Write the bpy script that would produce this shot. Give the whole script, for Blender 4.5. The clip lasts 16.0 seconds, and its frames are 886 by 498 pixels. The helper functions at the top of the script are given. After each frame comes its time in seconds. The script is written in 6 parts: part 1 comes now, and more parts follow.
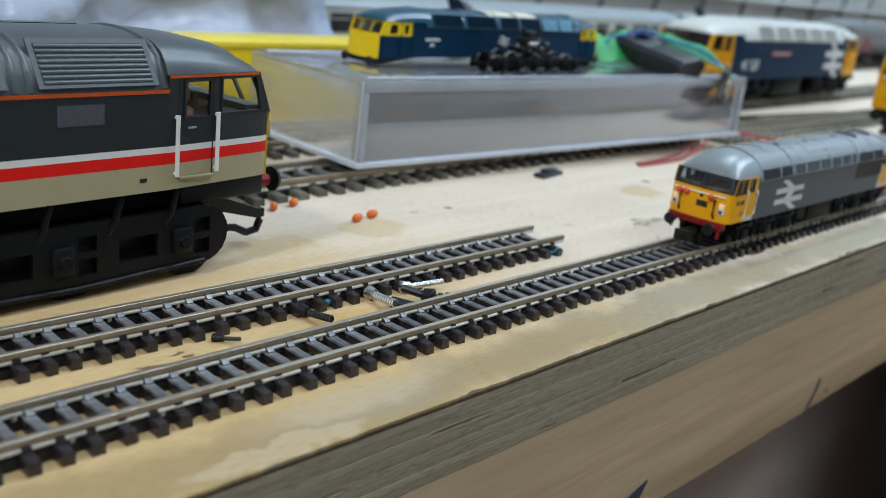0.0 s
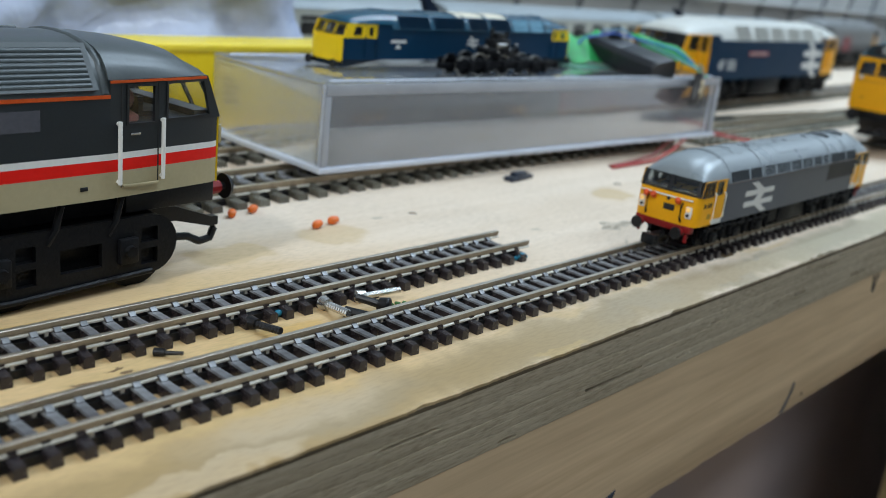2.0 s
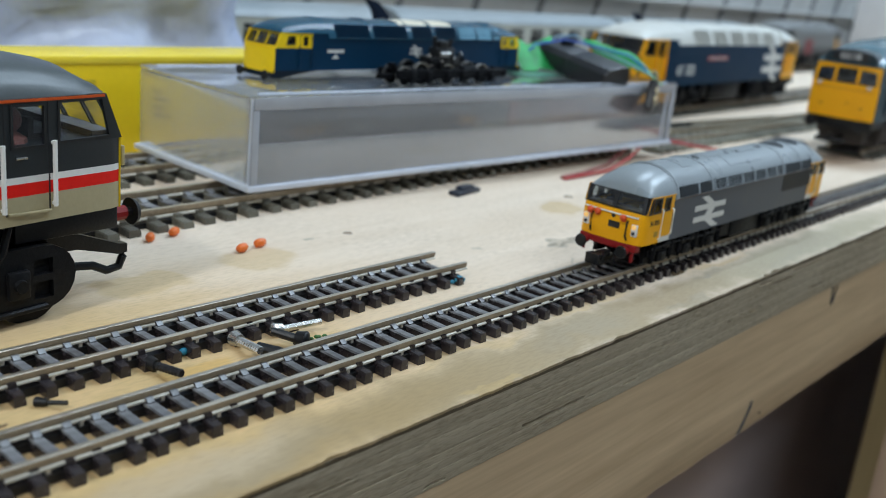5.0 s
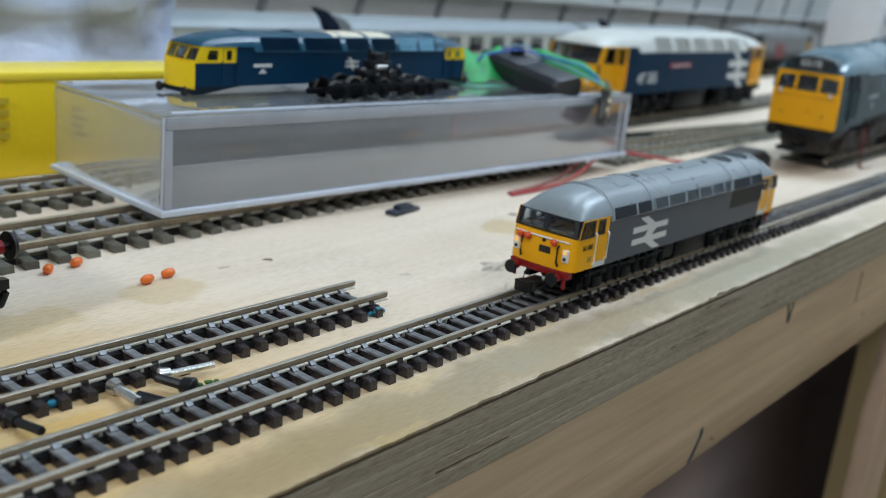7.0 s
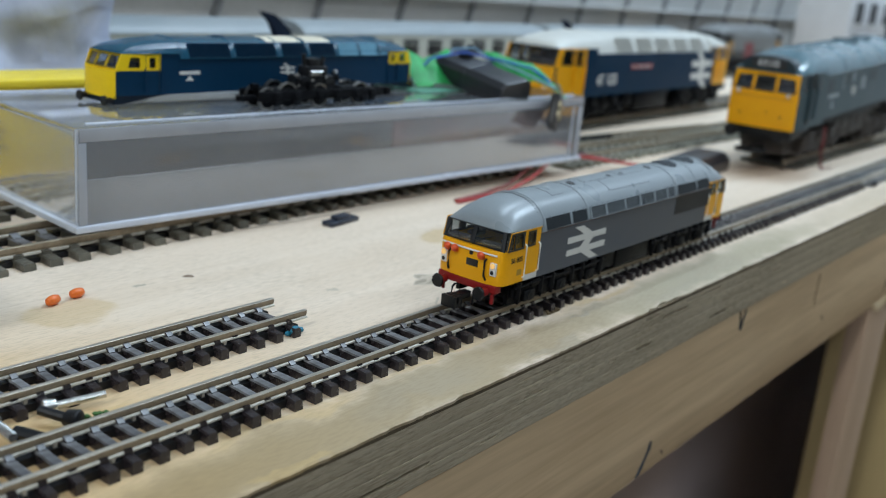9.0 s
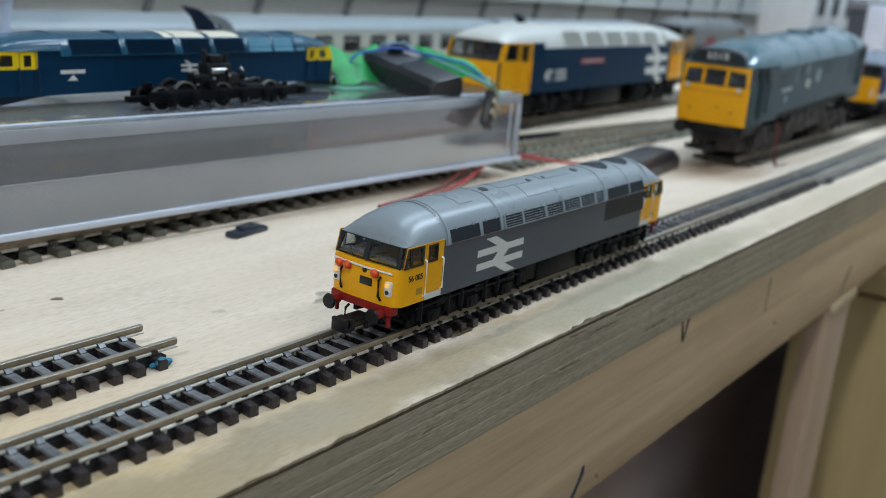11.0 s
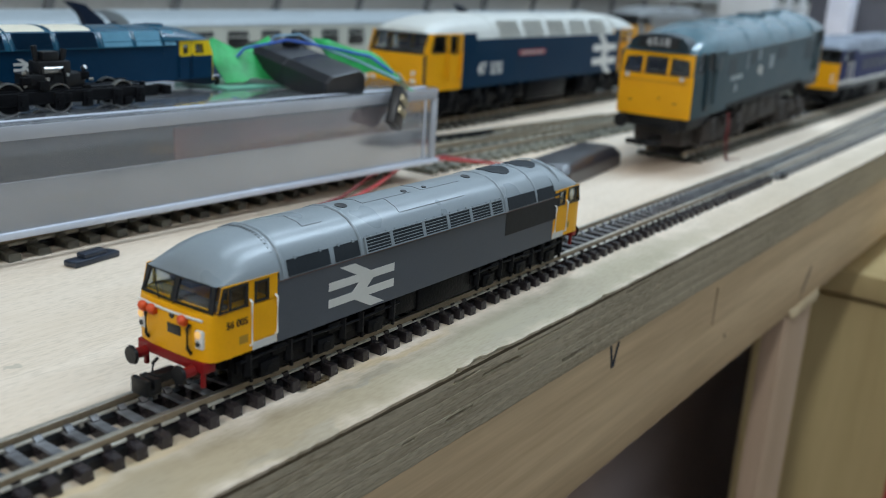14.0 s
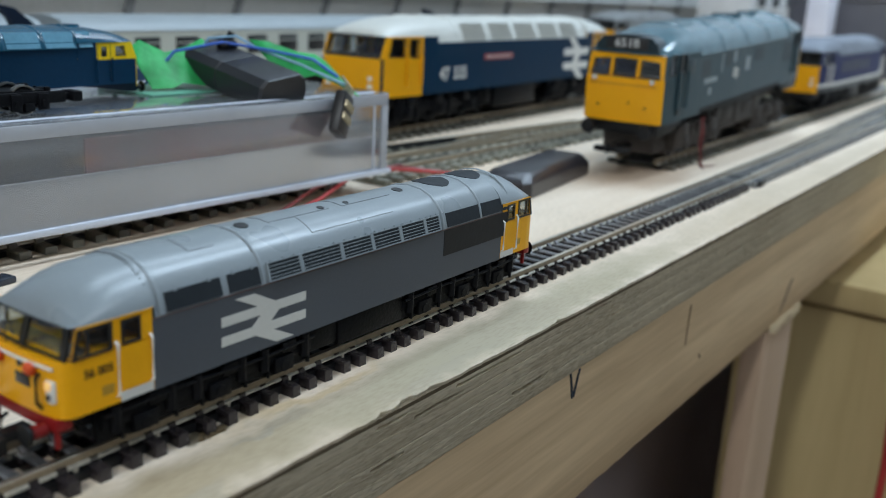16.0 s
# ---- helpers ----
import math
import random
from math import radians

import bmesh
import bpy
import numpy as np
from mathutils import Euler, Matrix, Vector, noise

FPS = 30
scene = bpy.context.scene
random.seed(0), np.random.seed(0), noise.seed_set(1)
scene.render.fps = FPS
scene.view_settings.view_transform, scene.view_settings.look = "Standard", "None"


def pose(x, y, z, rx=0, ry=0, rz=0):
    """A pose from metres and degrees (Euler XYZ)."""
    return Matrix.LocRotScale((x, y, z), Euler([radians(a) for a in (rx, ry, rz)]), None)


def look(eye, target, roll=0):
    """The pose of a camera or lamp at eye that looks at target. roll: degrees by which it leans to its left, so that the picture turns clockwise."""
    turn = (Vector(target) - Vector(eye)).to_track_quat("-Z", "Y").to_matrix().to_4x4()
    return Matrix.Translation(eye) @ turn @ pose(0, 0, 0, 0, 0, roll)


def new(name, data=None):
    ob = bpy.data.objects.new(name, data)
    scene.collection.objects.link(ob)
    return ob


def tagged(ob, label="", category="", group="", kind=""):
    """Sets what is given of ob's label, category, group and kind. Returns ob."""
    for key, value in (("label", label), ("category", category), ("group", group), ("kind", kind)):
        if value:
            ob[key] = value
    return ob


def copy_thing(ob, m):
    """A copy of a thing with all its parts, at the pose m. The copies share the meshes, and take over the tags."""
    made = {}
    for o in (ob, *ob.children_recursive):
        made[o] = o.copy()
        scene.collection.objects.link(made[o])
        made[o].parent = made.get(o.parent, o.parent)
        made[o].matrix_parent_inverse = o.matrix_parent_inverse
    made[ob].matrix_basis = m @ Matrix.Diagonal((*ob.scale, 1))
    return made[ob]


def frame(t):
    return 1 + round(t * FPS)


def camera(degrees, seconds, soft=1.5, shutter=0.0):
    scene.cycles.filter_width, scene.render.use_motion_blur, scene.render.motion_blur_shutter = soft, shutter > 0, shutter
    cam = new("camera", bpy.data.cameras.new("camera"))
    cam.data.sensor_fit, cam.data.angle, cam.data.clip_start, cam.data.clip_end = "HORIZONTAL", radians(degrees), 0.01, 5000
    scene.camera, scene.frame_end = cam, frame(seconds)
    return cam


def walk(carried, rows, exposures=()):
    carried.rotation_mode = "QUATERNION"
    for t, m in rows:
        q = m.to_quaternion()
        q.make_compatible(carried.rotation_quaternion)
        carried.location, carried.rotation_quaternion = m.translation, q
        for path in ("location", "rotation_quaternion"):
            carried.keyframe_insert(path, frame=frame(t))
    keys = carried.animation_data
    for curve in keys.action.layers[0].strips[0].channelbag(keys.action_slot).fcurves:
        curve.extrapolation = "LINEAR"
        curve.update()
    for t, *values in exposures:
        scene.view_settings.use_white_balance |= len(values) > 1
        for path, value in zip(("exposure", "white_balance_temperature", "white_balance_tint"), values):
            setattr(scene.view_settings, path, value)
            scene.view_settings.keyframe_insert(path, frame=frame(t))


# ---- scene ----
cam = camera(50.56, 16.0, 0.9)
PATH = [
    (0, (-0.13953, -0.11998, 0.07277), (0.00140, 0.00880, 0.01312), 6.73),
    (0.5, (-0.13816, -0.12028, 0.07158), (0.00317, 0.00806, 0.01196), 6.55),
    (1, (-0.13637, -0.12017, 0.07281), (0.00524, 0.00796, 0.01339), 6.54),
    (1.5, (-0.13261, -0.12071, 0.07431), (0.01020, 0.00641, 0.01563), 6.57),
    (2, (-0.13050, -0.12086, 0.07292), (0.01222, 0.00624, 0.01395), 6.41),
    (2.5, (-0.12928, -0.11937, 0.07184), (0.01370, 0.00724, 0.01246), 6.39),
    (3, (-0.12870, -0.11999, 0.07191), (0.01428, 0.00653, 0.01235), 6.30),
    (3.5, (-0.12540, -0.12032, 0.07163), (0.01821, 0.00520, 0.01144), 6.28),
    (4, (-0.12253, -0.11947, 0.07287), (0.02208, 0.00524, 0.01340), 6.22),
    (6.5, (-0.09507, -0.11741, 0.07546), (0.05352, 0.00403, 0.01912), 5.84),
    (7, (-0.09088, -0.11893, 0.07699), (0.05809, 0.00204, 0.02067), 5.71),
    (7.5, (-0.08588, -0.12033, 0.07836), (0.06384, -0.00013, 0.02234), 5.54),
    (8, (-0.08235, -0.12234, 0.07775), (0.06767, -0.00264, 0.02150), 5.37),
    (8.5, (-0.07746, -0.12290, 0.07843), (0.07354, -0.00411, 0.02287), 5.30),
    (9, (-0.07402, -0.12278, 0.07811), (0.07728, -0.00439, 0.02248), 5.17),
    (11.5, (-0.03785, -0.12192, 0.07700), (0.11731, -0.00858, 0.02150), 4.59),
    (12, (-0.03161, -0.12258, 0.07726), (0.12407, -0.00962, 0.02245), 4.28),
    (12.5, (-0.02363, -0.12390, 0.07661), (0.13277, -0.01203, 0.02162), 4.18),
    (13, (-0.01620, -0.12260, 0.07785), (0.14067, -0.01084, 0.02400), 3.85),
    (13.5, (-0.00746, -0.12117, 0.07649), (0.14960, -0.00995, 0.02207), 3.68),
    (14, (0.00158, -0.11734, 0.07321), (0.15861, -0.00679, 0.01735), 3.51),
    (14.5, (0.00863, -0.11761, 0.07287), (0.16696, -0.00826, 0.01834), 3.36),
    (15, (0.01673, -0.11697, 0.07597), (0.17542, -0.00753, 0.02268), 3.27),
    (15.5, (0.02354, -0.11584, 0.07126), (0.18292, -0.00745, 0.01791), 3.12),
    (16, (0.02805, -0.11235, 0.06954), (0.18716, -0.00378, 0.01569), 3.11),
]
walk(cam, [(t, look(eye, target, roll)) for t, eye, target, roll in PATH], [(0, 0.05), (4, 0.03), (7.5, -0.03), (11.5, -0.07), (16, -0.03)])
cam.data.dof.use_dof = True
cam.data.dof.focus_distance = 0.19
cam.data.dof.aperture_fstop = 20.0

# ---- light ----
world = bpy.data.worlds.new("room_air")
scene.world = world
world.use_nodes = True
world.node_tree.nodes["Background"].inputs[0].default_value = (0.85, 0.95, 1.0, 1)
world.node_tree.nodes["Background"].inputs[1].default_value = 0.02


def lamp(name, x, y, z, sx, sy, watts, colour, tilt=0):
    data = bpy.data.lights.new(name, "AREA")
    data.shape, data.size, data.size_y, data.energy, data.color = "RECTANGLE", sx, sy, watts, colour
    ob = new(name, data)
    ob.matrix_world = pose(x, y, z, tilt, 0, 0)
    return ob


lamp("ceiling_lamp", -1.3, -0.285, 1.42, 0.3, 0.12, 16.5, (0.92, 0.98, 1.01))
# added fill in place of the light bounced from the room's front
lamp("ceiling_tube_light", 0.05, -1.0, 1.42, 1.9, 0.15, 10.5, (0.85, 0.98, 1.10))
# two added fills that brighten the back right and the roofs
lamp("ceiling_tube_light", 1.35, -0.25, 1.42, 1.2, 0.2, 17.0, (0.77, 0.98, 1.19))
lamp("ceiling_tube_light", 1.0, 0.30, 1.42, 1.2, 0.15, 9.0, (0.77, 0.98, 1.19))

# ---- materials ----
MM = 0.001


def link(nt, a, b):
    nt.links.new(a, b)


def surface(name, colour, rough=0.5, metal=0.0, grain=900.0, vary=0.12, bump=0.15, broad=60.0, spec=0.5,
            stretch=(1, 1, 1), other=None, depth=0.0003, coat=0.0, rand=0.0):
    """A painted, plastic or bare surface: two scales of colour variation, uneven gloss and a fine relief."""
    m = bpy.data.materials.new(name)
    m.use_nodes = True
    nt = m.node_tree
    b = nt.nodes["Principled BSDF"]
    b.inputs["Metallic"].default_value = metal
    b.inputs["Specular IOR Level"].default_value = spec
    b.inputs["Coat Weight"].default_value = coat
    co = nt.nodes.new("ShaderNodeTexCoord")
    mp = nt.nodes.new("ShaderNodeMapping")
    mp.inputs["Scale"].default_value = stretch
    link(nt, co.outputs["Object"], mp.inputs["Vector"])
    fine, wide = nt.nodes.new("ShaderNodeTexNoise"), nt.nodes.new("ShaderNodeTexNoise")
    fine.inputs["Scale"].default_value, fine.inputs["Detail"].default_value = grain, 4.0
    wide.inputs["Scale"].default_value, wide.inputs["Detail"].default_value = broad, 3.0
    for n in (fine, wide):
        link(nt, mp.outputs["Vector"], n.inputs["Vector"])
    add = nt.nodes.new("ShaderNodeMath")
    add.operation = "ADD"
    link(nt, fine.outputs["Fac"], add.inputs[0])
    link(nt, wide.outputs["Fac"], add.inputs[1])
    src = add.outputs[0]
    if rand:
        info = nt.nodes.new("ShaderNodeObjectInfo")
        mul = nt.nodes.new("ShaderNodeMath")
        mul.operation = "MULTIPLY_ADD"
        link(nt, info.outputs["Random"], mul.inputs[0])
        mul.inputs[1].default_value = rand
        link(nt, src, mul.inputs[2])
        src = mul.outputs[0]
    ramp = nt.nodes.new("ShaderNodeMapRange")
    ramp.inputs["From Min"].default_value, ramp.inputs["From Max"].default_value = 0.65, 1.35 + rand
    link(nt, src, ramp.inputs["Value"])
    mix = nt.nodes.new("ShaderNodeMix")
    mix.data_type = "RGBA"
    lo = other or tuple(c * (1 - vary) for c in colour)
    hi = colour if other else tuple(min(1, c * (1 + vary)) for c in colour)
    mix.inputs["A"].default_value, mix.inputs["B"].default_value = (*lo, 1), (*hi, 1)
    link(nt, ramp.outputs["Result"], mix.inputs["Factor"])
    link(nt, mix.outputs["Result"], b.inputs["Base Color"])
    rg = nt.nodes.new("ShaderNodeMapRange")
    rg.inputs["To Min"].default_value, rg.inputs["To Max"].default_value = max(0.02, rough - 0.08), min(1, rough + 0.08)
    link(nt, wide.outputs["Fac"], rg.inputs["Value"])
    link(nt, rg.outputs["Result"], b.inputs["Roughness"])
    if bump:
        bp = nt.nodes.new("ShaderNodeBump")
        bp.inputs["Strength"].default_value, bp.inputs["Distance"].default_value = bump, depth
        link(nt, fine.outputs["Fac"], bp.inputs["Height"])
        link(nt, bp.outputs["Normal"], b.inputs["Normal"])
    return m


def clear(name, colour=(1, 1, 1), rough=0.03, ior=1.45, alpha=1.0):
    m = bpy.data.materials.new(name)
    m.use_nodes = True
    nt = m.node_tree
    b = nt.nodes["Principled BSDF"]
    b.inputs["Base Color"].default_value = (*colour, 1)
    b.inputs["Transmission Weight"].default_value = 1.0
    b.inputs["IOR"].default_value = ior
    b.inputs["Roughness"].default_value = rough
    b.inputs["Alpha"].default_value = alpha
    return m


def glow(name, colour, strength):
    m = surface(name, colour, 0.4)
    b = m.node_tree.nodes["Principled BSDF"]
    b.inputs["Emission Color"].default_value = (*colour, 1)
    b.inputs["Emission Strength"].default_value = strength
    return m


def timber(name, pale, dark, grain=(6, 260, 260), rings=1.0, rough=0.7, stains=(), bump=0.3, spots=0.0, third=None):
    """Wood with its grain along x. stains: rows of (x, y, radius x, radius y, strength) in mm, soft blots in the third colour."""
    m = bpy.data.materials.new(name)
    m.use_nodes = True
    nt = m.node_tree
    b = nt.nodes["Principled BSDF"]
    b.inputs["Specular IOR Level"].default_value = 0.25
    co = nt.nodes.new("ShaderNodeTexCoord")
    mp = nt.nodes.new("ShaderNodeMapping")
    mp.inputs["Scale"].default_value = grain
    link(nt, co.outputs["Object"], mp.inputs["Vector"])
    n1 = nt.nodes.new("ShaderNodeTexNoise")
    n1.inputs["Scale"].default_value, n1.inputs["Detail"].default_value, n1.inputs["Distortion"].default_value = rings, 5.0, 0.6
    link(nt, mp.outputs["Vector"], n1.inputs["Vector"])
    n2 = nt.nodes.new("ShaderNodeTexNoise")
    n2.inputs["Scale"].default_value, n2.inputs["Detail"].default_value = 14.0, 3.0
    link(nt, co.outputs["Object"], n2.inputs["Vector"])
    mp3 = nt.nodes.new("ShaderNodeMapping")
    mp3.inputs["Scale"].default_value = (grain[0] * 12, grain[1] * 9, grain[2] * 9)
    link(nt, co.outputs["Object"], mp3.inputs["Vector"])
    n3 = nt.nodes.new("ShaderNodeTexNoise")
    n3.inputs["Scale"].default_value, n3.inputs["Detail"].default_value = 1.0, 2.0
    link(nt, mp3.outputs["Vector"], n3.inputs["Vector"])
    s1 = nt.nodes.new("ShaderNodeMath")
    s1.operation = "MULTIPLY_ADD"
    link(nt, n3.outputs["Fac"], s1.inputs[0])
    s1.inputs[1].default_value = 0.45
    link(nt, n1.outputs["Fac"], s1.inputs[2])
    s2 = nt.nodes.new("ShaderNodeMath")
    s2.operation = "MULTIPLY_ADD"
    link(nt, n2.outputs["Fac"], s2.inputs[0])
    s2.inputs[1].default_value = 0.5
    link(nt, s1.outputs[0], s2.inputs[2])
    rg = nt.nodes.new("ShaderNodeMapRange")
    rg.inputs["From Min"].default_value, rg.inputs["From Max"].default_value = 0.65, 1.3
    link(nt, s2.outputs[0], rg.inputs["Value"])
    mix = nt.nodes.new("ShaderNodeMix")
    mix.data_type = "RGBA"
    mix.inputs["A"].default_value, mix.inputs["B"].default_value = (*dark, 1), (*pale, 1)
    link(nt, rg.outputs["Result"], mix.inputs["Factor"])
    out = mix.outputs["Result"]
    if stains or spots:
        wob = nt.nodes.new("ShaderNodeTexNoise")
        wob.inputs["Scale"].default_value, wob.inputs["Detail"].default_value = 90.0, 6.0
        link(nt, co.outputs["Object"], wob.inputs["Vector"])
        sep = nt.nodes.new("ShaderNodeMix")
        sep.data_type = "VECTOR"
        sep.inputs["Factor"].default_value = 0.014
        link(nt, co.outputs["Object"], sep.inputs["A"])
        link(nt, wob.outputs["Color"], sep.inputs["B"])
        for x, y, rx, ry, amount, tone in stains:
            mm = nt.nodes.new("ShaderNodeMapping")
            mm.vector_type = "TEXTURE"
            mm.inputs["Location"].default_value = (x * MM * 0.986 + 0.007, y * MM * 0.986 + 0.007, 0.007)
            mm.inputs["Scale"].default_value = (rx * MM, ry * MM, 1)
            link(nt, sep.outputs["Result"], mm.inputs["Vector"])
            ln = nt.nodes.new("ShaderNodeVectorMath")
            ln.operation = "LENGTH"
            link(nt, mm.outputs["Vector"], ln.inputs[0])
            fall = nt.nodes.new("ShaderNodeMapRange")
            fall.interpolation_type = "SMOOTHSTEP"
            fall.inputs["From Min"].default_value, fall.inputs["From Max"].default_value = (1.05, 0.72) if rx < 20 else (1.15, 0.35)
            fall.inputs["To Max"].default_value = amount
            link(nt, ln.outputs["Value"], fall.inputs["Value"])
            mx = nt.nodes.new("ShaderNodeMix")
            mx.data_type = "RGBA"
            mx.blend_type = "MIX"
            mx.inputs["B"].default_value = (*tone, 1)
            link(nt, fall.outputs["Result"], mx.inputs["Factor"])
            link(nt, out, mx.inputs["A"])
            out = mx.outputs["Result"]
    if spots:
        sp = nt.nodes.new("ShaderNodeTexNoise")
        sp.inputs["Scale"].default_value, sp.inputs["Detail"].default_value = 1250.0, 3.0
        dash = nt.nodes.new("ShaderNodeMapping")
        dash.inputs["Scale"].default_value = (0.28, 1.3, 1.3)
        link(nt, co.outputs["Object"], dash.inputs["Vector"])
        link(nt, dash.outputs["Vector"], sp.inputs["Vector"])
        area = nt.nodes.new("ShaderNodeTexNoise")
        area.inputs["Scale"].default_value, area.inputs["Detail"].default_value = 28.0, 2.0
        link(nt, co.outputs["Object"], area.inputs["Vector"])
        sm = nt.nodes.new("ShaderNodeMath")
        sm.operation = "MULTIPLY_ADD"
        link(nt, area.outputs["Fac"], sm.inputs[0])
        sm.inputs[1].default_value = 0.5
        link(nt, sp.outputs["Fac"], sm.inputs[2])
        cut = nt.nodes.new("ShaderNodeMapRange")
        cut.inputs["From Min"].default_value, cut.inputs["From Max"].default_value = 0.70, 1.02
        cut.inputs["To Max"].default_value = spots
        link(nt, sm.outputs[0], cut.inputs["Value"])
        sx = nt.nodes.new("ShaderNodeMix")
        sx.data_type = "RGBA"
        sx.inputs["B"].default_value = (0.20, 0.145, 0.085, 1)
        link(nt, cut.outputs["Result"], sx.inputs["Factor"])
        link(nt, out, sx.inputs["A"])
        out = sx.outputs["Result"]
    link(nt, out, b.inputs["Base Color"])
    b.inputs["Roughness"].default_value = rough
    bp = nt.nodes.new("ShaderNodeBump")
    bp.inputs["Strength"].default_value, bp.inputs["Distance"].default_value = bump, 0.0003
    link(nt, s1.outputs[0], bp.inputs["Height"])
    link(nt, bp.outputs["Normal"], b.inputs["Normal"])
    return m


DARK = (0.27, 0.235, 0.185)
TAN, GREY, BROWN, DULL = (0.55, 0.385, 0.17), (0.37, 0.325, 0.25), (0.12, 0.07, 0.035), (0.35, 0.27, 0.155)
M_TOP = timber("birch_veneer", (0.80, 0.68, 0.555), (0.66, 0.53, 0.40), (5, 90, 90), spots=0.26, bump=0.22, stains=[
    (-75, 5, 140, 75, 0.82, (0.62, 0.40, 0.155)), (-70, 38, 60, 22, 0.4, (0.62, 0.41, 0.17)),
    (50, -18, 150, 10.5, 0.85, DULL), (205, -18, 95, 10.5, 0.8, (0.38, 0.345, 0.245)), (-75, -18, 120, 10.5, 0.85, (0.37, 0.255, 0.115)), (420, -18, 260, 9.5, 0.35, DULL), (195, -18, 30, 6, 0.3, GREY), (60, -17, 22, 5, 0.35, GREY), (-40, -18, 30, 5, 0.35, GREY),
    (380, 36, 40, 22, 0.6, (0.42, 0.27, 0.17)), (113, 27.2, 8, 4.0, 0.55, (0.42, 0.365, 0.28)), (122.8, -14.5, 5, 0.8, 0.6, GREY), (119, -7.8, 6, 1.6, 0.9, (0.07, 0.055, 0.03)), (107.5, 28, 3, 1.6, 0.7, DARK), (112, 30.6, 4.4, 1.2, 0.6, DARK), (119, 27.6, 2.6, 2.2, 0.7, DARK), (113, 25.4, 4, 0.9, 0.6, DARK), (103, 15, 3, 0.7, 0.5, GREY), (85, 36, 3, 0.8, 0.5, GREY), (150, 52, 12, 7, 0.55, TAN), (166, 62, 2.0, 1.3, 0.9, BROWN), (50, 65, 2.2, 0.9, 0.7, GREY),
    (64, 66, 1.4, 1.0, 0.9, BROWN), (28, 60, 11, 9, 0.45, TAN), (-5, 58, 12, 8, 0.45, TAN), (-30, 14, 14, 5, 0.4, TAN),
    (-58, 15, 12, 4, 0.5, TAN), (-57.5, 17.0, 2.6, 0.7, 0.9, BROWN), (-57, 14.6, 1.5, 0.5, 0.9, BROWN), (-64.5, 14.6, 2.2, 0.8, 0.85, BROWN), (-62, 13.6, 1.2, 0.5, 0.8, BROWN), (-22, 12.5, 8, 3, 0.6, (0.60, 0.36, 0.10)), (-60, 40, 12, 4, 0.5, (0.62, 0.40, 0.12)), (-38, 36, 9, 3, 0.5, (0.62, 0.40, 0.12)), (-85, 37, 10, 3, 0.5, (0.62, 0.40, 0.12)), (-40, -14, 26, 5, 0.4, (0.66, 0.52, 0.36)), (-62, -21, 18, 3, 0.4, (0.66, 0.52, 0.36)), (-66, 9.5, 9, 2.5, 0.5, (0.60, 0.36, 0.10)), (2, 12, 10, 4, 0.45, TAN), (30, -9, 22, 2.2, 0.45, TAN), (75, -9, 26, 2.0, 0.5, TAN),
    (140, -10, 22, 2.0, 0.5, TAN), (128, -14, 9, 1.6, 0.45, GREY), (-50, -9, 30, 2.0, 0.4, TAN),
    (100, -22, 12, 2, 0.4, GREY), (165, -21.5, 22, 2.4, 0.4, GREY), (20, -22, 10, 1.6, 0.4, TAN), (-20, 45, 26, 10, 0.35, TAN)])
M_PLY = timber("ply_edge", (0.74, 0.655, 0.49), (0.47, 0.395, 0.28), (22, 120, 500), rough=0.85, bump=0.55, spots=0.5, stains=[(-80, -24, 190, 60, 0.25, (0.36, 0.27, 0.15))])
M_PLY2 = timber("ply_edge_dark", (0.66, 0.58, 0.43), (0.43, 0.36, 0.255), (30, 120, 500), rough=0.85, bump=0.55, spots=0.5, stains=[(-80, -24, 190, 60, 0.25, (0.33, 0.24, 0.135))])
M_BEAM = timber("pine_beam", (0.71, 0.52, 0.32), (0.47, 0.325, 0.19), (4, 40, 110), rings=1.6, rough=0.6, bump=0.15)
M_LEG = timber("pine_leg", (0.46, 0.32, 0.22), (0.35, 0.24, 0.16), (40, 40, 4), rough=0.6, bump=0.15)
M_CAB = timber("cabinet_pine", (0.58, 0.44, 0.22), (0.47, 0.35, 0.165), (60, 60, 4), rough=0.45, bump=0.1)
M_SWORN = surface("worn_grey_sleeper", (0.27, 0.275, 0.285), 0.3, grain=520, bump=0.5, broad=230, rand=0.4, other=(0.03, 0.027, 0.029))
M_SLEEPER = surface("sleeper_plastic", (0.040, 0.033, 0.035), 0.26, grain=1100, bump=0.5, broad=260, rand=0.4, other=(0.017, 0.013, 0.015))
# lighter brown carries the gloss that far sleepers show edge-on
M_OSLEEP = surface("brown_sheen_sleeper", (0.20, 0.19, 0.15), 0.3, grain=900, bump=0.5, broad=200, rand=0.4, other=(0.022, 0.018, 0.015))
# grey raised for the sheen on the distant turnout's plastic
M_TSLEEP = surface("grey_sheen_sleeper", (0.27, 0.28, 0.285), 0.3, grain=900, bump=0.4, broad=120, other=(0.09, 0.092, 0.096))
M_JSLEEP = surface("dusty_olive_sleeper", (0.34, 0.34, 0.27), 0.5, grain=500, bump=0.5, broad=70, rand=0.4, other=(0.055, 0.052, 0.045))
M_RAIL = surface("nickel_rail", (0.54, 0.49, 0.41), 0.36, 0.9, grain=900, vary=0.25, bump=0.1, stretch=(0.1, 1, 1))
M_RAILO = surface("old_rail", (0.52, 0.46, 0.35), 0.42, 1.0, grain=900, vary=0.3, bump=0.2, stretch=(0.1, 1, 1))
M_RSIDE = surface("tarnished_rail_side", (0.28, 0.215, 0.14), 0.5, 0.1, grain=900, vary=0.3, bump=0.2)
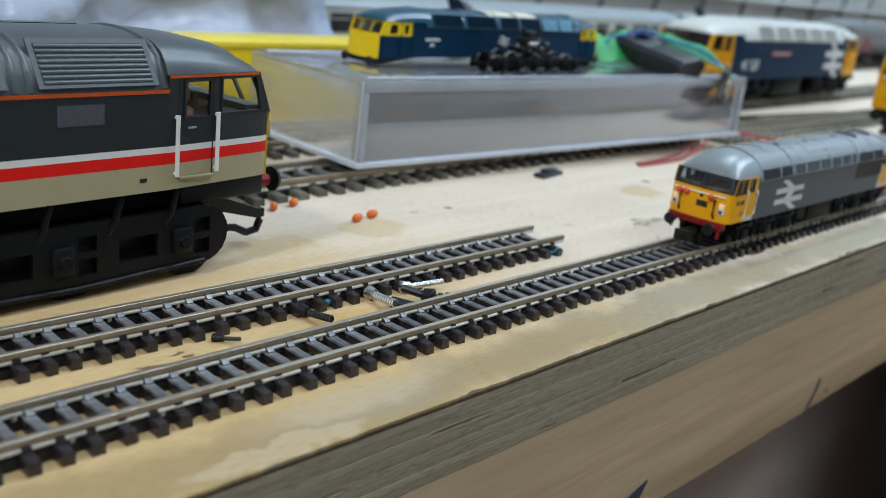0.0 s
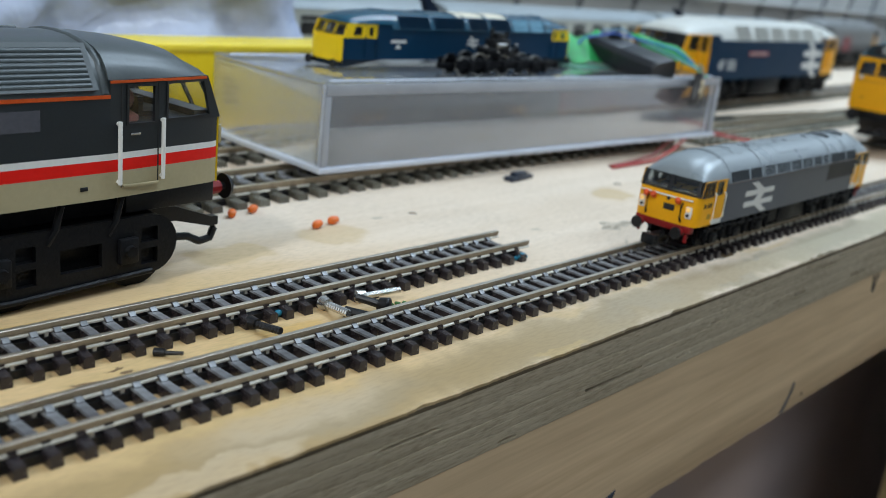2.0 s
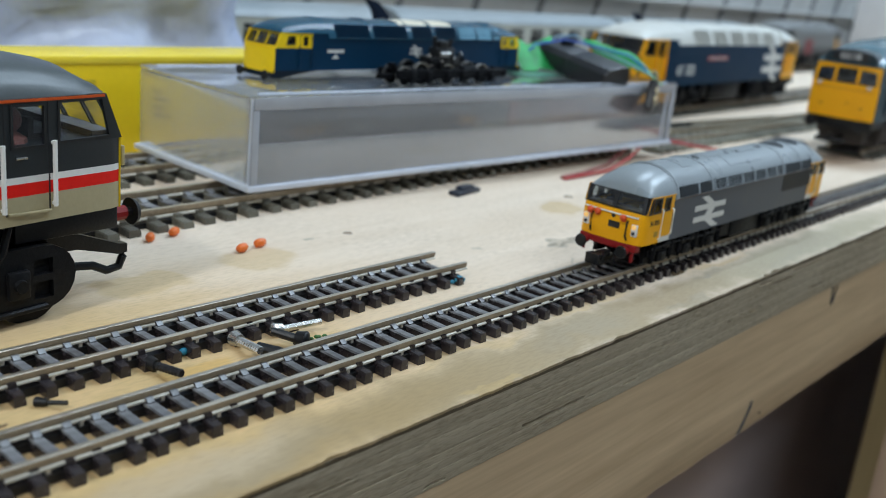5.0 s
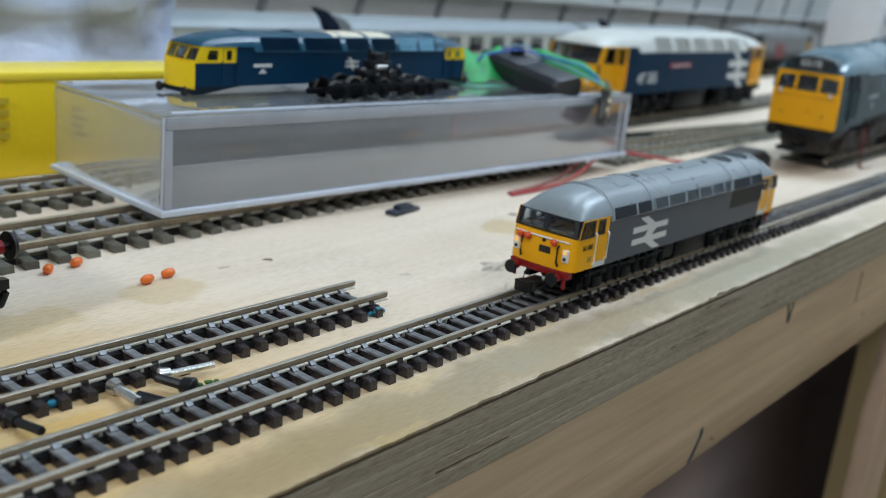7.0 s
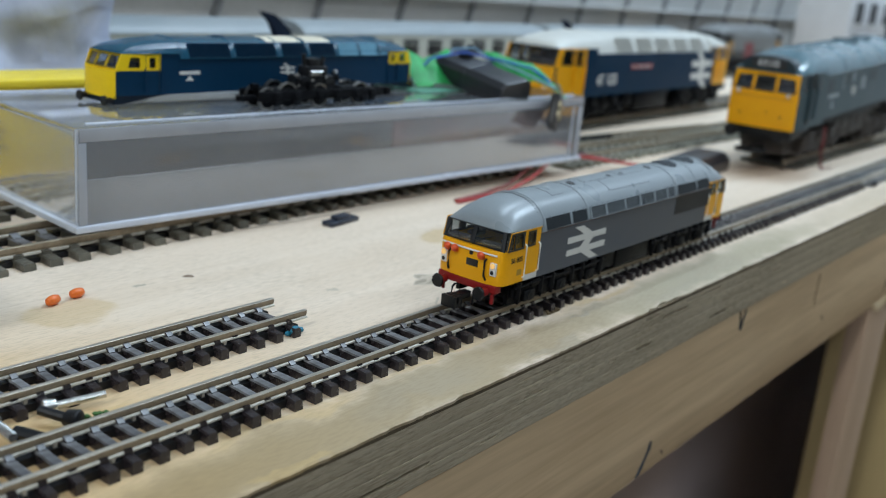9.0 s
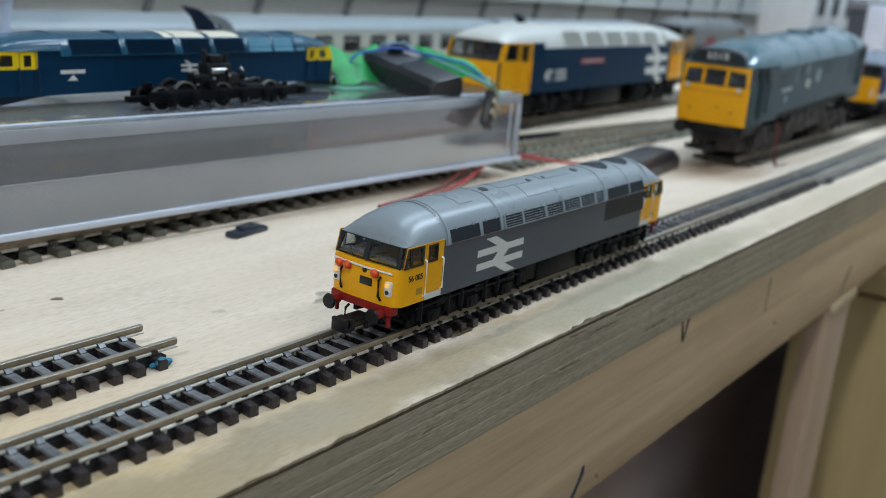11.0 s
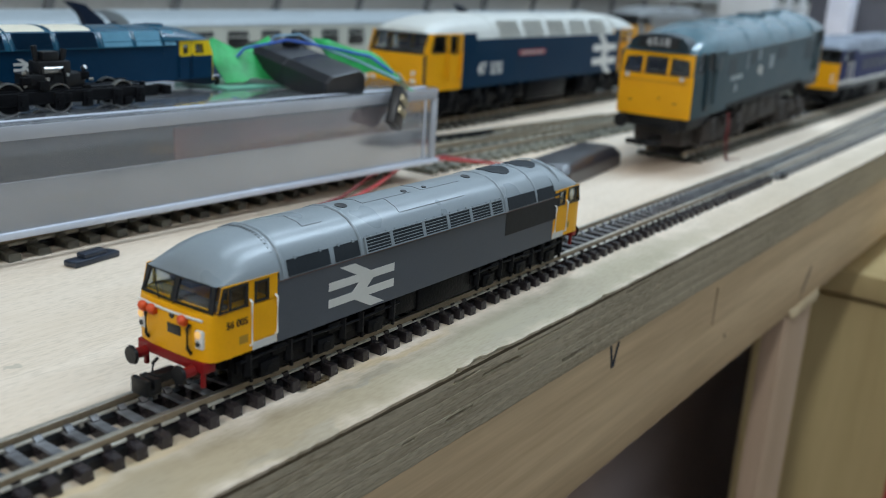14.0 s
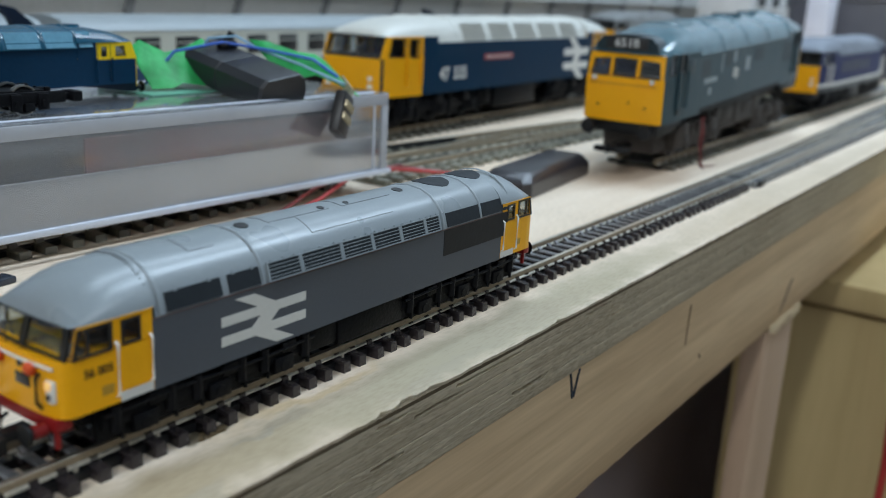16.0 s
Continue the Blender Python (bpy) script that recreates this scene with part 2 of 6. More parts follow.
# rail foot made pale, with the lamp's light on it in the colour
M_RWEB = surface("lit_rail_foot", (0.56, 0.53, 0.46), 0.4, 0.3, grain=900, vary=0.25, bump=0.2)
M_GREY = surface("rail_grey", (0.068, 0.077, 0.093), 0.5, grain=2500, vary=0.06, bump=0.05)
M_ROOF = surface("roof_grey", (0.235, 0.268, 0.288), 0.30, grain=2500, vary=0.05, bump=0.05)
M_ROOFLINE = surface("roof_shadow_grey", (0.15, 0.16, 0.168), 0.5)
M_DPANEL = surface("dark_grey_panel", (0.017, 0.018, 0.021), 0.55, spec=0.25)
M_GRILLE = surface("grille_dark", (0.018, 0.023, 0.028), 0.55, spec=0.2)
M_YEL = surface("warning_yellow", (0.87, 0.40, 0.004), 0.38, grain=2500, vary=0.05, bump=0.04, spec=0.3)
M_YEL2 = surface("bright_yellow", (0.88, 0.60, 0.008), 0.38, vary=0.06, spec=0.3)
M_RED = surface("buffer_red", (0.24, 0.009, 0.010), 0.45, spec=0.3)
M_LAMP = surface("lamp_orange_red", (0.72, 0.085, 0.015), 0.4)
M_WHITE = surface("white_paint", (0.78, 0.77, 0.73), 0.45, vary=0.05)
M_LOGO = surface("logo_pale_grey", (0.62, 0.61, 0.57), 0.5, vary=0.04)
M_BLACK = surface("black_plastic", (0.008, 0.0085, 0.010), 0.42, grain=1500, vary=0.3, bump=0.2, spec=0.35)
M_RUBBER = surface("black_frame", (0.012, 0.013, 0.015), 0.4)
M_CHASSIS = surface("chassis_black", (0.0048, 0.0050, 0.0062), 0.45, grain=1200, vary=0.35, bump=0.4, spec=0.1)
M_CAST = surface("cast_black", (0.0085, 0.0088, 0.0100), 0.42, grain=1200, vary=0.35, bump=0.4, spec=0.18)
M_ORANGE = surface("orange_line", (0.58, 0.085, 0.012), 0.5, spec=0.25)
M_THIN = surface("faded_red_line", (0.13, 0.075, 0.068), 0.5)
M_GLASS = clear("window_glazing", (0.58, 0.62, 0.64), 0.04)
M_INT = surface("cab_interior", (0.055, 0.053, 0.05), 0.6)
M_CREAM = surface("pale_cab_interior", (0.15, 0.145, 0.13), 0.6)
M_LIT = glow("lit_headlight", (1.0, 0.55, 0.18), 0.45)

# ---- building helpers ----


def thing(name, x, y, z, rz=0, label="", category="", group="", kind="", rx=0, ry=0):
    ob = new(name)
    ob.empty_display_size = 0.005
    ob.matrix_world = pose(x * MM, y * MM, z * MM, rx, ry, rz)
    return tagged(ob, label, category, group, kind)


def mesh_of(name, bm, material, smooth=None):
    bmesh.ops.recalc_face_normals(bm, faces=bm.faces)
    me = bpy.data.meshes.new(name)
    bm.to_mesh(me)
    bm.free()
    me.transform(Matrix.Scale(MM, 4))
    for mt in material if isinstance(material, (list, tuple)) else [material]:
        me.materials.append(mt)
    if smooth is not None:
        me.polygons.foreach_set("use_smooth", [True] * len(me.polygons))
        me.set_sharp_from_angle(angle=radians(smooth))
    return me


def part(name, bm, material, parent, label="", smooth=30):
    ob = new(name, mesh_of(name, bm, material, smooth))
    ob.parent = parent
    return tagged(ob, label)


def solid(name, bm, material, m=None, label="", category="", group="", kind="", smooth=30):
    ob = new(name, mesh_of(name, bm, material, smooth))
    ob.matrix_world = m or Matrix()
    return tagged(ob, label, category, group, kind)


def at_mm(x, y, z, rz=0, rx=0, ry=0):
    return pose(x * MM, y * MM, z * MM, rx, ry, rz)


def B():
    return bmesh.new()


def box(bm, x0, x1, y0, y1, z0, z1, r=0.0, m=None):
    mat = Matrix.Translation(((x0 + x1) / 2, (y0 + y1) / 2, (z0 + z1) / 2)) @ Matrix.Diagonal((x1 - x0, y1 - y0, z1 - z0, 1))
    made = bmesh.ops.create_cube(bm, size=1, matrix=mat)["verts"]
    if r:
        edges = list({e for v in made for e in v.link_edges})
        got = bmesh.ops.bevel(bm, geom=edges, offset=r, segments=2, affect="EDGES", profile=0.5)
        made = list({v for f in got["faces"] for v in f.verts} | {v for v in made if v.is_valid})
    if m is not None:
        bmesh.ops.transform(bm, matrix=m, verts=made)
    return bm


def rod(bm, a, b, r, r2=None, n=10):
    a, b = Vector(a), Vector(b)
    d = b - a
    m = Matrix.Translation((a + b) / 2) @ d.to_track_quat("Z", "Y").to_matrix().to_4x4()
    bmesh.ops.create_cone(bm, cap_ends=True, segments=n, radius1=r, radius2=r if r2 is None else r2, depth=d.length, matrix=m)
    return bm


def spindle(x, z, half, n=24):
    """A wheelset turned in one piece across the track: half lists the radii from the middle outwards as (y, r)."""
    rings = []
    for y, r in [(-y, r) for y, r in half[::-1]] + half:
        rings.append([(x + r * math.cos(2 * math.pi * i / n), y, z + r * math.sin(2 * math.pi * i / n)) for i in range(n)])
    return loft(B(), rings, True)


def ball(bm, c, r, sx=1, sy=1, sz=1, n=10):
    bmesh.ops.create_uvsphere(bm, u_segments=n, v_segments=max(6, n // 2 + 1), radius=r,
                              matrix=Matrix.Translation(c) @ Matrix.Diagonal((sx, sy, sz, 1)))
    return bm


def loft(bm, rings, closed=False, cap=True):
    """Skin through rings of points, all of one length."""
    vs = [[bm.verts.new(p) for p in ring] for ring in rings]
    for a, b in zip(vs, vs[1:]):
        n = len(a)
        for i in range(n if closed else n - 1):
            j = (i + 1) % n
            bm.faces.new((a[i], a[j], b[j], b[i]))
    if cap:
        for ring in (vs[0], vs[-1]):
            bm.faces.new(ring)
    return bm


def tube(bm, pts, r, n=6):
    pts = [Vector(p) for p in pts]
    rings = []
    for i, p in enumerate(pts):
        d = (pts[min(i + 1, len(pts) - 1)] - pts[max(i - 1, 0)]).normalized()
        side = d.cross(Vector((0, 0, 1)))
        side = side.normalized() if side.length > 1e-4 else Vector((1, 0, 0))
        up = side.cross(d)
        rings.append([p + r * (math.cos(a) * side + math.sin(a) * up) for a in (2 * math.pi * k / n for k in range(n))])
    return loft(bm, rings, True)


def sheet(bm, outline, holes, place, thick):
    """A flat plate of that outline with holes through it. place: turns (u, v, w) into a point, w from 0 to thick."""
    flat = bmesh.new()
    edges = []
    for loop in [outline, *holes]:
        vs = [flat.verts.new((u, v, 0)) for u, v in loop]
        edges += [flat.edges.new((vs[i], vs[(i + 1) % len(vs)])) for i in range(len(vs))]
    bmesh.ops.triangle_fill(flat, edges=edges, use_beauty=True)
    got = bmesh.ops.extrude_face_region(flat, geom=flat.faces[:])
    for v in got["geom"]:
        if isinstance(v, bmesh.types.BMVert):
            v.co.z = thick
    for v in flat.verts:
        v.co = place(*v.co)
    me = bpy.data.meshes.new("tmp")
    flat.to_mesh(me)
    flat.free()
    bm.from_mesh(me)
    bpy.data.meshes.remove(me)
    return bm


def ring(loop, grow):
    """The loop moved outwards by about that much from its middle."""
    cx, cy = sum(p[0] for p in loop) / len(loop), sum(p[1] for p in loop) / len(loop)
    w = max(abs(p[0] - cx) for p in loop)
    h = max(abs(p[1] - cy) for p in loop)
    return [(cx + (p[0] - cx) * (w + grow) / w, cy + (p[1] - cy) * (h + grow) / h) for p in loop]


def text(name, body, size, material, parent, place, thick=0.05, label="", sx=1.0):
    cu = bpy.data.curves.new(name, "FONT")
    cu.body, cu.size, cu.extrude = body, size * MM, thick * MM
    cu.offset = size * MM * 0.018
    cu.align_x, cu.align_y = "CENTER", "CENTER"
    tmp = bpy.data.objects.new("tmp_text", cu)
    me = bpy.data.meshes.new_from_object(tmp)
    bpy.data.objects.remove(tmp)
    me.transform(Matrix.Diagonal((sx, 1, 1, 1)))
    me.materials.clear()
    me.materials.append(material)
    ob = new(name, me)
    ob.parent = parent
    ob.matrix_basis = place
    return tagged(ob, label)


def arrows(bm, w, h, place, thick):
    """The two-way arrow device: two bars with a slanting link and half arrow heads."""
    t = h * 0.17
    y1, y2 = h * 0.17, -h * 0.17
    for yy in (y1, y2):
        sheet(bm, [(-w / 2, yy - t / 2), (w / 2, yy - t / 2), (w / 2, yy + t / 2), (-w / 2, yy + t / 2)], [], place, thick)
    s = w * 0.19
    link3 = [(-s - w * 0.02, y2), (-s + w * 0.2, y2), (s + w * 0.02, y1), (s - w * 0.2, y1)]
    sheet(bm, link3, [], lambda u, v, q: place(u, v, q * 1.1), thick)
    sheet(bm, [(s - w * 0.2, y1), (s + w * 0.02, y1), (-w * 0.13, h / 2), (-w * 0.35, h / 2)], [], lambda u, v, q: place(u, v, q * 1.1), thick)
    sheet(bm, [(-s + w * 0.2, y2), (-s - w * 0.02, y2), (w * 0.13, -h / 2), (w * 0.35, -h / 2)], [], lambda u, v, q: place(u, v, q * 1.1), thick)
    return bm


# ---- the room ----
M_WALLP = surface("room_wall_paint", (0.36, 0.37, 0.37), 0.8, grain=60, broad=2, vary=0.06, bump=0.1)
M_WALLE = surface("white_wall_paint", (0.78, 0.79, 0.80), 0.8, grain=60, broad=2, vary=0.06, bump=0.1)
M_CEIL = surface("ceiling_paint", (0.50, 0.50, 0.49), 0.85, grain=60, broad=2, vary=0.04, bump=0.1)
M_FLOOR = surface("brown_concrete_floor", (0.17, 0.14, 0.125), 0.7, grain=40, broad=3, vary=0.2, bump=0.2)
for nm, d in (("wall_north", (-1800, 2200, 520, 620, -900, 1450)), ("wall_south", (-1800, 2200, -2300, -2200, -900, 1450)),
              ("wall_west", (-1900, -1800, -2300, 620, -900, 1450)), ("wall_east", (2200, 2300, -2300, 620, -900, 1450))):
    solid(nm, box(B(), *d), M_WALLP if nm in ("wall_north", "wall_south") else M_WALLE, None, "plain painted room wall", "wall", kind="structure", smooth=None)
solid("ceiling", box(B(), -1900, 3300, -2300, 620, 1450, 1500), M_CEIL, None, "plain white painted ceiling", "ceiling", kind="structure", smooth=None)
solid("floor", box(B(), -1900, 3300, -2300, 620, -950, -900), M_FLOOR, None, "bare brownish concrete room floor", "floor", kind="structure", smooth=None)

# ---- the board ----
X0, X1 = -500, 1900
board = thing("layout_board", 0, 0, 0, label="thick plywood layout board with worn pale top and rough edge", category="board", kind="structure")
bm = B()
chip = lambda x: sum(d * max(0.0, 1 - abs((x - c) / w)) * (0.6 + 0.8 * abs(noise.noise(Vector((x * 1.9, 4.4, c))))) for c, w, d in ((150, 5, 1.7), (157, 4, 1.2), (143, 3, 0.9), (63, 3, 0.8), (205, 4, 0.8), (-22, 3, 0.7)))
edge = [X0, -300] + [-150 + 1.2 * i for i in range(540)] + [560, 700, 900, 1200, X1]
fray = lambda x: 0.2 * noise.noise(Vector((x * 0.25, 3.3, 0))) + 0.25 * noise.noise(Vector((x * 0.9, 1.3, 0))) - 0.6 * max(0.0, noise.noise(Vector((x * 0.06, 8.8, 0))) - 0.32) - chip(x)
loft(bm, [[(x, 516, 0), (x, -23.6 - fray(x), 0.0), (x, -24.0 - fray(x), -0.25), (x, -23.9 - fray(x), -0.9), (x, 516, -0.9)] for x in edge], True)
part("top_veneer", bm, M_TOP, board, "pale birch top with glue stains", 30)
bm = B()
loft(bm, [[(x, 516, -0.92), (x, -23.7 + 0.12 * noise.noise(Vector((x * 0.3, 7, 7))), -0.92), (x, -23.35, -2.0), (x, 516, -2.0)] for x in edge], True)
part("dark_glue_layer", bm, timber("dark_glue_line", (0.20, 0.155, 0.10), (0.085, 0.065, 0.04), (25, 300, 800), rough=0.85, bump=0.6), board, "dark brown layer under the veneer", None)
# cracks and voids in the sawn edge: from x, to x, height, depth
SLITS = [(37, 58, -16.4, 2.0), (-28, -15, -7.6, 1.4), (9.5, 12.5, -19.6, 1.3), (143, 151, -3.4, 1.2), (156, 169, -5.6, 1.5), (168, 190, -4.0, 1.0),
         (195, 208, -16.3, 2.1), (144.5, 153, -13.6, 2.2), (131, 133.2, -13.1, 1.5), (221, 233, -3.3, 1.6), (262, 265.5, -18.2, 1.7), (305.5, 316.5, -3.3, 1.6),
         (92, 99, -10.6, 0.9), (-62, -48, -12.2, 1.0), (330, 345, -11.0, 1.0), (240, 247, -8.8, 0.8), (80, 84, -18.4, 1.0)]
LEAN = 0.28


def ply(layer, z0, z1, out):
    bm = B()
    xs = [X0, -300] + [-150 + 2.0 * i for i in range(320)] + [560, 700, 900, 1200, X1]
    own = [c for c in SLITS if z0 <= c[2] < z1]
    rings = []
    for x in xs:
        n = 0.10 * noise.noise(Vector((x * 0.05, layer * 7.3, 0))) + 0.12 * noise.noise(Vector((x * 0.4, layer * 3.1, 5))) + 0.12 * min(0.0, noise.noise(Vector((x * 0.13, layer * 5.7, 2))) + 0.25)
        here = [c for c in own if c[0] <= x <= c[1]]
        cut = here[0][3] * (0.75 + 0.5 * abs(noise.noise(Vector((x * 0.7, layer, 3))))) if here else 0.0
        zm = (here[0][2] if here else (z0 + z1) / 2) + 0.3 * noise.noise(Vector((x * 0.12, layer * 1.7, 9)))
        zm = min(max(zm, z0 + 0.85), z1 - 0.85)
        wide = 1.0 if cut > 1.55 else 0.65
        y = -23.85 + out - n
        rings.append([(x, 516 if yy is None else y + yy - LEAN * zz, zz) for yy, zz in (
            (None, z1), (0.02, z1), (0, z1 - 0.05), (0, zm + 0.7 * wide), (cut, zm + 0.55 * wide), (cut, zm - 0.5 * wide), (0, zm - 0.65 * wide), (0, z0 + 0.05), (0.02, z0), (None, z0))])
    return loft(bm, rings, True)


z = -2.0
for i, h in enumerate((2.4, 2.5, 2.4, 2.6, 2.3, 2.5, 2.4, 2.2)):
    part("ply_layer", ply(i, z - h, z - 0.02, (0.02, 0.07, 0.02, 0.08, 0.0, 0.06, 0.0, 0.07)[i]), M_PLY2 if i % 2 else M_PLY, board)
    z -= h
bm = B()
xs = [X0 + 6.0 * i for i in range(int((X1 - X0) / 6) + 1)]
loft(bm, [[(x, 26, -21.4), (x, -17.5 + 0.15 * noise.noise(Vector((x * 0.02, 1, 1))), -21.4), (x, -17.6 + 0.15 * noise.noise(Vector((x * 0.03, 4, 1))), -40),
           (x, -17.6, -60.2), (x, -16.9 + 0.3 * noise.noise(Vector((x * 0.2, 2, 1))), -61.6 + 0.5 * noise.noise(Vector((x * 0.11, 8, 1)))), (x, 26, -61.6)] for x in xs], True)
beam = solid("front_beam", bm, M_BEAM, None, "planed pine beam under the board with pencil marks", "beam", kind="structure")

# ---- track ----


def rail(bm, pts, head, height, foot, z0, right=True):
    """A flat-bottomed rail along points (x, y)."""
    rings = []
    for i, (x, y) in enumerate(pts):
        a, b = Vector(pts[max(i - 1, 0)]), Vector(pts[min(i + 1, len(pts) - 1)])
        d = (b - a).normalized()
        nx, ny = -d.y, d.x
        half = [(foot, 0), (foot, 0.17 * height), (head * 0.7, 0.27 * height), (head * 0.7, 0.44 * height), (head, 0.50 * height), (head, 0.95 * height), (head * 0.85, height)]
        prof = half + [(-u, w) for u, w in half[::-1]]
        rings.append([(x + nx * u, y + ny * u, z0 + w) for u, w in prof])
    loft(bm, rings, True)
    bm.normal_update()
    for f in bm.faces:
        c = f.calc_center_median().z
        f.material_index = 1 if c > z0 + 0.96 * height else (2 if c > z0 + 0.28 * height else 0)
    return bm


def sleeper_mesh(length, width, height, gauge, chair, mat):
    bm = B()
    w, l = width / 2, length / 2
    loft(bm, [[(-w, y, 0), (w, y, 0), (w * 0.97, y * 0.99, height * (0.7 if abs(y) > l - 0.1 else 0.8)), (w * 0.8, y * 0.98, height * (0.84 if abs(y) > l - 0.1 else 0.95)), (-w * 0.8, y * 0.98, height * (0.84 if abs(y) > l - 0.1 else 0.95)), (-w * 0.97, y * 0.99, height * (0.7 if abs(y) > l - 0.1 else 0.8))]
              for y in (-l, -gauge / 2, -gauge / 2 + 0.5, 0, gauge / 2 - 0.5, gauge / 2, l)], True)
    for s in (-1, 1):
        for e in (-1, 1):
            far = chair * (2.6 if e * s < 0 else 1.5)
            a, b = s * gauge / 2, s * gauge / 2 + e * far
            lo, hi = min(a, b), max(a, b)
            top = height + max(chair * 0.6, 0.62)
            grip = a + e * chair * 1.4
            loft(bm, [[(u, y, zz) for u, zz in ((-w * 0.8, height * 0.6), (w * 0.8, height * 0.6), (w * 0.66, height + 0.04 if abs(y - b) < 0.01 else top), (-w * 0.66, height + 0.04 if abs(y - b) < 0.01 else top))] for y in sorted((a, grip, b))], True)
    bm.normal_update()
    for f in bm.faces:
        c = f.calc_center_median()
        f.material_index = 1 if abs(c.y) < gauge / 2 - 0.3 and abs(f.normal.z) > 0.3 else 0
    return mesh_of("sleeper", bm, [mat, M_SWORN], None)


def track(label, x0, x1, y, rz, gauge, pitch, size, head, height, steel, ends=(0, 0), group="", first=0.0):
    L, W, Hh, chair = size
    t = thing("model_track", x0, y, 0, rz, label, "model track", group)
    n = x1 - x0
    for s in (-1, 1):
        bm = B()
        rail(bm, [(-3 + ends[0], s * gauge / 2), (n + (ends[1] if s < 0 else ends[1] * 0.7), s * gauge / 2)], head, height, head * 1.5, Hh)
        part("rail", bm, [M_RWEB, steel, M_RSIDE], t, "", None)
        bm = B()
        box(bm, 0, n, s * gauge / 2 - head * 2.0, s * gauge / 2 + head * 2.0, 0.15, Hh * 0.68)
        part("web", bm, M_BLACK, t, "", None)
    me = sleeper_mesh(L, W, Hh, gauge, chair, M_SLEEPER if gauge < 12 else M_OSLEEP)
    r = random.Random(int(x0 * 7 + y))
    k = int(n / pitch)
    for i in range(k):
        ob = new("sleeper", me)
        ob.parent = t
        ob.matrix_basis = at_mm(first + (i + 0.5) * pitch + r.uniform(-0.26, 0.26), r.uniform(-0.25, 0.25), r.uniform(-0.02, 0.05), r.uniform(-3.2, 3.2), r.uniform(-0.6, 0.6), r.uniform(-3, 3))
    return t


M_TAB = surface("pale_solder_tab", (0.55, 0.50, 0.42), 0.5, 0.3)


def tabs(t, x0, x1, gauge, pitch, first):
    """Small pale tabs under the rails, between every third pair of sleepers."""
    me = mesh_of("rail_tab", box(B(), -0.35, 0.35, -0.3, 0.3, 0.2, 2.7, 0.08), M_TAB, None)
    n = int((x1 - x0) / pitch)
    for i in range(n):
        for s in (-1, 1):
            if (i + (s > 0)) % 3 == 0:
                ob = new("rail_tab", me)
                ob.parent = t
                ob.matrix_basis = at_mm(first + i * pitch + 0.4 * s, s * gauge / 2 - 0.35, 0)


NS = (17.0, 1.95, 2.4, 0.6)
OS = (30.0, 3.4, 2.3, 1.2)
main = track("narrow model track with dark brown sleepers and worn nickel rails", -260, 392, 0, 0, 10.0, 4.7, NS, 0.5, 1.8, M_RAIL, group="small-gauge tracks")
spur = track("short cut-off siding of small model track, rails sticking out", -260, 60, 26.8, 0, 10.0, 4.7, NS, 0.5, 1.8, M_RAIL, (0, 3), group="small-gauge tracks")
track("larger model track with brown rails running under the clear box", -300, 282, 92, 2.2, 17.2, 7.7, OS, 0.6, 2.6, M_RAILO, group="larger tracks")
track("larger model track with brown rails behind the clear box", -300, 1000, 133, 2.6, 17.2, 7.7, OS, 0.6, 2.6, M_RAILO, group="larger tracks")
track("larger model track under the blue diesel with yellow front", 400, 1000, 43.5, 0.6, 17.2, 7.7, OS, 0.6, 2.6, M_RAILO, group="larger tracks")
track("larger model track under the passenger coaches", -200, 1300, 225, 4.0, 17.2, 7.7, OS, 0.6, 2.6, M_RAILO, group="larger tracks")



def junction(x0, x1, y):
    """Two large-gauge roads that merge towards x1, on long shared sleepers; gap: between the roads."""
    t = thing("model_junction", x0, y, 0, 0, "dusty grey model track junction with merging rails beside the clear box", "model track junction", "larger tracks")
    n = x1 - x0
    gap = lambda u: 17.5 * max(0.0, 1 - u / 230) ** 1.15
    xs = [n * i / 24 for i in range(25)]
    for off in (-8.6, 8.6):
        part("rail", rail(B(), [(u, off) for u in xs], 0.6, 2.6, 0.9, 2.3), [M_RWEB, M_RAILO, M_RSIDE], t, "", None)
        part("merging_rail", rail(B(), [(u, off + 0.9 + gap(u)) for u in xs if u < 225], 0.6, 2.6, 0.9, 2.3), [M_RWEB, M_RAILO, M_RSIDE], t, "", None)
    part("check_rail", rail(B(), [(20, -6.4), (24, -7.0), (66, -7.0), (70, -6.2)], 0.7, 2.6, 0.9, 2.3), [M_BLACK, M_BLACK, M_BLACK], t, "black check rail", None)
    part("check_rail", rail(B(), [(50, 22.4), (54, 21.4), (88, 17.6), (92, 16.4)], 0.7, 2.6, 0.9, 2.3), [M_BLACK, M_BLACK, M_BLACK], t, "black check rail", None)
    for u0, u1, v0, v1 in ((58, 72, 4.4, 7.4), (82, 92, 9.6, 12.0), (28, 44, 9.6, 12.2)):
        part("frog_block", box(B(), u0, u1, v0, v1, 1.8, 4.6, 0.3), M_BLACK, t, "black frog casting")
    r = random.Random(31)
    for i in range(int(n / 7.7)):
        u = (i + 0.5) * 7.7
        bm = box(B(), u - 1.8, u + 1.8, -15.2 + r.uniform(-0.4, 0.4), 15.0 + gap(u) + r.uniform(-0.4, 0.4), 0, 2.3, 0.25)
        for v in (-8.6, 8.6, -7.7 + gap(u), 9.5 + gap(u)):
            box(bm, u - 1.3, u + 1.3, v - 2.2, v + 2.2, 2.2, 3.3, 0.2)
        part("sleeper", bm, M_JSLEEP, t, "", None)
    return t


junction(283, 960, 104.6)

tabs(main, -130, 240, 10.0, 4.7, 4.7 * 28)
tabs(spur, -130, 50, 10.0, 4.7, 4.7 * 28)

# ---- the grey diesel ----


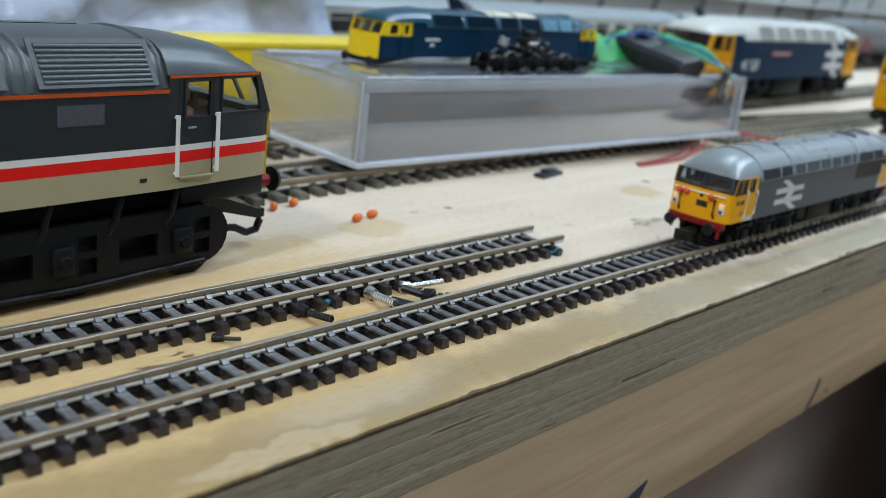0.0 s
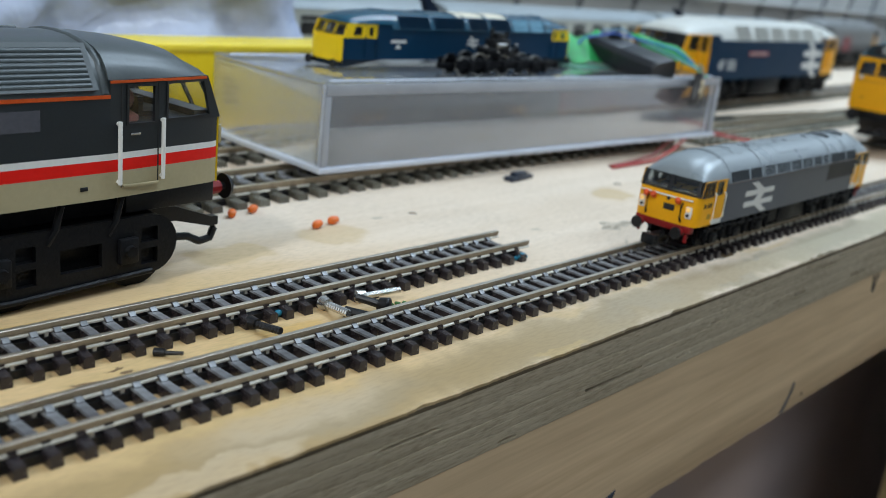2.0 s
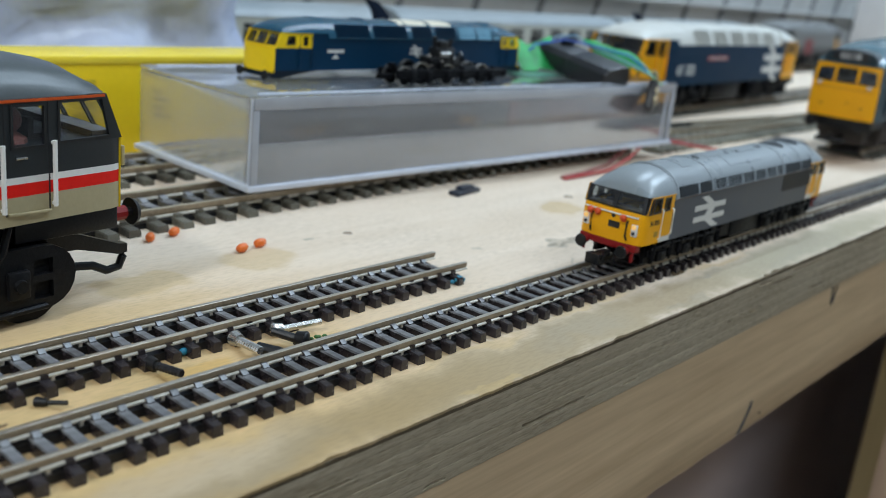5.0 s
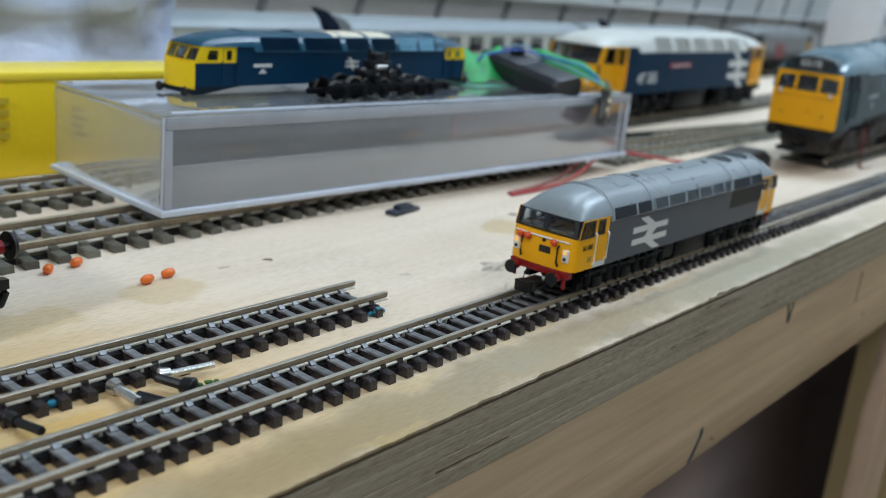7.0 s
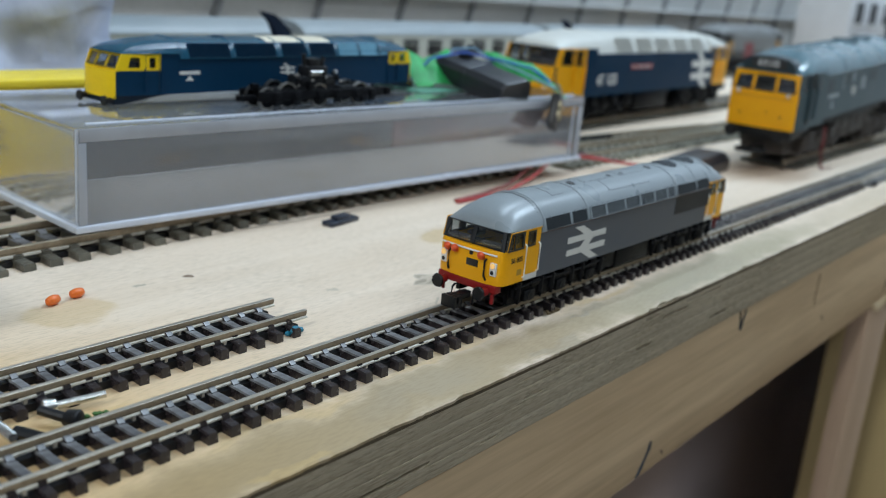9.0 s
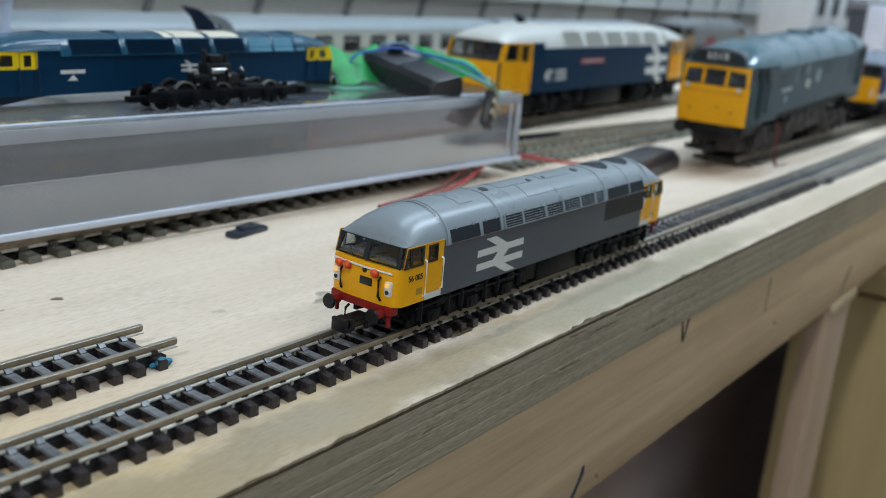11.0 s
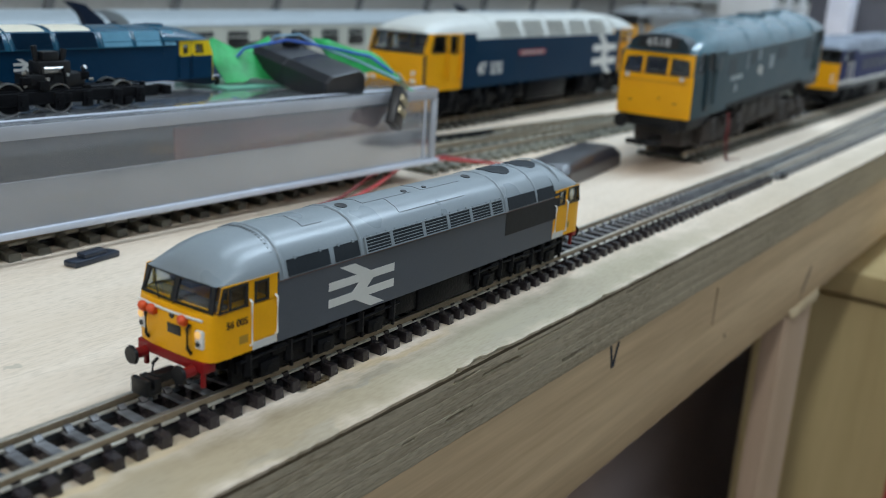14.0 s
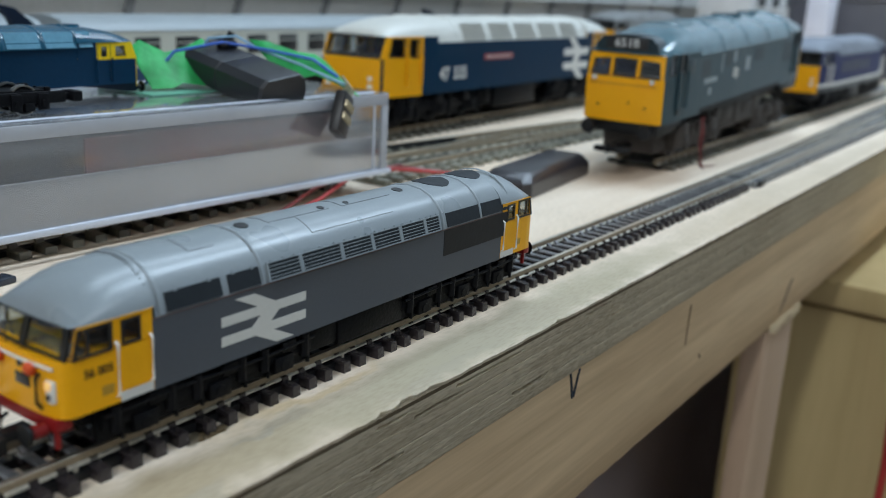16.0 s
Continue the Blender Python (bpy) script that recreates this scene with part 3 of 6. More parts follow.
def hero(x, y, z):
    t = thing("model_diesel_locomotive", x, y, z, label="small grey model diesel locomotive with yellow cabs on the track", category="model locomotive", group="model locomotives")
    LEN = 122.0
    # lower body side, between the cabs
    part("body_side", box(B(), 14.0, LEN - 14.0, -9.4, 9.4, 7.4, 18.3), M_GREY, t, "dark grey body side")
    # roof
    full = [(-9.4, 18.3), (-9.25, 19.2), (-8.9, 20.6), (-8.35, 21.8), (-7.3, 23.2), (-5.6, 24.6), (-3.2, 25.6), (0, 26.0)]
    full += [(-a, b) for a, b in full[-2::-1]]
    cabp = [(-9.4, 19.9), (-9.3, 20.3), (-8.9, 21.2), (-8.2, 22.2), (-7.1, 23.3), (-5.5, 24.5), (-3.2, 25.4), (0, 25.8)]
    cabp += [(-a, b) for a, b in cabp[-2::-1]]
    bm = B()
    loft(bm, [[(xx, yy, zz) for yy, zz in full] for xx in (14.6, 40, 61, 85, LEN - 14.6)])
    part("roof", bm, M_ROOF, t, "smooth light grey roof", 50)
    for side in (0, 1):
        f = (lambda v: v) if side == 0 else (lambda v: LEN - v)
        bm = B()
        rows = []
        for xx, k, w in ((1.0, 0.02, 0.90), (1.5, 0.22, 0.925), (2.6, 0.42, 0.95), (4.2, 0.62, 0.98), (6.5, 0.80, 1.0), (9.5, 0.93, 1.0), (14.6, 1.0, 1.0)):
            rows.append([(f(xx + 0.5 * (abs(yy) / 9.4) ** 2 * (1 if xx < 5 else 0)), yy * w, 20.0 + (zz - 19.9) * k) for yy, zz in cabp])
        loft(bm, rows)
        part("cab_roof", bm, M_ROOF, t, "smooth light grey domed cab roof", 50)
        # cab below the windows
        plan = [(14.0, -9.4), (3.0, -9.4), (1.2, -9.3), (0.2, -8.8), (-0.5, -7.8), (-0.9, -5), (-1.0, 0)]
        plan += [(a, -b) for a, b in plan[-2::-1]]
        bm = B()
        loft(bm, [[(f(a), b, zz) for a, b in plan] for zz in (7.6, 8.2, 14.8)] +
             [[(f(a + (0.25 if a < 2 else 0)), b, 15.7) for a, b in plan]], True)
        cab = part("cab", bm, M_YEL, t, "warning yellow cab", 40)
        # upper cab sides with openings
        for s in (-1, 1):
            o = [(1.0, 15.6), (14.0, 15.6), (14.0, 19.95), (2.0, 19.95)]
            w1 = [(1.7, 15.95), (3.3, 15.95), (3.3, 19.5), (2.5, 19.5)]
            w2 = [(3.7, 15.95), (6.9, 15.95), (6.9, 19.45), (3.7, 19.45)]
            w3 = [(9.1, 16.1), (11.7, 16.1), (11.7, 19.2), (9.1, 19.2)]
            pl = lambda u, v, w, s=s: Vector((f(u), s * (9.4 - w), v))
            part("cab_side", sheet(B(), o, [w1, w2, w3], pl, 0.14), M_YEL, t, "", None)
            part("cab_lining", sheet(B(), o, [ring(w, 0.05) for w in (w1, w2, w3)], lambda u, v, q, s=s: Vector((f(u), s * (9.22 - q), v)), 0.3), M_INT, t, "dark inner lining", None)
            po = lambda u, v, w, s=s: Vector((f(u), s * (9.32 + w), v))
            sur = [(1.05, 15.62), (7.4, 15.62), (7.4, 19.75), (2.1, 19.75)]
            part("window_frame", sheet(B(), sur, [w1, ring(w2, -0.1)], po, 0.22), M_RUBBER, t, "black window surround", None)
            part("window_frame", sheet(B(), ring(w3, 0.3), [ring(w3, -0.1)], po, 0.22), M_RUBBER, t, "black window surround", None)
            for w in (w1, w2, w3):
                g = part("pane", sheet(B(), w, [], lambda u, v, q, s=s: Vector((f(u), s * (9.24 - q), v)), 0.12), M_GLASS, t, "", None)
                g.visible_shadow = False
            # door, rails, step
            part("door", sheet(B(), [(8.7, 9.3), (13.1, 9.3), (13.1, 15.6), (8.7, 15.6)], [], lambda u, v, q, s=s: Vector((f(u), s * (9.3 + q), v)), 0.18), M_YEL, t, "yellow cab door")
            for hx, za, zb in ((7.9, 8.6, 16.6), (13.6, 9.2, 16.2)):
                bm = B()
                tube(bm, [(f(hx), s * 9.35, za), (f(hx), s * 9.9, za + 0.3), (f(hx), s * 9.9, zb - 0.3), (f(hx), s * 9.35, zb)], 0.2)
                part("handrail", bm, M_WHITE, t, "white handrail")
            part("step_panel", box(B(), *sorted((f(8.4), f(13.9))), *sorted((s * 9.3, s * 9.46)), 7.6, 9.0), M_LOGO, t, "pale grey step panel")
            if side == 0:
                text("running_number", "56 005", 1.75, M_BLACK, t, Matrix.Translation((5.1 * MM, s * 9.43 * MM, 13.2 * MM)) @ Euler((radians(90), 0, 0 if s < 0 else radians(180))).to_matrix().to_4x4(), 0.03, "black running number", 0.95)
            bm = B()
            sheet(bm, [(5.5, 9.4), (7.4, 9.4), (7.4, 10.8), (5.5, 10.8)], [(5.65, 9.55), (7.25, 9.55), (7.25, 10.65), (5.65, 10.65)][0:0], lambda u, v, q, s=s: Vector((f(u), s * (9.4 + q), v)), 0.03)
            part("data_panel", bm, surface("faded_data_panel", (0.42, 0.23, 0.02), 0.5), t, "small faded data panel")
        # windscreens in the raked upper front
        o = [(-8.9, 0), (8.9, 0), (8.3, 4.6), (-8.3, 4.6)]
        wl = [(-8.0, 0.5), (-0.6, 0.5), (-0.6, 4.2), (-7.4, 4.2)]
        wr = [(-a, b) for a, b in wl]
        pl = lambda u, v, w: Vector((f(-0.35 + 0.7 * (abs(u) / 8.9) ** 2 + v * 0.33 + w), u, 15.6 + v))
        part("windscreen_frame", sheet(B(), o, [wl, wr], pl, 0.4), M_RUBBER, t, "black windscreen surround", None)
        for w in (wl, wr):
            rim = sheet(B(), ring(w, 0.16), [ring(w, -0.02)], lambda u, v, q: pl(u, v, q - 0.12), 0.2)
            part("windscreen_rim", rim, M_RUBBER, t, "thin black rim", None)
            g = part("windscreen", sheet(B(), w, [], lambda u, v, q: pl(u, v, q + 0.12), 0.12), M_GLASS, t, "", None)
            g.visible_shadow = False
            bm = B()
            c = (w[0][0] + w[1][0]) / 2
            tube(bm, [pl(c * 0.4 + 1.2, 0.3, -0.35), pl(c + 0.6, 2.4, -0.35)], 0.12)
            tube(bm, [pl(c - 0.8, 2.9, -0.35), pl(c + 1.6, 2.0, -0.35)], 0.12)
            part("wiper", bm, M_BLACK, t)
        # inside the cab
        bm = B()
        box(bm, *sorted((f(13.2), f(13.8))), -8.8, 8.8, 15, 20)
        box(bm, *sorted((f(1.8), f(4.2))), -8.4, 8.4, 15.5, 16.3)
        for yy in (-5, 5):
            box(bm, *sorted((f(6.5), f(9.5))), yy - 1.5, yy + 1.5, 15.4, 16.4)
            box(bm, *sorted((f(9.0), f(9.8))), yy - 1.5, yy + 1.5, 15.4, 18.6)
        part("cab_interior", bm, M_CREAM, t, "pale cab seats and bulkhead")
        # front fittings
        bm = B()
        tube(bm, [(f(-0.55 - 0.75 * math.cos(u / 8.4 * 1.3)), u, 14.75 + 0.0 * u) for u in [-7.9 + 1.13 * i for i in range(15)]], 0.22)
        part("front_handrail", bm, M_WHITE, t, "white handrail across the nose")
        part("number_panel", box(B(), *sorted((f(-1.12), f(-0.7))), -2.9, 0.4, 10.9, 12.6, 0.1), M_RUBBER, t, "small black panel")
        bm = B()
        rod(bm, (f(-0.6), -0.8, 14.0), (f(-1.15), -0.8, 14.0), 0.55)
        part("horn_grille", bm, M_RUBBER, t, "round black horn opening")
        for s in (-1, 1):
            bm = B()
            box(bm, *sorted((f(-1.0), f(0.3))), s * 7.1 - 0.85, s * 7.1 + 0.85, 9.8, 13.0, 0.25)
            part("lamp_housing", bm, M_WHITE, t, "white lamp cluster")
            bm = B()
            rod(bm, (f(-0.7), s * 7.1, 12.3), (f(-1.25), s * 7.1, 12.3), 0.62)
            part("headlight", bm, M_LIT if side == 0 else M_LOGO, t, "lit warm headlight" if side == 0 else "headlight")
            bm = B()
            rod(bm, (f(-0.7), s * 7.1, 10.7), (f(-1.2), s * 7.1, 10.7), 0.45)
            part("tail_light", bm, M_RUBBER, t, "dark tail light")
            bm = B()
            tube(bm, [(f(-1.0), s * 5.2, 13.6), (f(-1.6), s * 5.2, 13.0), (f(-1.6), s * 5.2, 9.6), (f(-1.0), s * 5.4, 8.6)], 0.28)
            part("brake_pipe", bm, M_BLACK, t, "black hose")
        if side == 0:
            for yy in (5.8, 3.6, -4.0):
                bm = B()
                ball(bm, (-1.7, yy, 14.2), 0.95, 0.8, 1.0, 0.9)
                box(bm, -1.9, -0.8, yy - 0.6, yy + 0.6, 13.2, 14.4, 0.2)
                part("marker_lamp", bm, M_LAMP, t, "orange red marker lamp")
        # buffer beam
        bm = B()
        box(bm, *sorted((f(-1.0), f(1.5))), -8.4, 8.4, 5.7, 7.65, 0.3)
        box(bm, *sorted((f(-0.5), f(0.2))), -7.6, -6.8, 3.0, 5.4, 0.15)
        box(bm, *sorted((f(-0.5), f(0.2))), 6.8, 7.6, 3.0, 5.4, 0.15)
        part("buffer_beam", bm, M_RED, t, "red buffer beam")
        for s in (-1, 1):
            bm = B()
            rod(bm, (f(-1.2), s * 6.0, 6.0), (f(-3.2), s * 6.0, 6.0), 1.0, 0.9)
            part("buffer_stock", bm, M_RED, t, "red buffer stock")
            bm = B()
            rod(bm, (f(-3.2), s * 6.0, 6.0), (f(-3.9), s * 6.0, 6.0), 0.7)
            rod(bm, (f(-3.8), s * 6.0, 6.0), (f(-4.25), s * 6.0, 6.0), 1.7, 1.5, 16)
            part("buffer_head", bm, M_BLACK, t, "black buffer head")
        bm = B()
        box(bm, *sorted((f(-4.6), f(0))), -1.1, 1.1, 3.0, 4.6, 0.2)
        box(bm, *sorted((f(-6.6), f(-4.2))), -2.0, 2.0, 1.8, 2.8, 0.2)
        box(bm, *sorted((f(-7.2), f(-6.2))), -2.0, 2.0, 1.8, 4.6, 0.2)
        box(bm, *sorted((f(-5.6), f(-4.2))), -2.0, 2.0, 2.4, 4.4, 0.2)
        part("coupling", bm, M_BLACK, t, "chunky black coupling")
        bm = B()
        for yy in (-3.4, 2.8):
            tube(bm, [(f(-1.2), yy, 5.6), (f(-2.2), yy, 5.0), (f(-2.4), yy, 3.2), (f(-1.9), yy + 0.5, 2.2)], 0.3)
        part("brake_pipe", bm, M_BLACK, t, "black hoses")
    # cantrail lines
    for s in (-1, 1):
        part("cantrail_line", box(B(), 14, LEN - 14, *sorted((s * 9.38, s * 9.5)), 18.18, 18.34), M_THIN, t, "thin faded red line")
        for a, b in ((2.2, 14.2), (LEN - 14.2, LEN - 2.2)):
            part("cantrail_line", box(B(), a, b, *sorted((s * 9.3, s * 9.52)), 19.86, 20.0), M_YEL, t, "thin yellow line")
        # sloped roof-side panels: u along x, v up the slope
        p0, p1 = Vector((0, s * 9.42, 18.45)), Vector((0, s * 8.38, 21.9))
        up = (p1 - p0).normalized()
        nrm = Vector((0, s * up.z, -s * up.y * s * 1.0))
        nrm = Vector((0, s * abs(up.z), abs(up.y)))
        sl = lambda u, v, q: Vector((u, 0, 0)) + p0 + up * v + nrm * (q + 0.10)

        def plate(u0, u1, mat, nm, lab="", v0=0.15, v1=3.0, th=0.12):
            return part(nm, sheet(B(), [(u0, v0), (u1, v0), (u1, v1), (u0, v1)], [], sl, th), mat, t, lab, None)

        for u0, u1 in ((16.6, 27.0), (28.4, 34.9)):
            plate(u0, u1, M_GRILLE, "roof_window", "dark roof-side window")
            bm = B()
            for k in (0.2, 0.8):
                uu = u0 + (u1 - u0) * k
                sheet(bm, [(uu - 0.25, 2.8), (uu + 0.25, 2.8), (uu + 0.25, 3.4), (uu - 0.25, 3.4)], [], sl, 0.14)
            part("hinge", bm, M_ROOF, t)
        edges = (36.6, 44.4, 54.6, 63.0, 71.4, 79.2, 84.2)
        for u0, u1 in zip(edges, edges[1:]):
            g = plate(u0 + 0.35, u1 - 0.35, M_GRILLE, "grille", "dark louvred grille")
            bm = B()
            for k in range(4):
                v = 0.55 + 0.6 * k
                sheet(bm, [(u0 + 0.4, v), (u1 - 0.4, v), (u1 - 0.4, v + 0.12), (u0 + 0.4, v + 0.12)], [], sl, 0.3)
            sheet(bm, [(u0, 0), (u1, 0), (u1, 3.15), (u0, 3.15)], [[(u0 + 0.4, 0.2), (u1 - 0.4, 0.2), (u1 - 0.4, 2.95), (u0 + 0.4, 2.95)]], sl, 0.3)
            part("slats", bm, M_ROOF, g, "", None)
            bm = B()
            for k in (0.15, 0.5, 0.85):
                uu = u0 + (u1 - u0) * k
                sheet(bm, [(uu - 0.2, 3.0), (uu + 0.2, 3.0), (uu + 0.2, 3.5), (uu - 0.2, 3.5)], [], sl, 0.16)
            part("hinge", bm, M_ROOF, t)
        plate(86.6, 98.6, M_GRILLE, "roof_window", "dark roof-side grille panel")
        plate(99.6, 110.4, M_GRILLE, "roof_window", "dark roof-side grille panel")
        part("dark_panel", box(B(), 85.6, 110.3, *sorted((s * 9.38, s * 9.46)), 12.7, 18.1), M_DPANEL, t, "blackish grey radiator panel")
        bm = B()
        arrows(bm, 18.6, 9.4, lambda u, v, q, s=s: Vector((36 + u * (1 if s < 0 else -1), s * (9.38 + q), 12.6 + v)), 0.08)
        part("arrow_emblem", bm, M_LOGO, t, "large pale two-way arrow emblem", None)
    # roof ribs, rivets, hatches and round vents
    def roof_z(yy):
        a = abs(yy)
        for (ya, za), (yb, zb) in zip(full[:8], full[1:8]):
            if -yb <= a <= -ya:
                k = (a + ya) / (ya - yb) if ya != yb else 0
                return za + (zb - za) * (-ya - a) / (yb - ya)
        return 26.0
    for xx in (15.6, 35.6, 85.4, 99.1, 110.9):
        bm = B()
        loft(bm, [[(xx + dx, yy * 1.012, 18.3 + (zz - 18.3) * 1.015 + e) for yy, zz in full] for dx, e in ((-0.4, -0.1), (-0.25, 0.12), (0.25, 0.12), (0.4, -0.1))], cap=False)
        part("roof_rib", bm, M_ROOF, t, "", 60)
    bm = B()
    for i in range(26):
        yy = -8.9 + i * 17.8 / 25
        box(bm, 14.0, 14.3, yy - 0.14, yy + 0.16, roof_z(yy) - 0.1, roof_z(yy) + 0.06)
    part("rivet_strip", bm, M_ROOFLINE, t, "dark row of rivets", None)
    def strip(bm, a, b, w=0.085):
        n = 10
        pts = [(a[0] + (b[0] - a[0]) * i / n, a[1] + (b[1] - a[1]) * i / n) for i in range(n + 1)]
        tube(bm, [(u, v, roof_z(v) + 0.02) for u, v in pts], w, 5)
    bm = B()
    for path in (((24.5, 0), (24.5, -4.6), (29.5, -4.6)), ((43.5, 3), (43.5, -2.2), (58.6, -2.2)), ((49.6, -2.6), (49.6, -6.6), (72, -6.6)),
                 ((62, 3), (62, -2.4), (76, -2.4)), ((35.2, -1), (35.2, -7.2))):
        for a, b in zip(path, path[1:]):
            strip(bm, a, b)
    part("roof_hatch_line", bm, M_ROOFLINE, t, "dark hatch joints", 60)
    for xx, yy, r in ((38.6, -1.0, 1.25), (80.3, -1.0, 1.15), (57.6, -1.2, 0.7), (64.2, -1.4, 0.6), (93.0, 0, 4.0), (105.0, 0, 4.0)):
        bm = B()
        rr = [[(xx + r * q * math.cos(a), yy + r * q * math.sin(a), roof_z(yy + r * q * math.sin(a)) + e) for a in (2 * math.pi * k / 24 for k in range(24))]
              for q, e in ((1.0, -0.4), (1.0, 0.12), (0.9, 0.14), (0.7, 0.08), (0.45, 0.08), (0.2, 0.08), (0.03, 0.08))]
        loft(bm, rr, True)
        part("roof_vent", bm, M_GRILLE if r > 2 else M_RUBBER, t, "dark round fan opening" if r > 2 else "black round vent", 40)
    # running gear
    part("underframe", box(B(), 4, LEN - 4, -6.6, 6.6, 4.4, 7.5), M_CHASSIS, t, "black underframe")
    part("fuel_tank", box(B(), 55, 74, -8.4, 8.4, 1.9, 7.2, 0.5), M_CHASSIS, t, "black fuel tank")
    part("battery_box", box(B(), 46, 55, -8.0, 8.0, 2.6, 7.4, 0.3), M_CHASSIS, t, "black battery box")
    part("tank_end", box(B(), 74, 77, -7.4, 7.4, 3.0, 7.4, 0.3), M_CHASSIS, t)
    for c in (27.0, LEN - 27.0):
        bm = B()
        for s in (-1, 1):
            box(bm, c - 21, c + 21, *sorted((s * 7.2, s * 8.3)), 3.4, 5.6, 0.2)
            for dx in (-14, 0, 14):
                box(bm, c + dx - 2.2, c + dx + 2.2, *sorted((s * 7.6, s * 8.9)), 1.6, 4.4, 0.25)
                rod(bm, (c + dx, s * 8.2, 2.7), (c + dx, s * 9.1, 2.7), 1.0)
            for dx in (-19, -9.5, -4.5, 4.5, 9.5, 19):
                rod(bm, (c + dx, s * 8.5, 3.0), (c + dx, s * 8.5, 7.0), 0.85)
                rod(bm, (c + dx + 1.4, s * 8.0, 1.2), (c + dx + 1.4, s * 8.0, 4.0), 0.35)
            tube(bm, [(c - 21, s * 8.9, 5.9), (c - 8, s * 8.9, 6.2), (c + 8, s * 8.9, 5.6), (c + 21, s * 8.9, 6.0)], 0.3)
            for dx in (-12, 2, 15):
                box(bm, c + dx - 1.6, c + dx + 1.6, *sorted((s * 8.2, s * 9.0)), 5.0, 6.8, 0.15)
        box(bm, c - 3, c + 3, -7.6, 7.6, 4.0, 5.4)
        for s in (-1, 1):
            box(bm, c - 21.5, c + 21.5, *sorted((s * 6.5, s * 7.6)), 1.6, 7.45)
        bg = part("bogie", bm, M_CHASSIS, t, "black three-axle bogie")
        for dx in (-14, 0, 14):
            bm = spindle(c + dx, 3.75, [(4.2, 0.7), (4.21, 3.75), (6.0, 3.75)], 20)
            part("wheelset", bm, M_CHASSIS, bg, "dark wheelset")
    return t


hero(93.5, 0.0, 4.2)

# ---- the larger and the other diesels ----
M_ICDARK = surface("executive_dark_grey", (0.014, 0.0185, 0.022), 0.42, grain=2000, vary=0.08, bump=0.05)
M_BEIGE = surface("executive_beige", (0.43, 0.365, 0.215), 0.45, vary=0.05)
M_SRED = surface("stripe_red", (0.80, 0.011, 0.006), 0.45, vary=0.05, spec=0.25)
M_ICROOF = surface("weathered_roof_grey", (0.064, 0.077, 0.081), 0.36, grain=1500, vary=0.12, bump=0.08)
M_BLUE = surface("rail_blue", (0.002, 0.028, 0.066), 0.42, vary=0.08, spec=0.14)
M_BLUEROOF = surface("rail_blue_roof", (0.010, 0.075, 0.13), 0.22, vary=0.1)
# pale blue holds the lamp's reflection on three glossy roof panels
M_BSHEEN = surface("pale_blue_sheen", (0.13, 0.30, 0.41), 0.14, vary=0.15)
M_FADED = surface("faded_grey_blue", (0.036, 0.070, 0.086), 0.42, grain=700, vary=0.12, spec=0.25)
# body colour made paler on the roof, as if lit from above
M_FROOF = surface("lit_grey_blue_roof", (0.075, 0.15, 0.185), 0.17, grain=300, vary=0.2, bump=0.35)
M_WROOF = surface("off_white_roof", (0.60, 0.60, 0.555), 0.4, vary=0.06)
M_CREAMP = surface("cream_patch", (0.72, 0.66, 0.52), 0.45, vary=0.05)
M_BROWNU = surface("weathered_underframe", (0.044, 0.036, 0.031), 0.7, grain=800, vary=0.4, bump=0.4)
M_STEEL = surface("bright_steel", (0.62, 0.62, 0.60), 0.22, 1.0, vary=0.1)


def running_gear(t, c, axles, base, r, hw, mat, k, drop=0.0):
    """A bogie with its wheelsets, about the pivot at c (mm from the cab end)."""
    bm = B()
    h = base / 2 + r * 1.15
    for s in (-1, 1):
        box(bm, (c - h) * k, (c + h) * k, *sorted((s * (hw - 2.6) * k, s * (hw - 0.8) * k)), 7.0 * k, 11.6 * k, 0.4 * k)
        n = len(axles)
        for dx in axles:
            box(bm, (c + dx - 3.6) * k, (c + dx + 3.6) * k, *sorted((s * (hw - 2.2) * k, s * hw * k)), 4.4 * k, 9.6 * k, 0.4 * k)
            rod(bm, ((c + dx) * k, s * (hw - 1) * k, 7.2 * k), ((c + dx) * k, s * (hw + 0.8) * k, 7.2 * k), 2.0 * k)
            for e in (-6.2, 6.2):
                rod(bm, ((c + dx + e) * k, s * (hw - 1.0) * k, 5.0 * k), ((c + dx + e) * k, s * (hw - 1.0) * k, 13.2 * k), 1.5 * k)
                box(bm, (c + dx + e * 1.2 - 0.8) * k, (c + dx + e * 1.2 + 0.8) * k, *sorted((s * (hw - 3) * k, s * (hw - 1.4) * k)), 2.2 * k, 9.0 * k)
        for e in (-0.72, -0.1, 0.55):
            box(bm, (c + h * e - 2.6) * k, (c + h * e + 2.6) * k, *sorted((s * (hw - 1.2) * k, s * (hw + 0.4) * k)), 9.6 * k, 14.0 * k, 0.3 * k)
    box(bm, (c - 5) * k, (c + 5) * k, -(hw - 1.2) * k, (hw - 1.2) * k, 8.4 * k, 11.0 * k)
    bmesh.ops.translate(bm, verts=bm.verts[:], vec=(0, 0, -drop * k))
    for s in (-1, 1):
        box(bm, (c - h * 0.97) * k, (c + h * 0.97) * k, *sorted((s * (hw - 5.5) * k, s * (hw - 2.4) * k)), (3.4 - drop) * k, 14.2 * k)
    bg = part("bogie", bm, mat, t, "dark bogie")
    for dx in axles:
        bm = spindle((c + dx) * k, (r - drop) * k, [(y * k, q * k) for y, q in ((7.0, 1.6), (7.02, r + 0.7), (7.5, r + 0.7), (7.55, r), (10.0, r))])
        part("wheelset", bm, mat, bg, "dark wheelset")


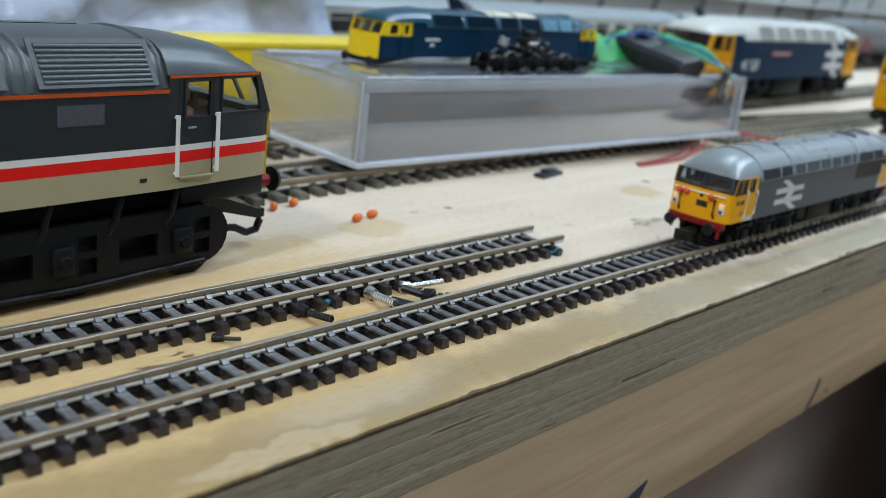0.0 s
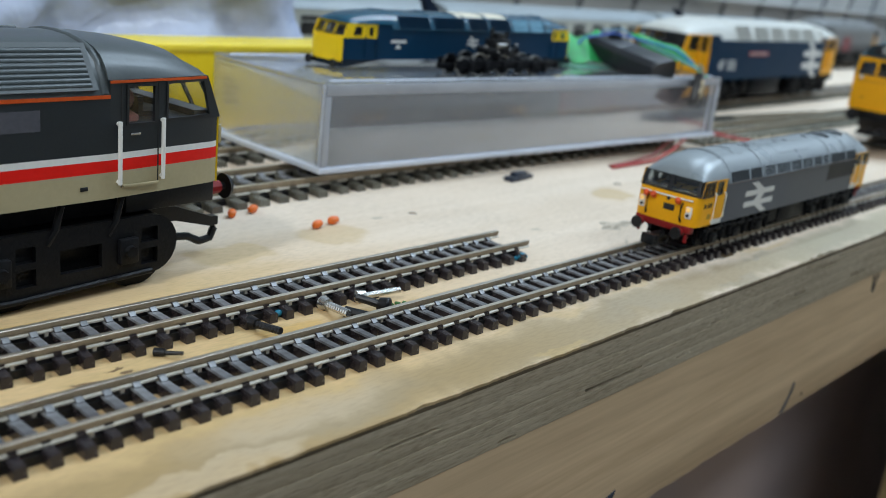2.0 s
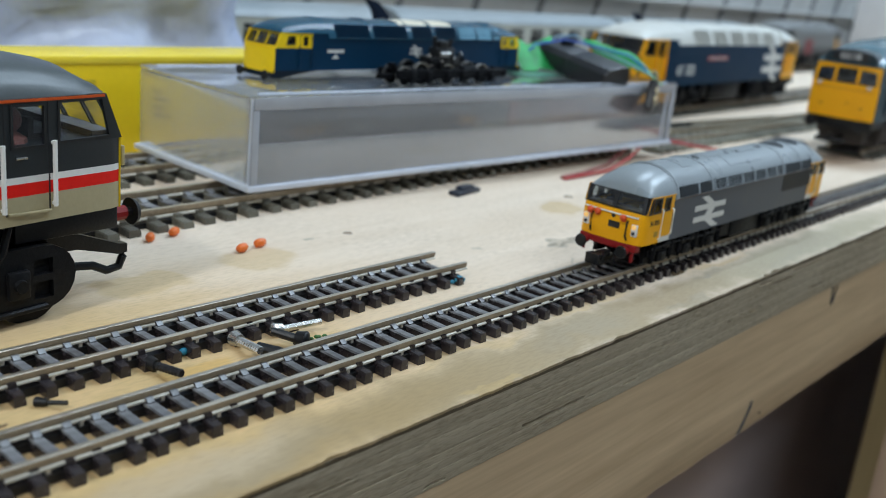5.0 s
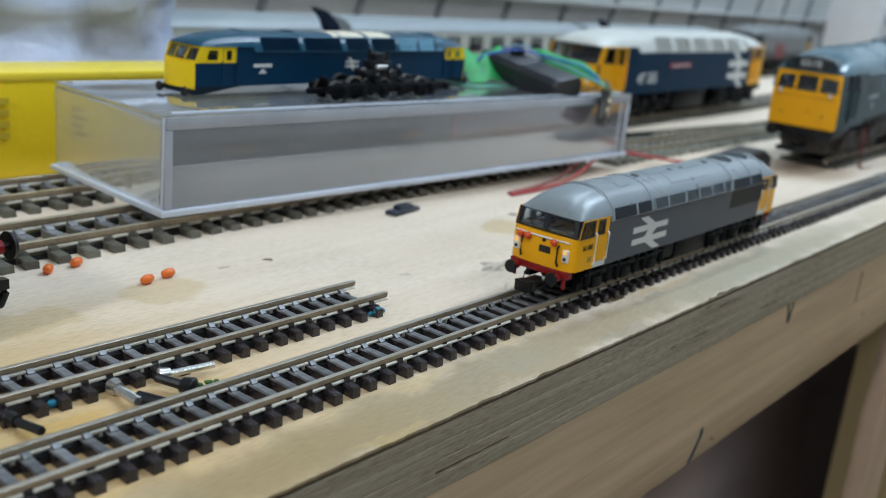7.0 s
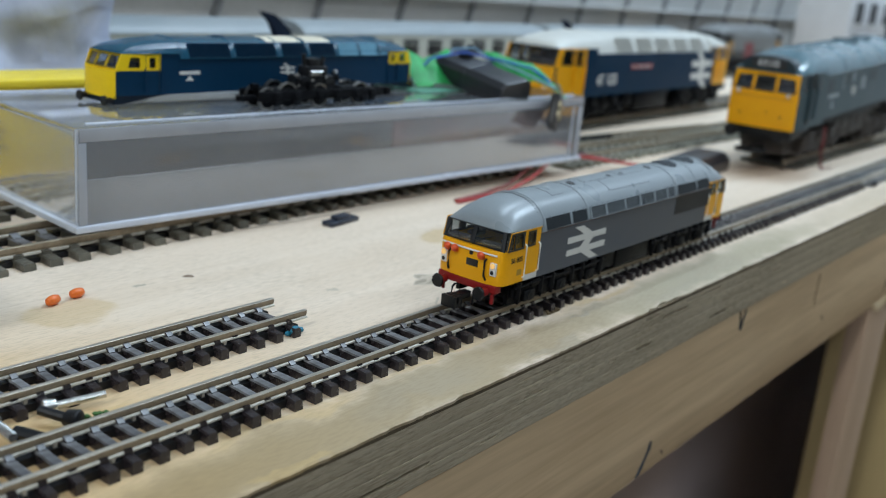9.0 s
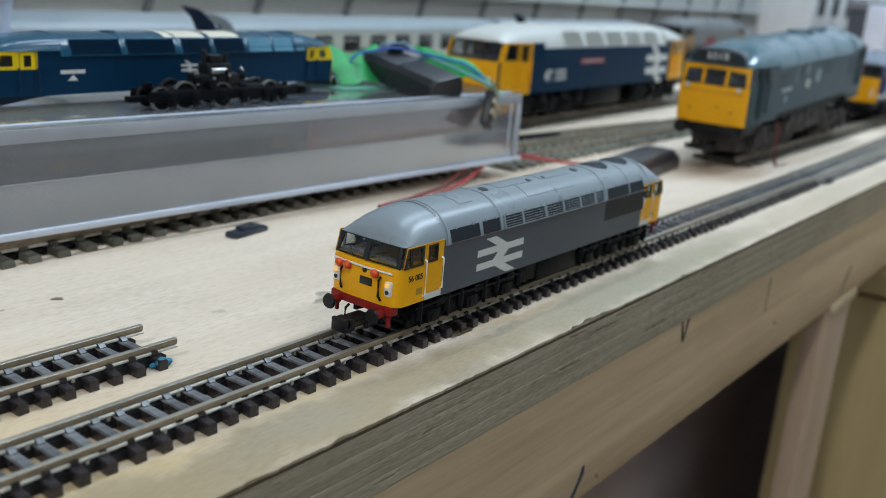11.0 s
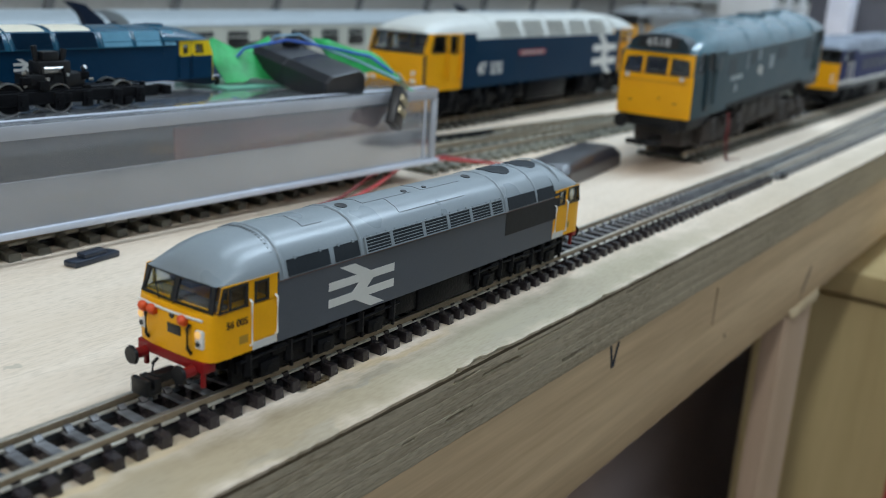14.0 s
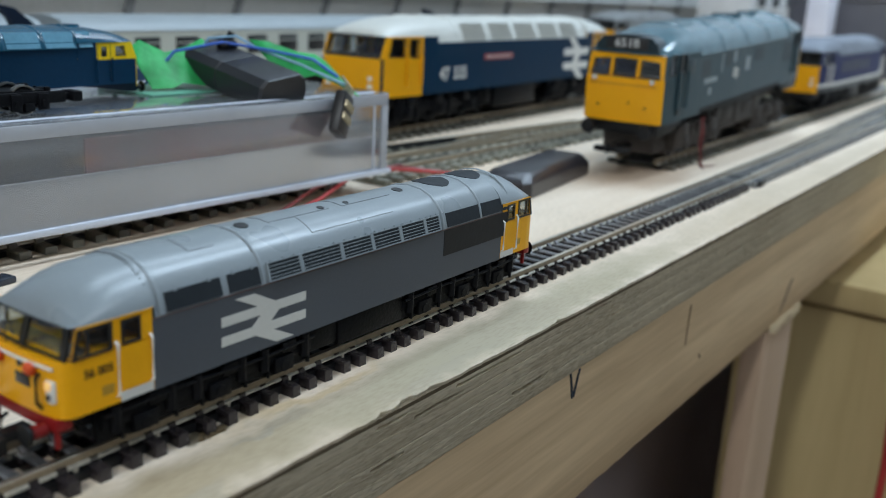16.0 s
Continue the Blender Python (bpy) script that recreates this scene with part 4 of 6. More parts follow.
def oo_diesel(x, y, z, rz, label, k, L, hw, bands, roofmat, frontmat, spec, rx=0, ry=0):
    """A diesel locomotive with a cab at each end. Sizes in mm at 1:76, times k. The first cab's end is at x = 0."""
    t = thing("model_diesel_locomotive", x, y, z, rz, label, "model locomotive", "model locomotives", ry=ry)
    zb, zw, zc, zt = spec["bottom"], spec["waist"], spec["cant"], spec["cabtop"]
    CL, rake, tap = spec["cab"], spec["rake"], spec["taper"]
    K = lambda *p: Vector(p) * k
    plan = [(CL, -hw), (CL * 0.45, -hw + tap * 0.55 * CL / (CL - 1)), (3.2, -hw + tap * (CL - 3.2) / (CL - 1)), (1.2, -hw + tap + 0.5), (0.2, -hw + tap + 2.2), (-0.4, -hw * 0.45), (-0.5, 0)]
    plan += [(a, -b) for a, b in plan[-2::-1]]
    whole = plan + [(L - a, b) for a, b in plan[::-1]]
    for z0, z1, mat, nm, lab in bands:
        if z1 <= zw:
            bm = B()
            loft(bm, [[K(a, b, zz) for a, b in whole] for zz in (z0, z1)], True)
        else:
            bm = B()
            box(bm, CL * k, (L - CL) * k, -hw * k, hw * k, max(z0, zw) * k, z1 * k)
            if z0 < zw:
                loft(bm, [[K(a, b, zz) for a, b in whole] for zz in (z0, zw)], True)
        part(nm, bm, mat, t, lab)
    side_mat = spec["sidecab"]
    prof = spec["roof"]
    prof = prof + [(-a, b) for a, b in prof[-2::-1]]
    bm = B()
    loft(bm, [[K(xx, a, b) for a, b in prof] for xx in (CL, L * 0.35, L * 0.65, L - CL)])
    roof = part("roof", bm, roofmat, t, spec["rooflabel"], 50)
    for end in (0, 1):
        f = (lambda v: v) if end == 0 else (lambda v: L - v)
        # the front in its own colour
        bm = B()
        front = [p for p in plan if p[0] < 2.5]
        zf = spec["frontbottom"]
        loft(bm, [[K(f(a - 0.35), b * 1.012, zz) for a, b in front] + [K(f(a + 1.2), b * 0.9, zz) for a, b in front[::-1]] for zz in (zf, zw + 0.02)], True)
        nose = part("cab_front", bm, frontmat, t, spec["frontlabel"], 40)
        # cab roof dome
        bm = B()
        rows = []
        top = prof[len(prof) // 2][1]
        for u, h, w in ((rake * 0.6, 0.02, 0.93), (rake * 0.75, 0.2, 0.95), (rake + 2, 0.45, 0.97), (CL * 0.35, 0.68, 0.985), (CL * 0.6, 0.87, 1.0), (CL * 0.85, 0.97, 1.0), (CL + 0.3, 1.0, 1.0)):
            row = []
            tt = min(1, max(0, (CL - u) / (CL - 1)))
            for a, b in prof:
                bb = zt + (b - zc) * (top - zt) / (top - zc) * h
                ww = w * (1 - tt * tap / hw)
                row.append(K(f(u + 1.2 * (abs(a) / hw) ** 2 * (1 if u < 8 else 0)), a * ww, bb))
            rows.append(row)
        loft(bm, rows)
        part("cab_roof", bm, roofmat, t, "", 50)
        # side panels with windows
        for s in (-1, 1):
            yy = lambda u: hw - tap * max(0.0, min(1.0, (CL - u) / (CL - 1)))
            o = [(0.8, zw), (CL, zw), (CL, zt), (rake * 0.9, zt)]
            pl = lambda u, v, w, s=s: K(f(u), s * (yy(u) - w), v)
            part("cab_side", sheet(B(), o, spec["sidewins"], pl, 0.7), side_mat, t, "", None)
            for w in spec["sidewins"]:
                part("window_frame", sheet(B(), ring(w, 0.45), [ring(w, -0.05)], lambda u, v, q, s=s: K(f(u), s * (yy(u) + q - 0.05), v), 0.3), spec["framemat"], t, "", None)
                g = part("pane", sheet(B(), w, [], lambda u, v, q, s=s: K(f(u), s * (yy(u) - 0.35 - q), v), 0.15), spec.get("glass", M_GLASS), t, "", None)
                g.visible_shadow = False
            for hx in spec["rails"]:
                bm = B()
                za, zb2 = spec["railz"]
                rod(bm, K(f(hx), s * (yy(hx) + 0.8), za), K(f(hx), s * (yy(hx) + 0.8), zb2), 0.45 * k)
                for zz in (za + 0.5, zb2 - 0.5):
                    rod(bm, K(f(hx), s * (yy(hx) - 0.1), zz), K(f(hx), s * (yy(hx) + 0.8), zz), 0.4 * k)
                part("handrail", bm, spec["railmat"], t, "cab handrail")
            d0, d1 = spec["door"]
            bm = B()
            for uu in (d0, d1):
                sheet(bm, [(uu - 0.15, zb + 2), (uu + 0.15, zb + 2), (uu + 0.15, zt - 0.3), (uu - 0.15, zt - 0.3)], [], lambda u, v, q, s=s: K(f(u), s * (yy(u) + q - 0.1), v), 0.18)
            part("door_joint", bm, M_RUBBER, t, "", None)
        # front windows
        hw2 = hw - tap - 0.3
        o = [(-hw2, 0), (hw2, 0), (hw2 - 0.8, zt - zw), (-hw2 + 0.8, zt - zw)]
        pl = lambda u, v, w: K(f(-0.4 + 1.3 * (abs(u) / hw2) ** 3 + v / (zt - zw) * rake + w), u, zw + v)
        part("windscreen_frame", sheet(B(), o, spec["frontwins"], pl, 0.7), spec["screenmat"], t, "", None)
        for w in spec["frontwins"]:
            part("window_frame", sheet(B(), ring(w, 0.4), [ring(w, -0.05)], lambda u, v, q: pl(u, v, q - 0.2), 0.3), M_RUBBER, t, "", None)
            g = part("windscreen", sheet(B(), w, [], lambda u, v, q: pl(u, v, q + 0.3), 0.2), spec.get("glass", M_GLASS), t, "", None)
            g.visible_shadow = False
        bm = B()
        box(bm, *sorted((f(CL - 1.2) * k, f(CL - 0.4) * k)), -(hw - 1) * k, (hw - 1) * k, (zw - 1) * k, zt * k)
        box(bm, *sorted((f(2.4) * k, f(6.5) * k)), -(hw - tap - 1.5) * k, (hw - tap - 1.5) * k, (zw - 1) * k, (zw + 1.4) * k)
        for q in (-7, 7):
            box(bm, *sorted((f(12) * k, f(17) * k)), (q - 3) * k, (q + 3) * k, (zw - 1) * k, (zw + 1.0) * k)
            box(bm, *sorted((f(16.4) * k, f(17.6) * k)), (q - 3) * k, (q + 3) * k, (zw - 1) * k, (zw + 4.0) * k)
        part("cab_interior", bm, M_INT, t, "drab cab seats and desk")
        # valance, buffers, coupling
        bm = B()
        box(bm, *sorted((f(0.8) * k, f(CL * 0.8) * k)), -(hw - tap - 1.2) * k, (hw - tap - 1.2) * k, (zb - 4.8) * k, (zb + 0.1) * k, 0.5 * k)
        if spec.get("wedge"):
            bm.clear()
            w2 = hw - tap - 0.6
            loft(bm, [[K(f(u), -w2, zb + 0.1), K(f(u), w2, zb + 0.1), K(f(u), w2 * 0.97, zb - d), K(f(u), -w2 * 0.97, zb - d)] for u, d in ((0.4, 4.6), (6.0, 4.6), (14.0, 3.4), (26.0, 1.6), (40.0, 0.05))], True)
        part("buffer_beam", bm, spec.get("beam", M_BLACK), t, "black buffer beam")
        for s in (-1, 1):
            bm = B()
            rod(bm, K(f(1), s * 11.4, zb - 2.6), K(f(-2.6), s * 11.4, zb - 2.6), 1.7 * k, 1.5 * k)
            part("buffer_stock", bm, spec.get("stock", M_BLACK), t, "buffer stock")
            bm = B()
            rod(bm, K(f(-2.6), s * 11.4, zb - 2.6), K(f(-4.2), s * 11.4, zb - 2.6), 1.0 * k)
            rod(bm, K(f(-4.0), s * 11.4, zb - 2.6), K(f(-4.9), s * 11.4, zb - 2.6), 2.9 * k, 2.6 * k, 20)
            part("buffer_head", bm, M_BLACK, t, "black buffer head")
        if not spec.get("shell"):
            bm = B()
            box(bm, *sorted((f(-4) * k, f(12) * k)), -1.6 * k, 1.6 * k, 4.6 * k, 6.2 * k, 0.3 * k)
            box(bm, *sorted((f(-8) * k, f(-6.8) * k)), -6.5 * k, 6.5 * k, 4.4 * k, 6.4 * k, 0.3 * k)
            for s in (-1, 1):
                box(bm, *sorted((f(-8) * k, f(-3) * k)), *sorted((s * 6.5 * k, s * 5.4 * k)), 4.6 * k, 6.2 * k, 0.3 * k)
            tube(bm, [K(f(-3), 0, 6), K(f(-6), 0, 8.4), K(f(-9.6), 0, 7.6), K(f(-9.8), 0, 4.4)], 0.7 * k)
            bmesh.ops.translate(bm, verts=bm.verts[:], vec=(0, 0, -spec.get("drop", 0.0) * 1.3 * k))
            part("coupling", bm, M_BLACK, t, "black hooked coupling")
            bm = B()
            box(bm, *sorted((f(9) * k, f(26) * k)), -10.5 * k, 10.5 * k, (3.0 - spec.get("drop", 0.0)) * k, (zb - 4) * k, 0.6 * k)
            part("pilot", bm, spec["under"], t, "dark pilot")
        if spec.get("nosebits"):
            for s in (-1, 1):
                for zz, rr in ((19, 1.2), (22.4, 1.0)):
                    part("marker_light", rod(B(), K(f(-0.2), s * 11, zz), K(f(-1.2), s * 11, zz), rr * k), M_WHITE, t, "pale marker light")
    # roof side panels
    high = spec.get("louvre")
    p0, p1 = Vector((0, -prof[0][0], prof[0][1])), Vector((0, -prof[3 if high else 2][0], prof[3 if high else 2][1]))
    for s in (-1, 1):
        up = Vector((0, (p1.y - p0.y) * s, p1.z - p0.z))
        ln = up.length
        up = up / ln
        ln = ln * 0.82 if high else ln
        lift = 0.6 if high else 0.15
        nrm = Vector((0, s * abs(up.z), abs(up.y)))
        sl = lambda u, v, q: (Vector((u, s * p0.y, p0.z)) + up * v + nrm * (q + lift)) * k
        for a, b, mat, slats in spec["roofpanels"]:
            g = part("roof_grille" if slats else "roof_panel", sheet(B(), [(a, 0.6), (b, 0.6), (b, ln * 1.25), (a, ln * 1.25)], [], sl, 0.2), mat, t, "", None)
            if slats:
                bm = B()
                n = 8
                top = ln * 1.25 - 1.4
                if spec.get("louvre"):
                    rr = top / n / 2
                    for i in range(n):
                        c0, c1 = sl(a + 1.2, 1.2 + rr * (2 * i + 1), 0.1), sl(b - 1.2, 1.2 + rr * (2 * i + 1), 0.1)
                        rod(bm, c0, c1, rr * 1.12 * k, None, 12)
                    sheet(bm, [(a, 0.6), (b, 0.6), (b, ln * 1.25 + 0.8), (a, ln * 1.25 + 0.8)], [[(a + 1.1, 1.2), (b - 1.1, 1.2), (b - 1.1, ln * 1.25 - 0.2), (a + 1.1, ln * 1.25 - 0.2)]], sl, 0.45)
                for i in range(0 if spec.get("louvre") else n):
                    v = 1.0 + i * (ln * 1.25 - 1.2) / n
                    sheet(bm, [(a + 0.5, v), (b - 0.5, v), (b - 0.5, v + 0.5), (a + 0.5, v + 0.5)], [], lambda u, vv, q, v=v: sl(u, vv, q * (1.0 if vv > v + 0.1 else 0.3) + 0.2), 0.5)
                part("slats", bm, mat, g, "", None)
        for u in spec["ribs"]:
            if s == 1:
                bm = B()
                loft(bm, [[K(u + dx, a * 1.006, zc + (b - zc) * 1.01 + e) for a, b in prof] for dx, e in ((-0.8, -0.15), (-0.5, 0.3), (0.5, 0.3), (0.8, -0.15))], cap=False)
                part("roof_rib", bm, roofmat, t, "", 60)
        line = spec.get("line")
        if line:
            part("cantrail_line", box(B(), CL * k, (L - CL) * k, *sorted((s * (hw - 0.05) * k, s * (hw + 0.2) * k)), (zc - 0.7) * k, zc * k), line, t, "orange cantrail line")
            for e in (0, 1):
                f = (lambda v: v) if e == 0 else (lambda v: L - v)
                bm = B()
                sheet(bm, [(rake, zt - 0.6), (CL, zt - 0.6), (CL, zt - 0.1), (rake, zt - 0.1)], [], lambda u, v, q: K(f(u), s * (hw - tap * max(0.0, min(1.0, (CL - u) / (CL - 1))) + q - 0.1), v), 0.35)
                part("cantrail_line", bm, line, t, "orange cantrail line", None)
    for u, v, r, mat in spec.get("vents", ()):
        bm = B()
        rod(bm, K(u, v, prof[len(prof) // 2][1] - 1.0), K(u, v, prof[len(prof) // 2][1] + 0.6), r * k, r * 0.93 * k, 24)
        part("roof_vent", bm, mat, t, "round roof vent")
    if not spec.get("shell"):
        part("underframe", box(B(), 14 * k, (L - 14) * k, -(hw - 6) * k, (hw - 6) * k, (zb - 5) * k, (zb + 0.2) * k), spec["under"], t, "dark underframe")
    if spec.get("tank", True):
        bm = B()
        a, b = spec.get("tankx", (L / 2 - 24, L / 2 + 22))
        box(bm, a * k, b * k, -(hw - 1.6) * k, (hw - 1.6) * k, 3.6 * k, (zb - 0.3) * k, 1.0 * k)
        box(bm, (a - 9) * k, (a - 1) * k, -(hw - 2.6) * k, (hw - 2.6) * k, 6.0 * k, (zb - 0.3) * k, 0.6 * k)
        part("fuel_tank", bm, spec["under"], t, "dark fuel tank")
    if spec.get("bogies", True):
        for c in (spec["pivot"], L - spec["pivot"]):
            running_gear(t, c, spec["axles"], spec["axles"][-1] - spec["axles"][0], spec["wheel"], hw - 1.0, spec["under"], k, spec.get("drop", 0.0))
    return t


W47 = dict(bottom=14.5, waist=30.6, cant=36.8, cabtop=39.6, cab=40.0, rake=5.0, taper=2.2, roof=[(-17.5, 36.8), (-16.5, 40.0), (-14.6, 43.4), (-12.2, 45.2), (-9.0, 46.6), (-5, 47.4), (0, 47.6)],
           frontbottom=14.4, sidewins=[[(6.2, 31.6), (16.6, 31.4), (16.6, 38.4), (8.2, 38.6)], [(20.4, 30.9), (25.6, 30.9), (25.6, 38.2), (20.4, 38.2)]],
           frontwins=[[(-14.2, 0.8), (-5.4, 0.8), (-5.4, 8.0), (-13.4, 8.0)], [(-4.6, 0.8), (4.6, 0.8), (4.6, 8.0), (-4.6, 8.0)], [(5.4, 0.8), (14.2, 0.8), (13.4, 8.0), (5.4, 8.0)]],
           rails=(18.0, 28.0), railz=(19.0, 31.6), door=(18.8, 27.2), pivot=48.0, axles=(-27, 0, 27), wheel=7.4, ribs=(40.6, 57.6, 119, 180, 197.4),
           framemat=M_RUBBER, nosebits=True)

# the grey and beige one with red and white stripes, nearest to the camera
ic = oo_diesel(-14.5, 67.0, 4.4, 184.5, "dark grey and beige model diesel with red and white stripes", 1.0, 238.0, 17.6,
               [(16.2, 21.6, M_BEIGE, "lower_side", "beige lower body side"), (21.6, 24.0, M_SRED, "red_stripe", "red stripe"), (24.0, 25.3, M_WHITE, "white_stripe", "white stripe"),
                (25.3, 36.8, M_ICDARK, "body_side", "dark grey body side")], M_ICROOF, M_YEL2,
               dict(W47, roof=[(-17.5, 36.8), (-16.6, 39.8), (-14.8, 42.8), (-12.4, 44.6), (-9, 45.8), (-5, 46.5), (0, 46.7)], drop=4.9, shell=True, bogies=False, cab=28.8, louvre=True, ribs=(29.8, 57.2, 59.8, 87.6, 90.2, 118, 148, 178, 208.2), sidecab=M_ICDARK,
                    sidewins=[[(3.9, 31.4), (15.0, 31.2), (15.0, 38.4), (5.6, 38.6)], [(18.3, 30.9), (24.6, 30.9), (24.6, 38.2), (18.3, 38.2)]], rails=(16.5, 27.0), door=(17.3, 26.2), rooflabel="weathered grey roof", frontlabel="yellow cab front", screenmat=M_ICDARK, railmat=M_WHITE, line=M_ORANGE, under=M_CHASSIS, stock=M_RED, bottom=16.2, frontbottom=16.1, glass=clear("clear_glazing", (0.92, 0.94, 0.95), 0.03),
                    roofpanels=[(31.4, 55.8, M_ICROOF, True), (61.4, 86, M_ICROOF, True), (92, 116, M_ICROOF, True), (122, 144, M_ICROOF, False), (152, 174, M_ICROOF, True)],
                    vents=((64, 0, 8.5, M_ICROOF), (100, 0, 8.5, M_ICROOF))))
for s in (-1, 1):
    part("engine_room_window", sheet(B(), [(43.0, 30.7), (52.4, 30.7), (52.4, 34.6), (43.0, 34.6)], [], lambda u, v, q: Vector((u, s * (17.5 + q), v)), 0.2), surface("window_grey", (0.085, 0.085, 0.10), 0.2), ic, "grey body-side window")
    part("filler", box(B(), 33.6, 35.2, *sorted((s * 17.5, s * 17.75)), 18.4, 19.2, 0.1), M_RUBBER, ic, "black filler hole")
    part("footstep", box(B(), 17.6, 26, *sorted((s * 17.3, s * 18.0)), 18.2, 18.7, 0.1), M_BEIGE, ic, "beige door step")


def cast_bogie(t, c, out):
    """A six-wheeled bogie with round-ended cast side frames; out: -1 or 1, the way to the nearer end of the body."""
    bg = part("bogie", box(B(), c - 33, c + 33, -12.6, 12.6, 0.4, 10.4, 0.6), M_CAST, t, "black six-wheeled bogie")
    zm, r = 4.6, 6.4
    loop = [(c + e * 30 + r * math.cos(a), zm + r * math.sin(a)) for e, a0 in ((1, -90), (-1, 90)) for a in (radians(a0 + 18 * i) for i in range(11))]
    holes = []
    for dx in (-27, 0, 27):
        holes += [[(c + dx - 4.6, 5.2), (c + dx - 0.6, 5.2), (c + dx - 0.6, 8.4), (c + dx - 4.6, 8.4)], [(c + dx - 4.6, 0.4), (c + dx - 0.6, 0.4), (c + dx - 0.6, 3.8), (c + dx - 4.6, 3.8)]]
    for dx in (-13.5, 13.5):
        holes.append([(c + dx - 5.0, 1.6), (c + dx + 4.0, 1.6), (c + dx + 4.0, 6.6), (c + dx - 5.0, 6.6)])
    for sd in (-1, 1):
        part("side_frame", sheet(B(), loop, holes, lambda u, v, w, sd=sd: Vector((u, sd * (14.4 + w), v)), 1.5), M_CAST, bg, "cast black side frame with openings", 30)
        for dx in (-27, 0, 27):
            bm = box(B(), c + dx + 0.6, c + dx + 5.0, *sorted((sd * 15.6, sd * 17.2)), 1.4, 7.0, 0.5)
            rod(bm, (c + dx + 2.8, sd * 16.8, 4.2), (c + dx + 2.8, sd * 18.0, 4.2), 1.5, 1.2, 14)
            part("axlebox", bm, M_CAST, bg)
        for dx in (-20, -7, 8, 20):
            bm = tube(B(), [(c + dx, sd * 15.4, 8.0), (c + dx + 1.6 * out, sd * 15.9, 11.0), (c + dx + 3.2 * out, sd * 15.2, 15.4)], 0.75, 7)
            part("hanger", bm, M_CAST, bg)
        part("foot_bar", tube(B(), [(c - 30, sd * 16.2, -1.2), (c, sd * 16.4, -2.0), (c + 30, sd * 16.2, -1.2)], 0.6, 7), M_CAST, bg)
    for dx in (-27, 0, 27):
        bm = spindle(c + dx, 2.6, [(12.7, 1.6), (12.72, 7.3), (14.2, 7.3)])
        part("wheelset", bm, M_CAST, bg, "dark wheelset")
    e = c + out * 35
    arm = [(e - out * 2, 9.6), (e + out * 8, 8.6), (e + out * 18.0, 4.8), (e + out * 20, 4.6), (e + out * 20, 2.6), (e + out * 18, 2.4), (e + out * 8, 5.2), (e - out * 2, 5.4)]
    cp = part("coupling_arm", sheet(B(), arm, [], lambda u, v, w: Vector((u, 4.0 + w, v)), 2.2), M_BLACK, bg, "black coupling arm")
    part("coupling_loop", tube(B(), [(e + out * 19, 5, 4.0), (e + out * 19.6, 5, 1.4), (e + out * 18.6, 5, -0.8), (e + out * 15.6, 5, -1.2), (e + out * 12.4, 4.6, 0.4), (e + out * 4, 4.2, 1.4), (e, 4.2, 1.6)], 0.95, 8), M_BLACK, bg, "black coupling loop")
    part("headstock", box(B(), *sorted((e - out * 6, e - out * 1.5)), -9, 9, 6.0, 12.6, 0.8), M_BROWNU, bg, "dusty headstock block")


cast_bogie(ic, 48.0, -1)
cast_bogie(ic, 190.0, 1)
part("underframe", box(B(), 14, 224, -11.6, 11.6, 11.2, 16.4), M_CHASSIS, ic, "dark underframe")
bm = B()
ball(bm, (21.5, 10.5, 34.6), 2.6, 0.9, 0.8, 1.0)
loft(bm, [[(21.5 + r * math.cos(a), 10.5 + 1.25 * r * math.sin(a), zz) for a in (2 * math.pi * i / 10 for i in range(10))] for zz, r in ((26, 2.5), (29, 3.2), (31.5, 2.8), (32.6, 1.0))], True)
part("driver_figurine", bm, surface("figurine_paint", (0.30, 0.12, 0.10), 0.5), ic, "small plain painted seated figurine")

for s in (-1, 1):
    part("door_handle", box(B(), 22.0, 24.2, *sorted((s * 17.1, s * 17.7)), 28.6, 29.1, 0.1), M_STEEL, ic, "small bright door handle")
    part("lamp_bracket", box(B(), -1.2, -0.4, *sorted((s * 12.4, s * 13.6)), 24.2, 28.4, 0.2), M_BEIGE, ic, "pale lamp bracket")

# dark blue with an off-white roof
M_PGRILLE = surface("pale_grey_grille", (0.56, 0.56, 0.52), 0.5)
K47 = 1.06
bl = oo_diesel(352.0, 164.0, 5.0, 2.6, "dark blue model diesel with off-white roof and yellow cab", K47, 240.0, 17.6,
               [(14.5, 36.8, M_BLUE, "body_side", "dark blue body side")], M_WROOF, M_YEL,
               dict(W47, sidecab=M_YEL, rooflabel="off-white roof", frontlabel="yellow cab front", screenmat=M_RUBBER, railmat=M_YEL, under=M_CHASSIS, glass=clear("silvery_glazing", (0.80, 0.82, 0.84), 0.05),
                    roofpanels=[(a, a + 21, M_PGRILLE, True) for a in (62, 88, 114, 140, 166)]))
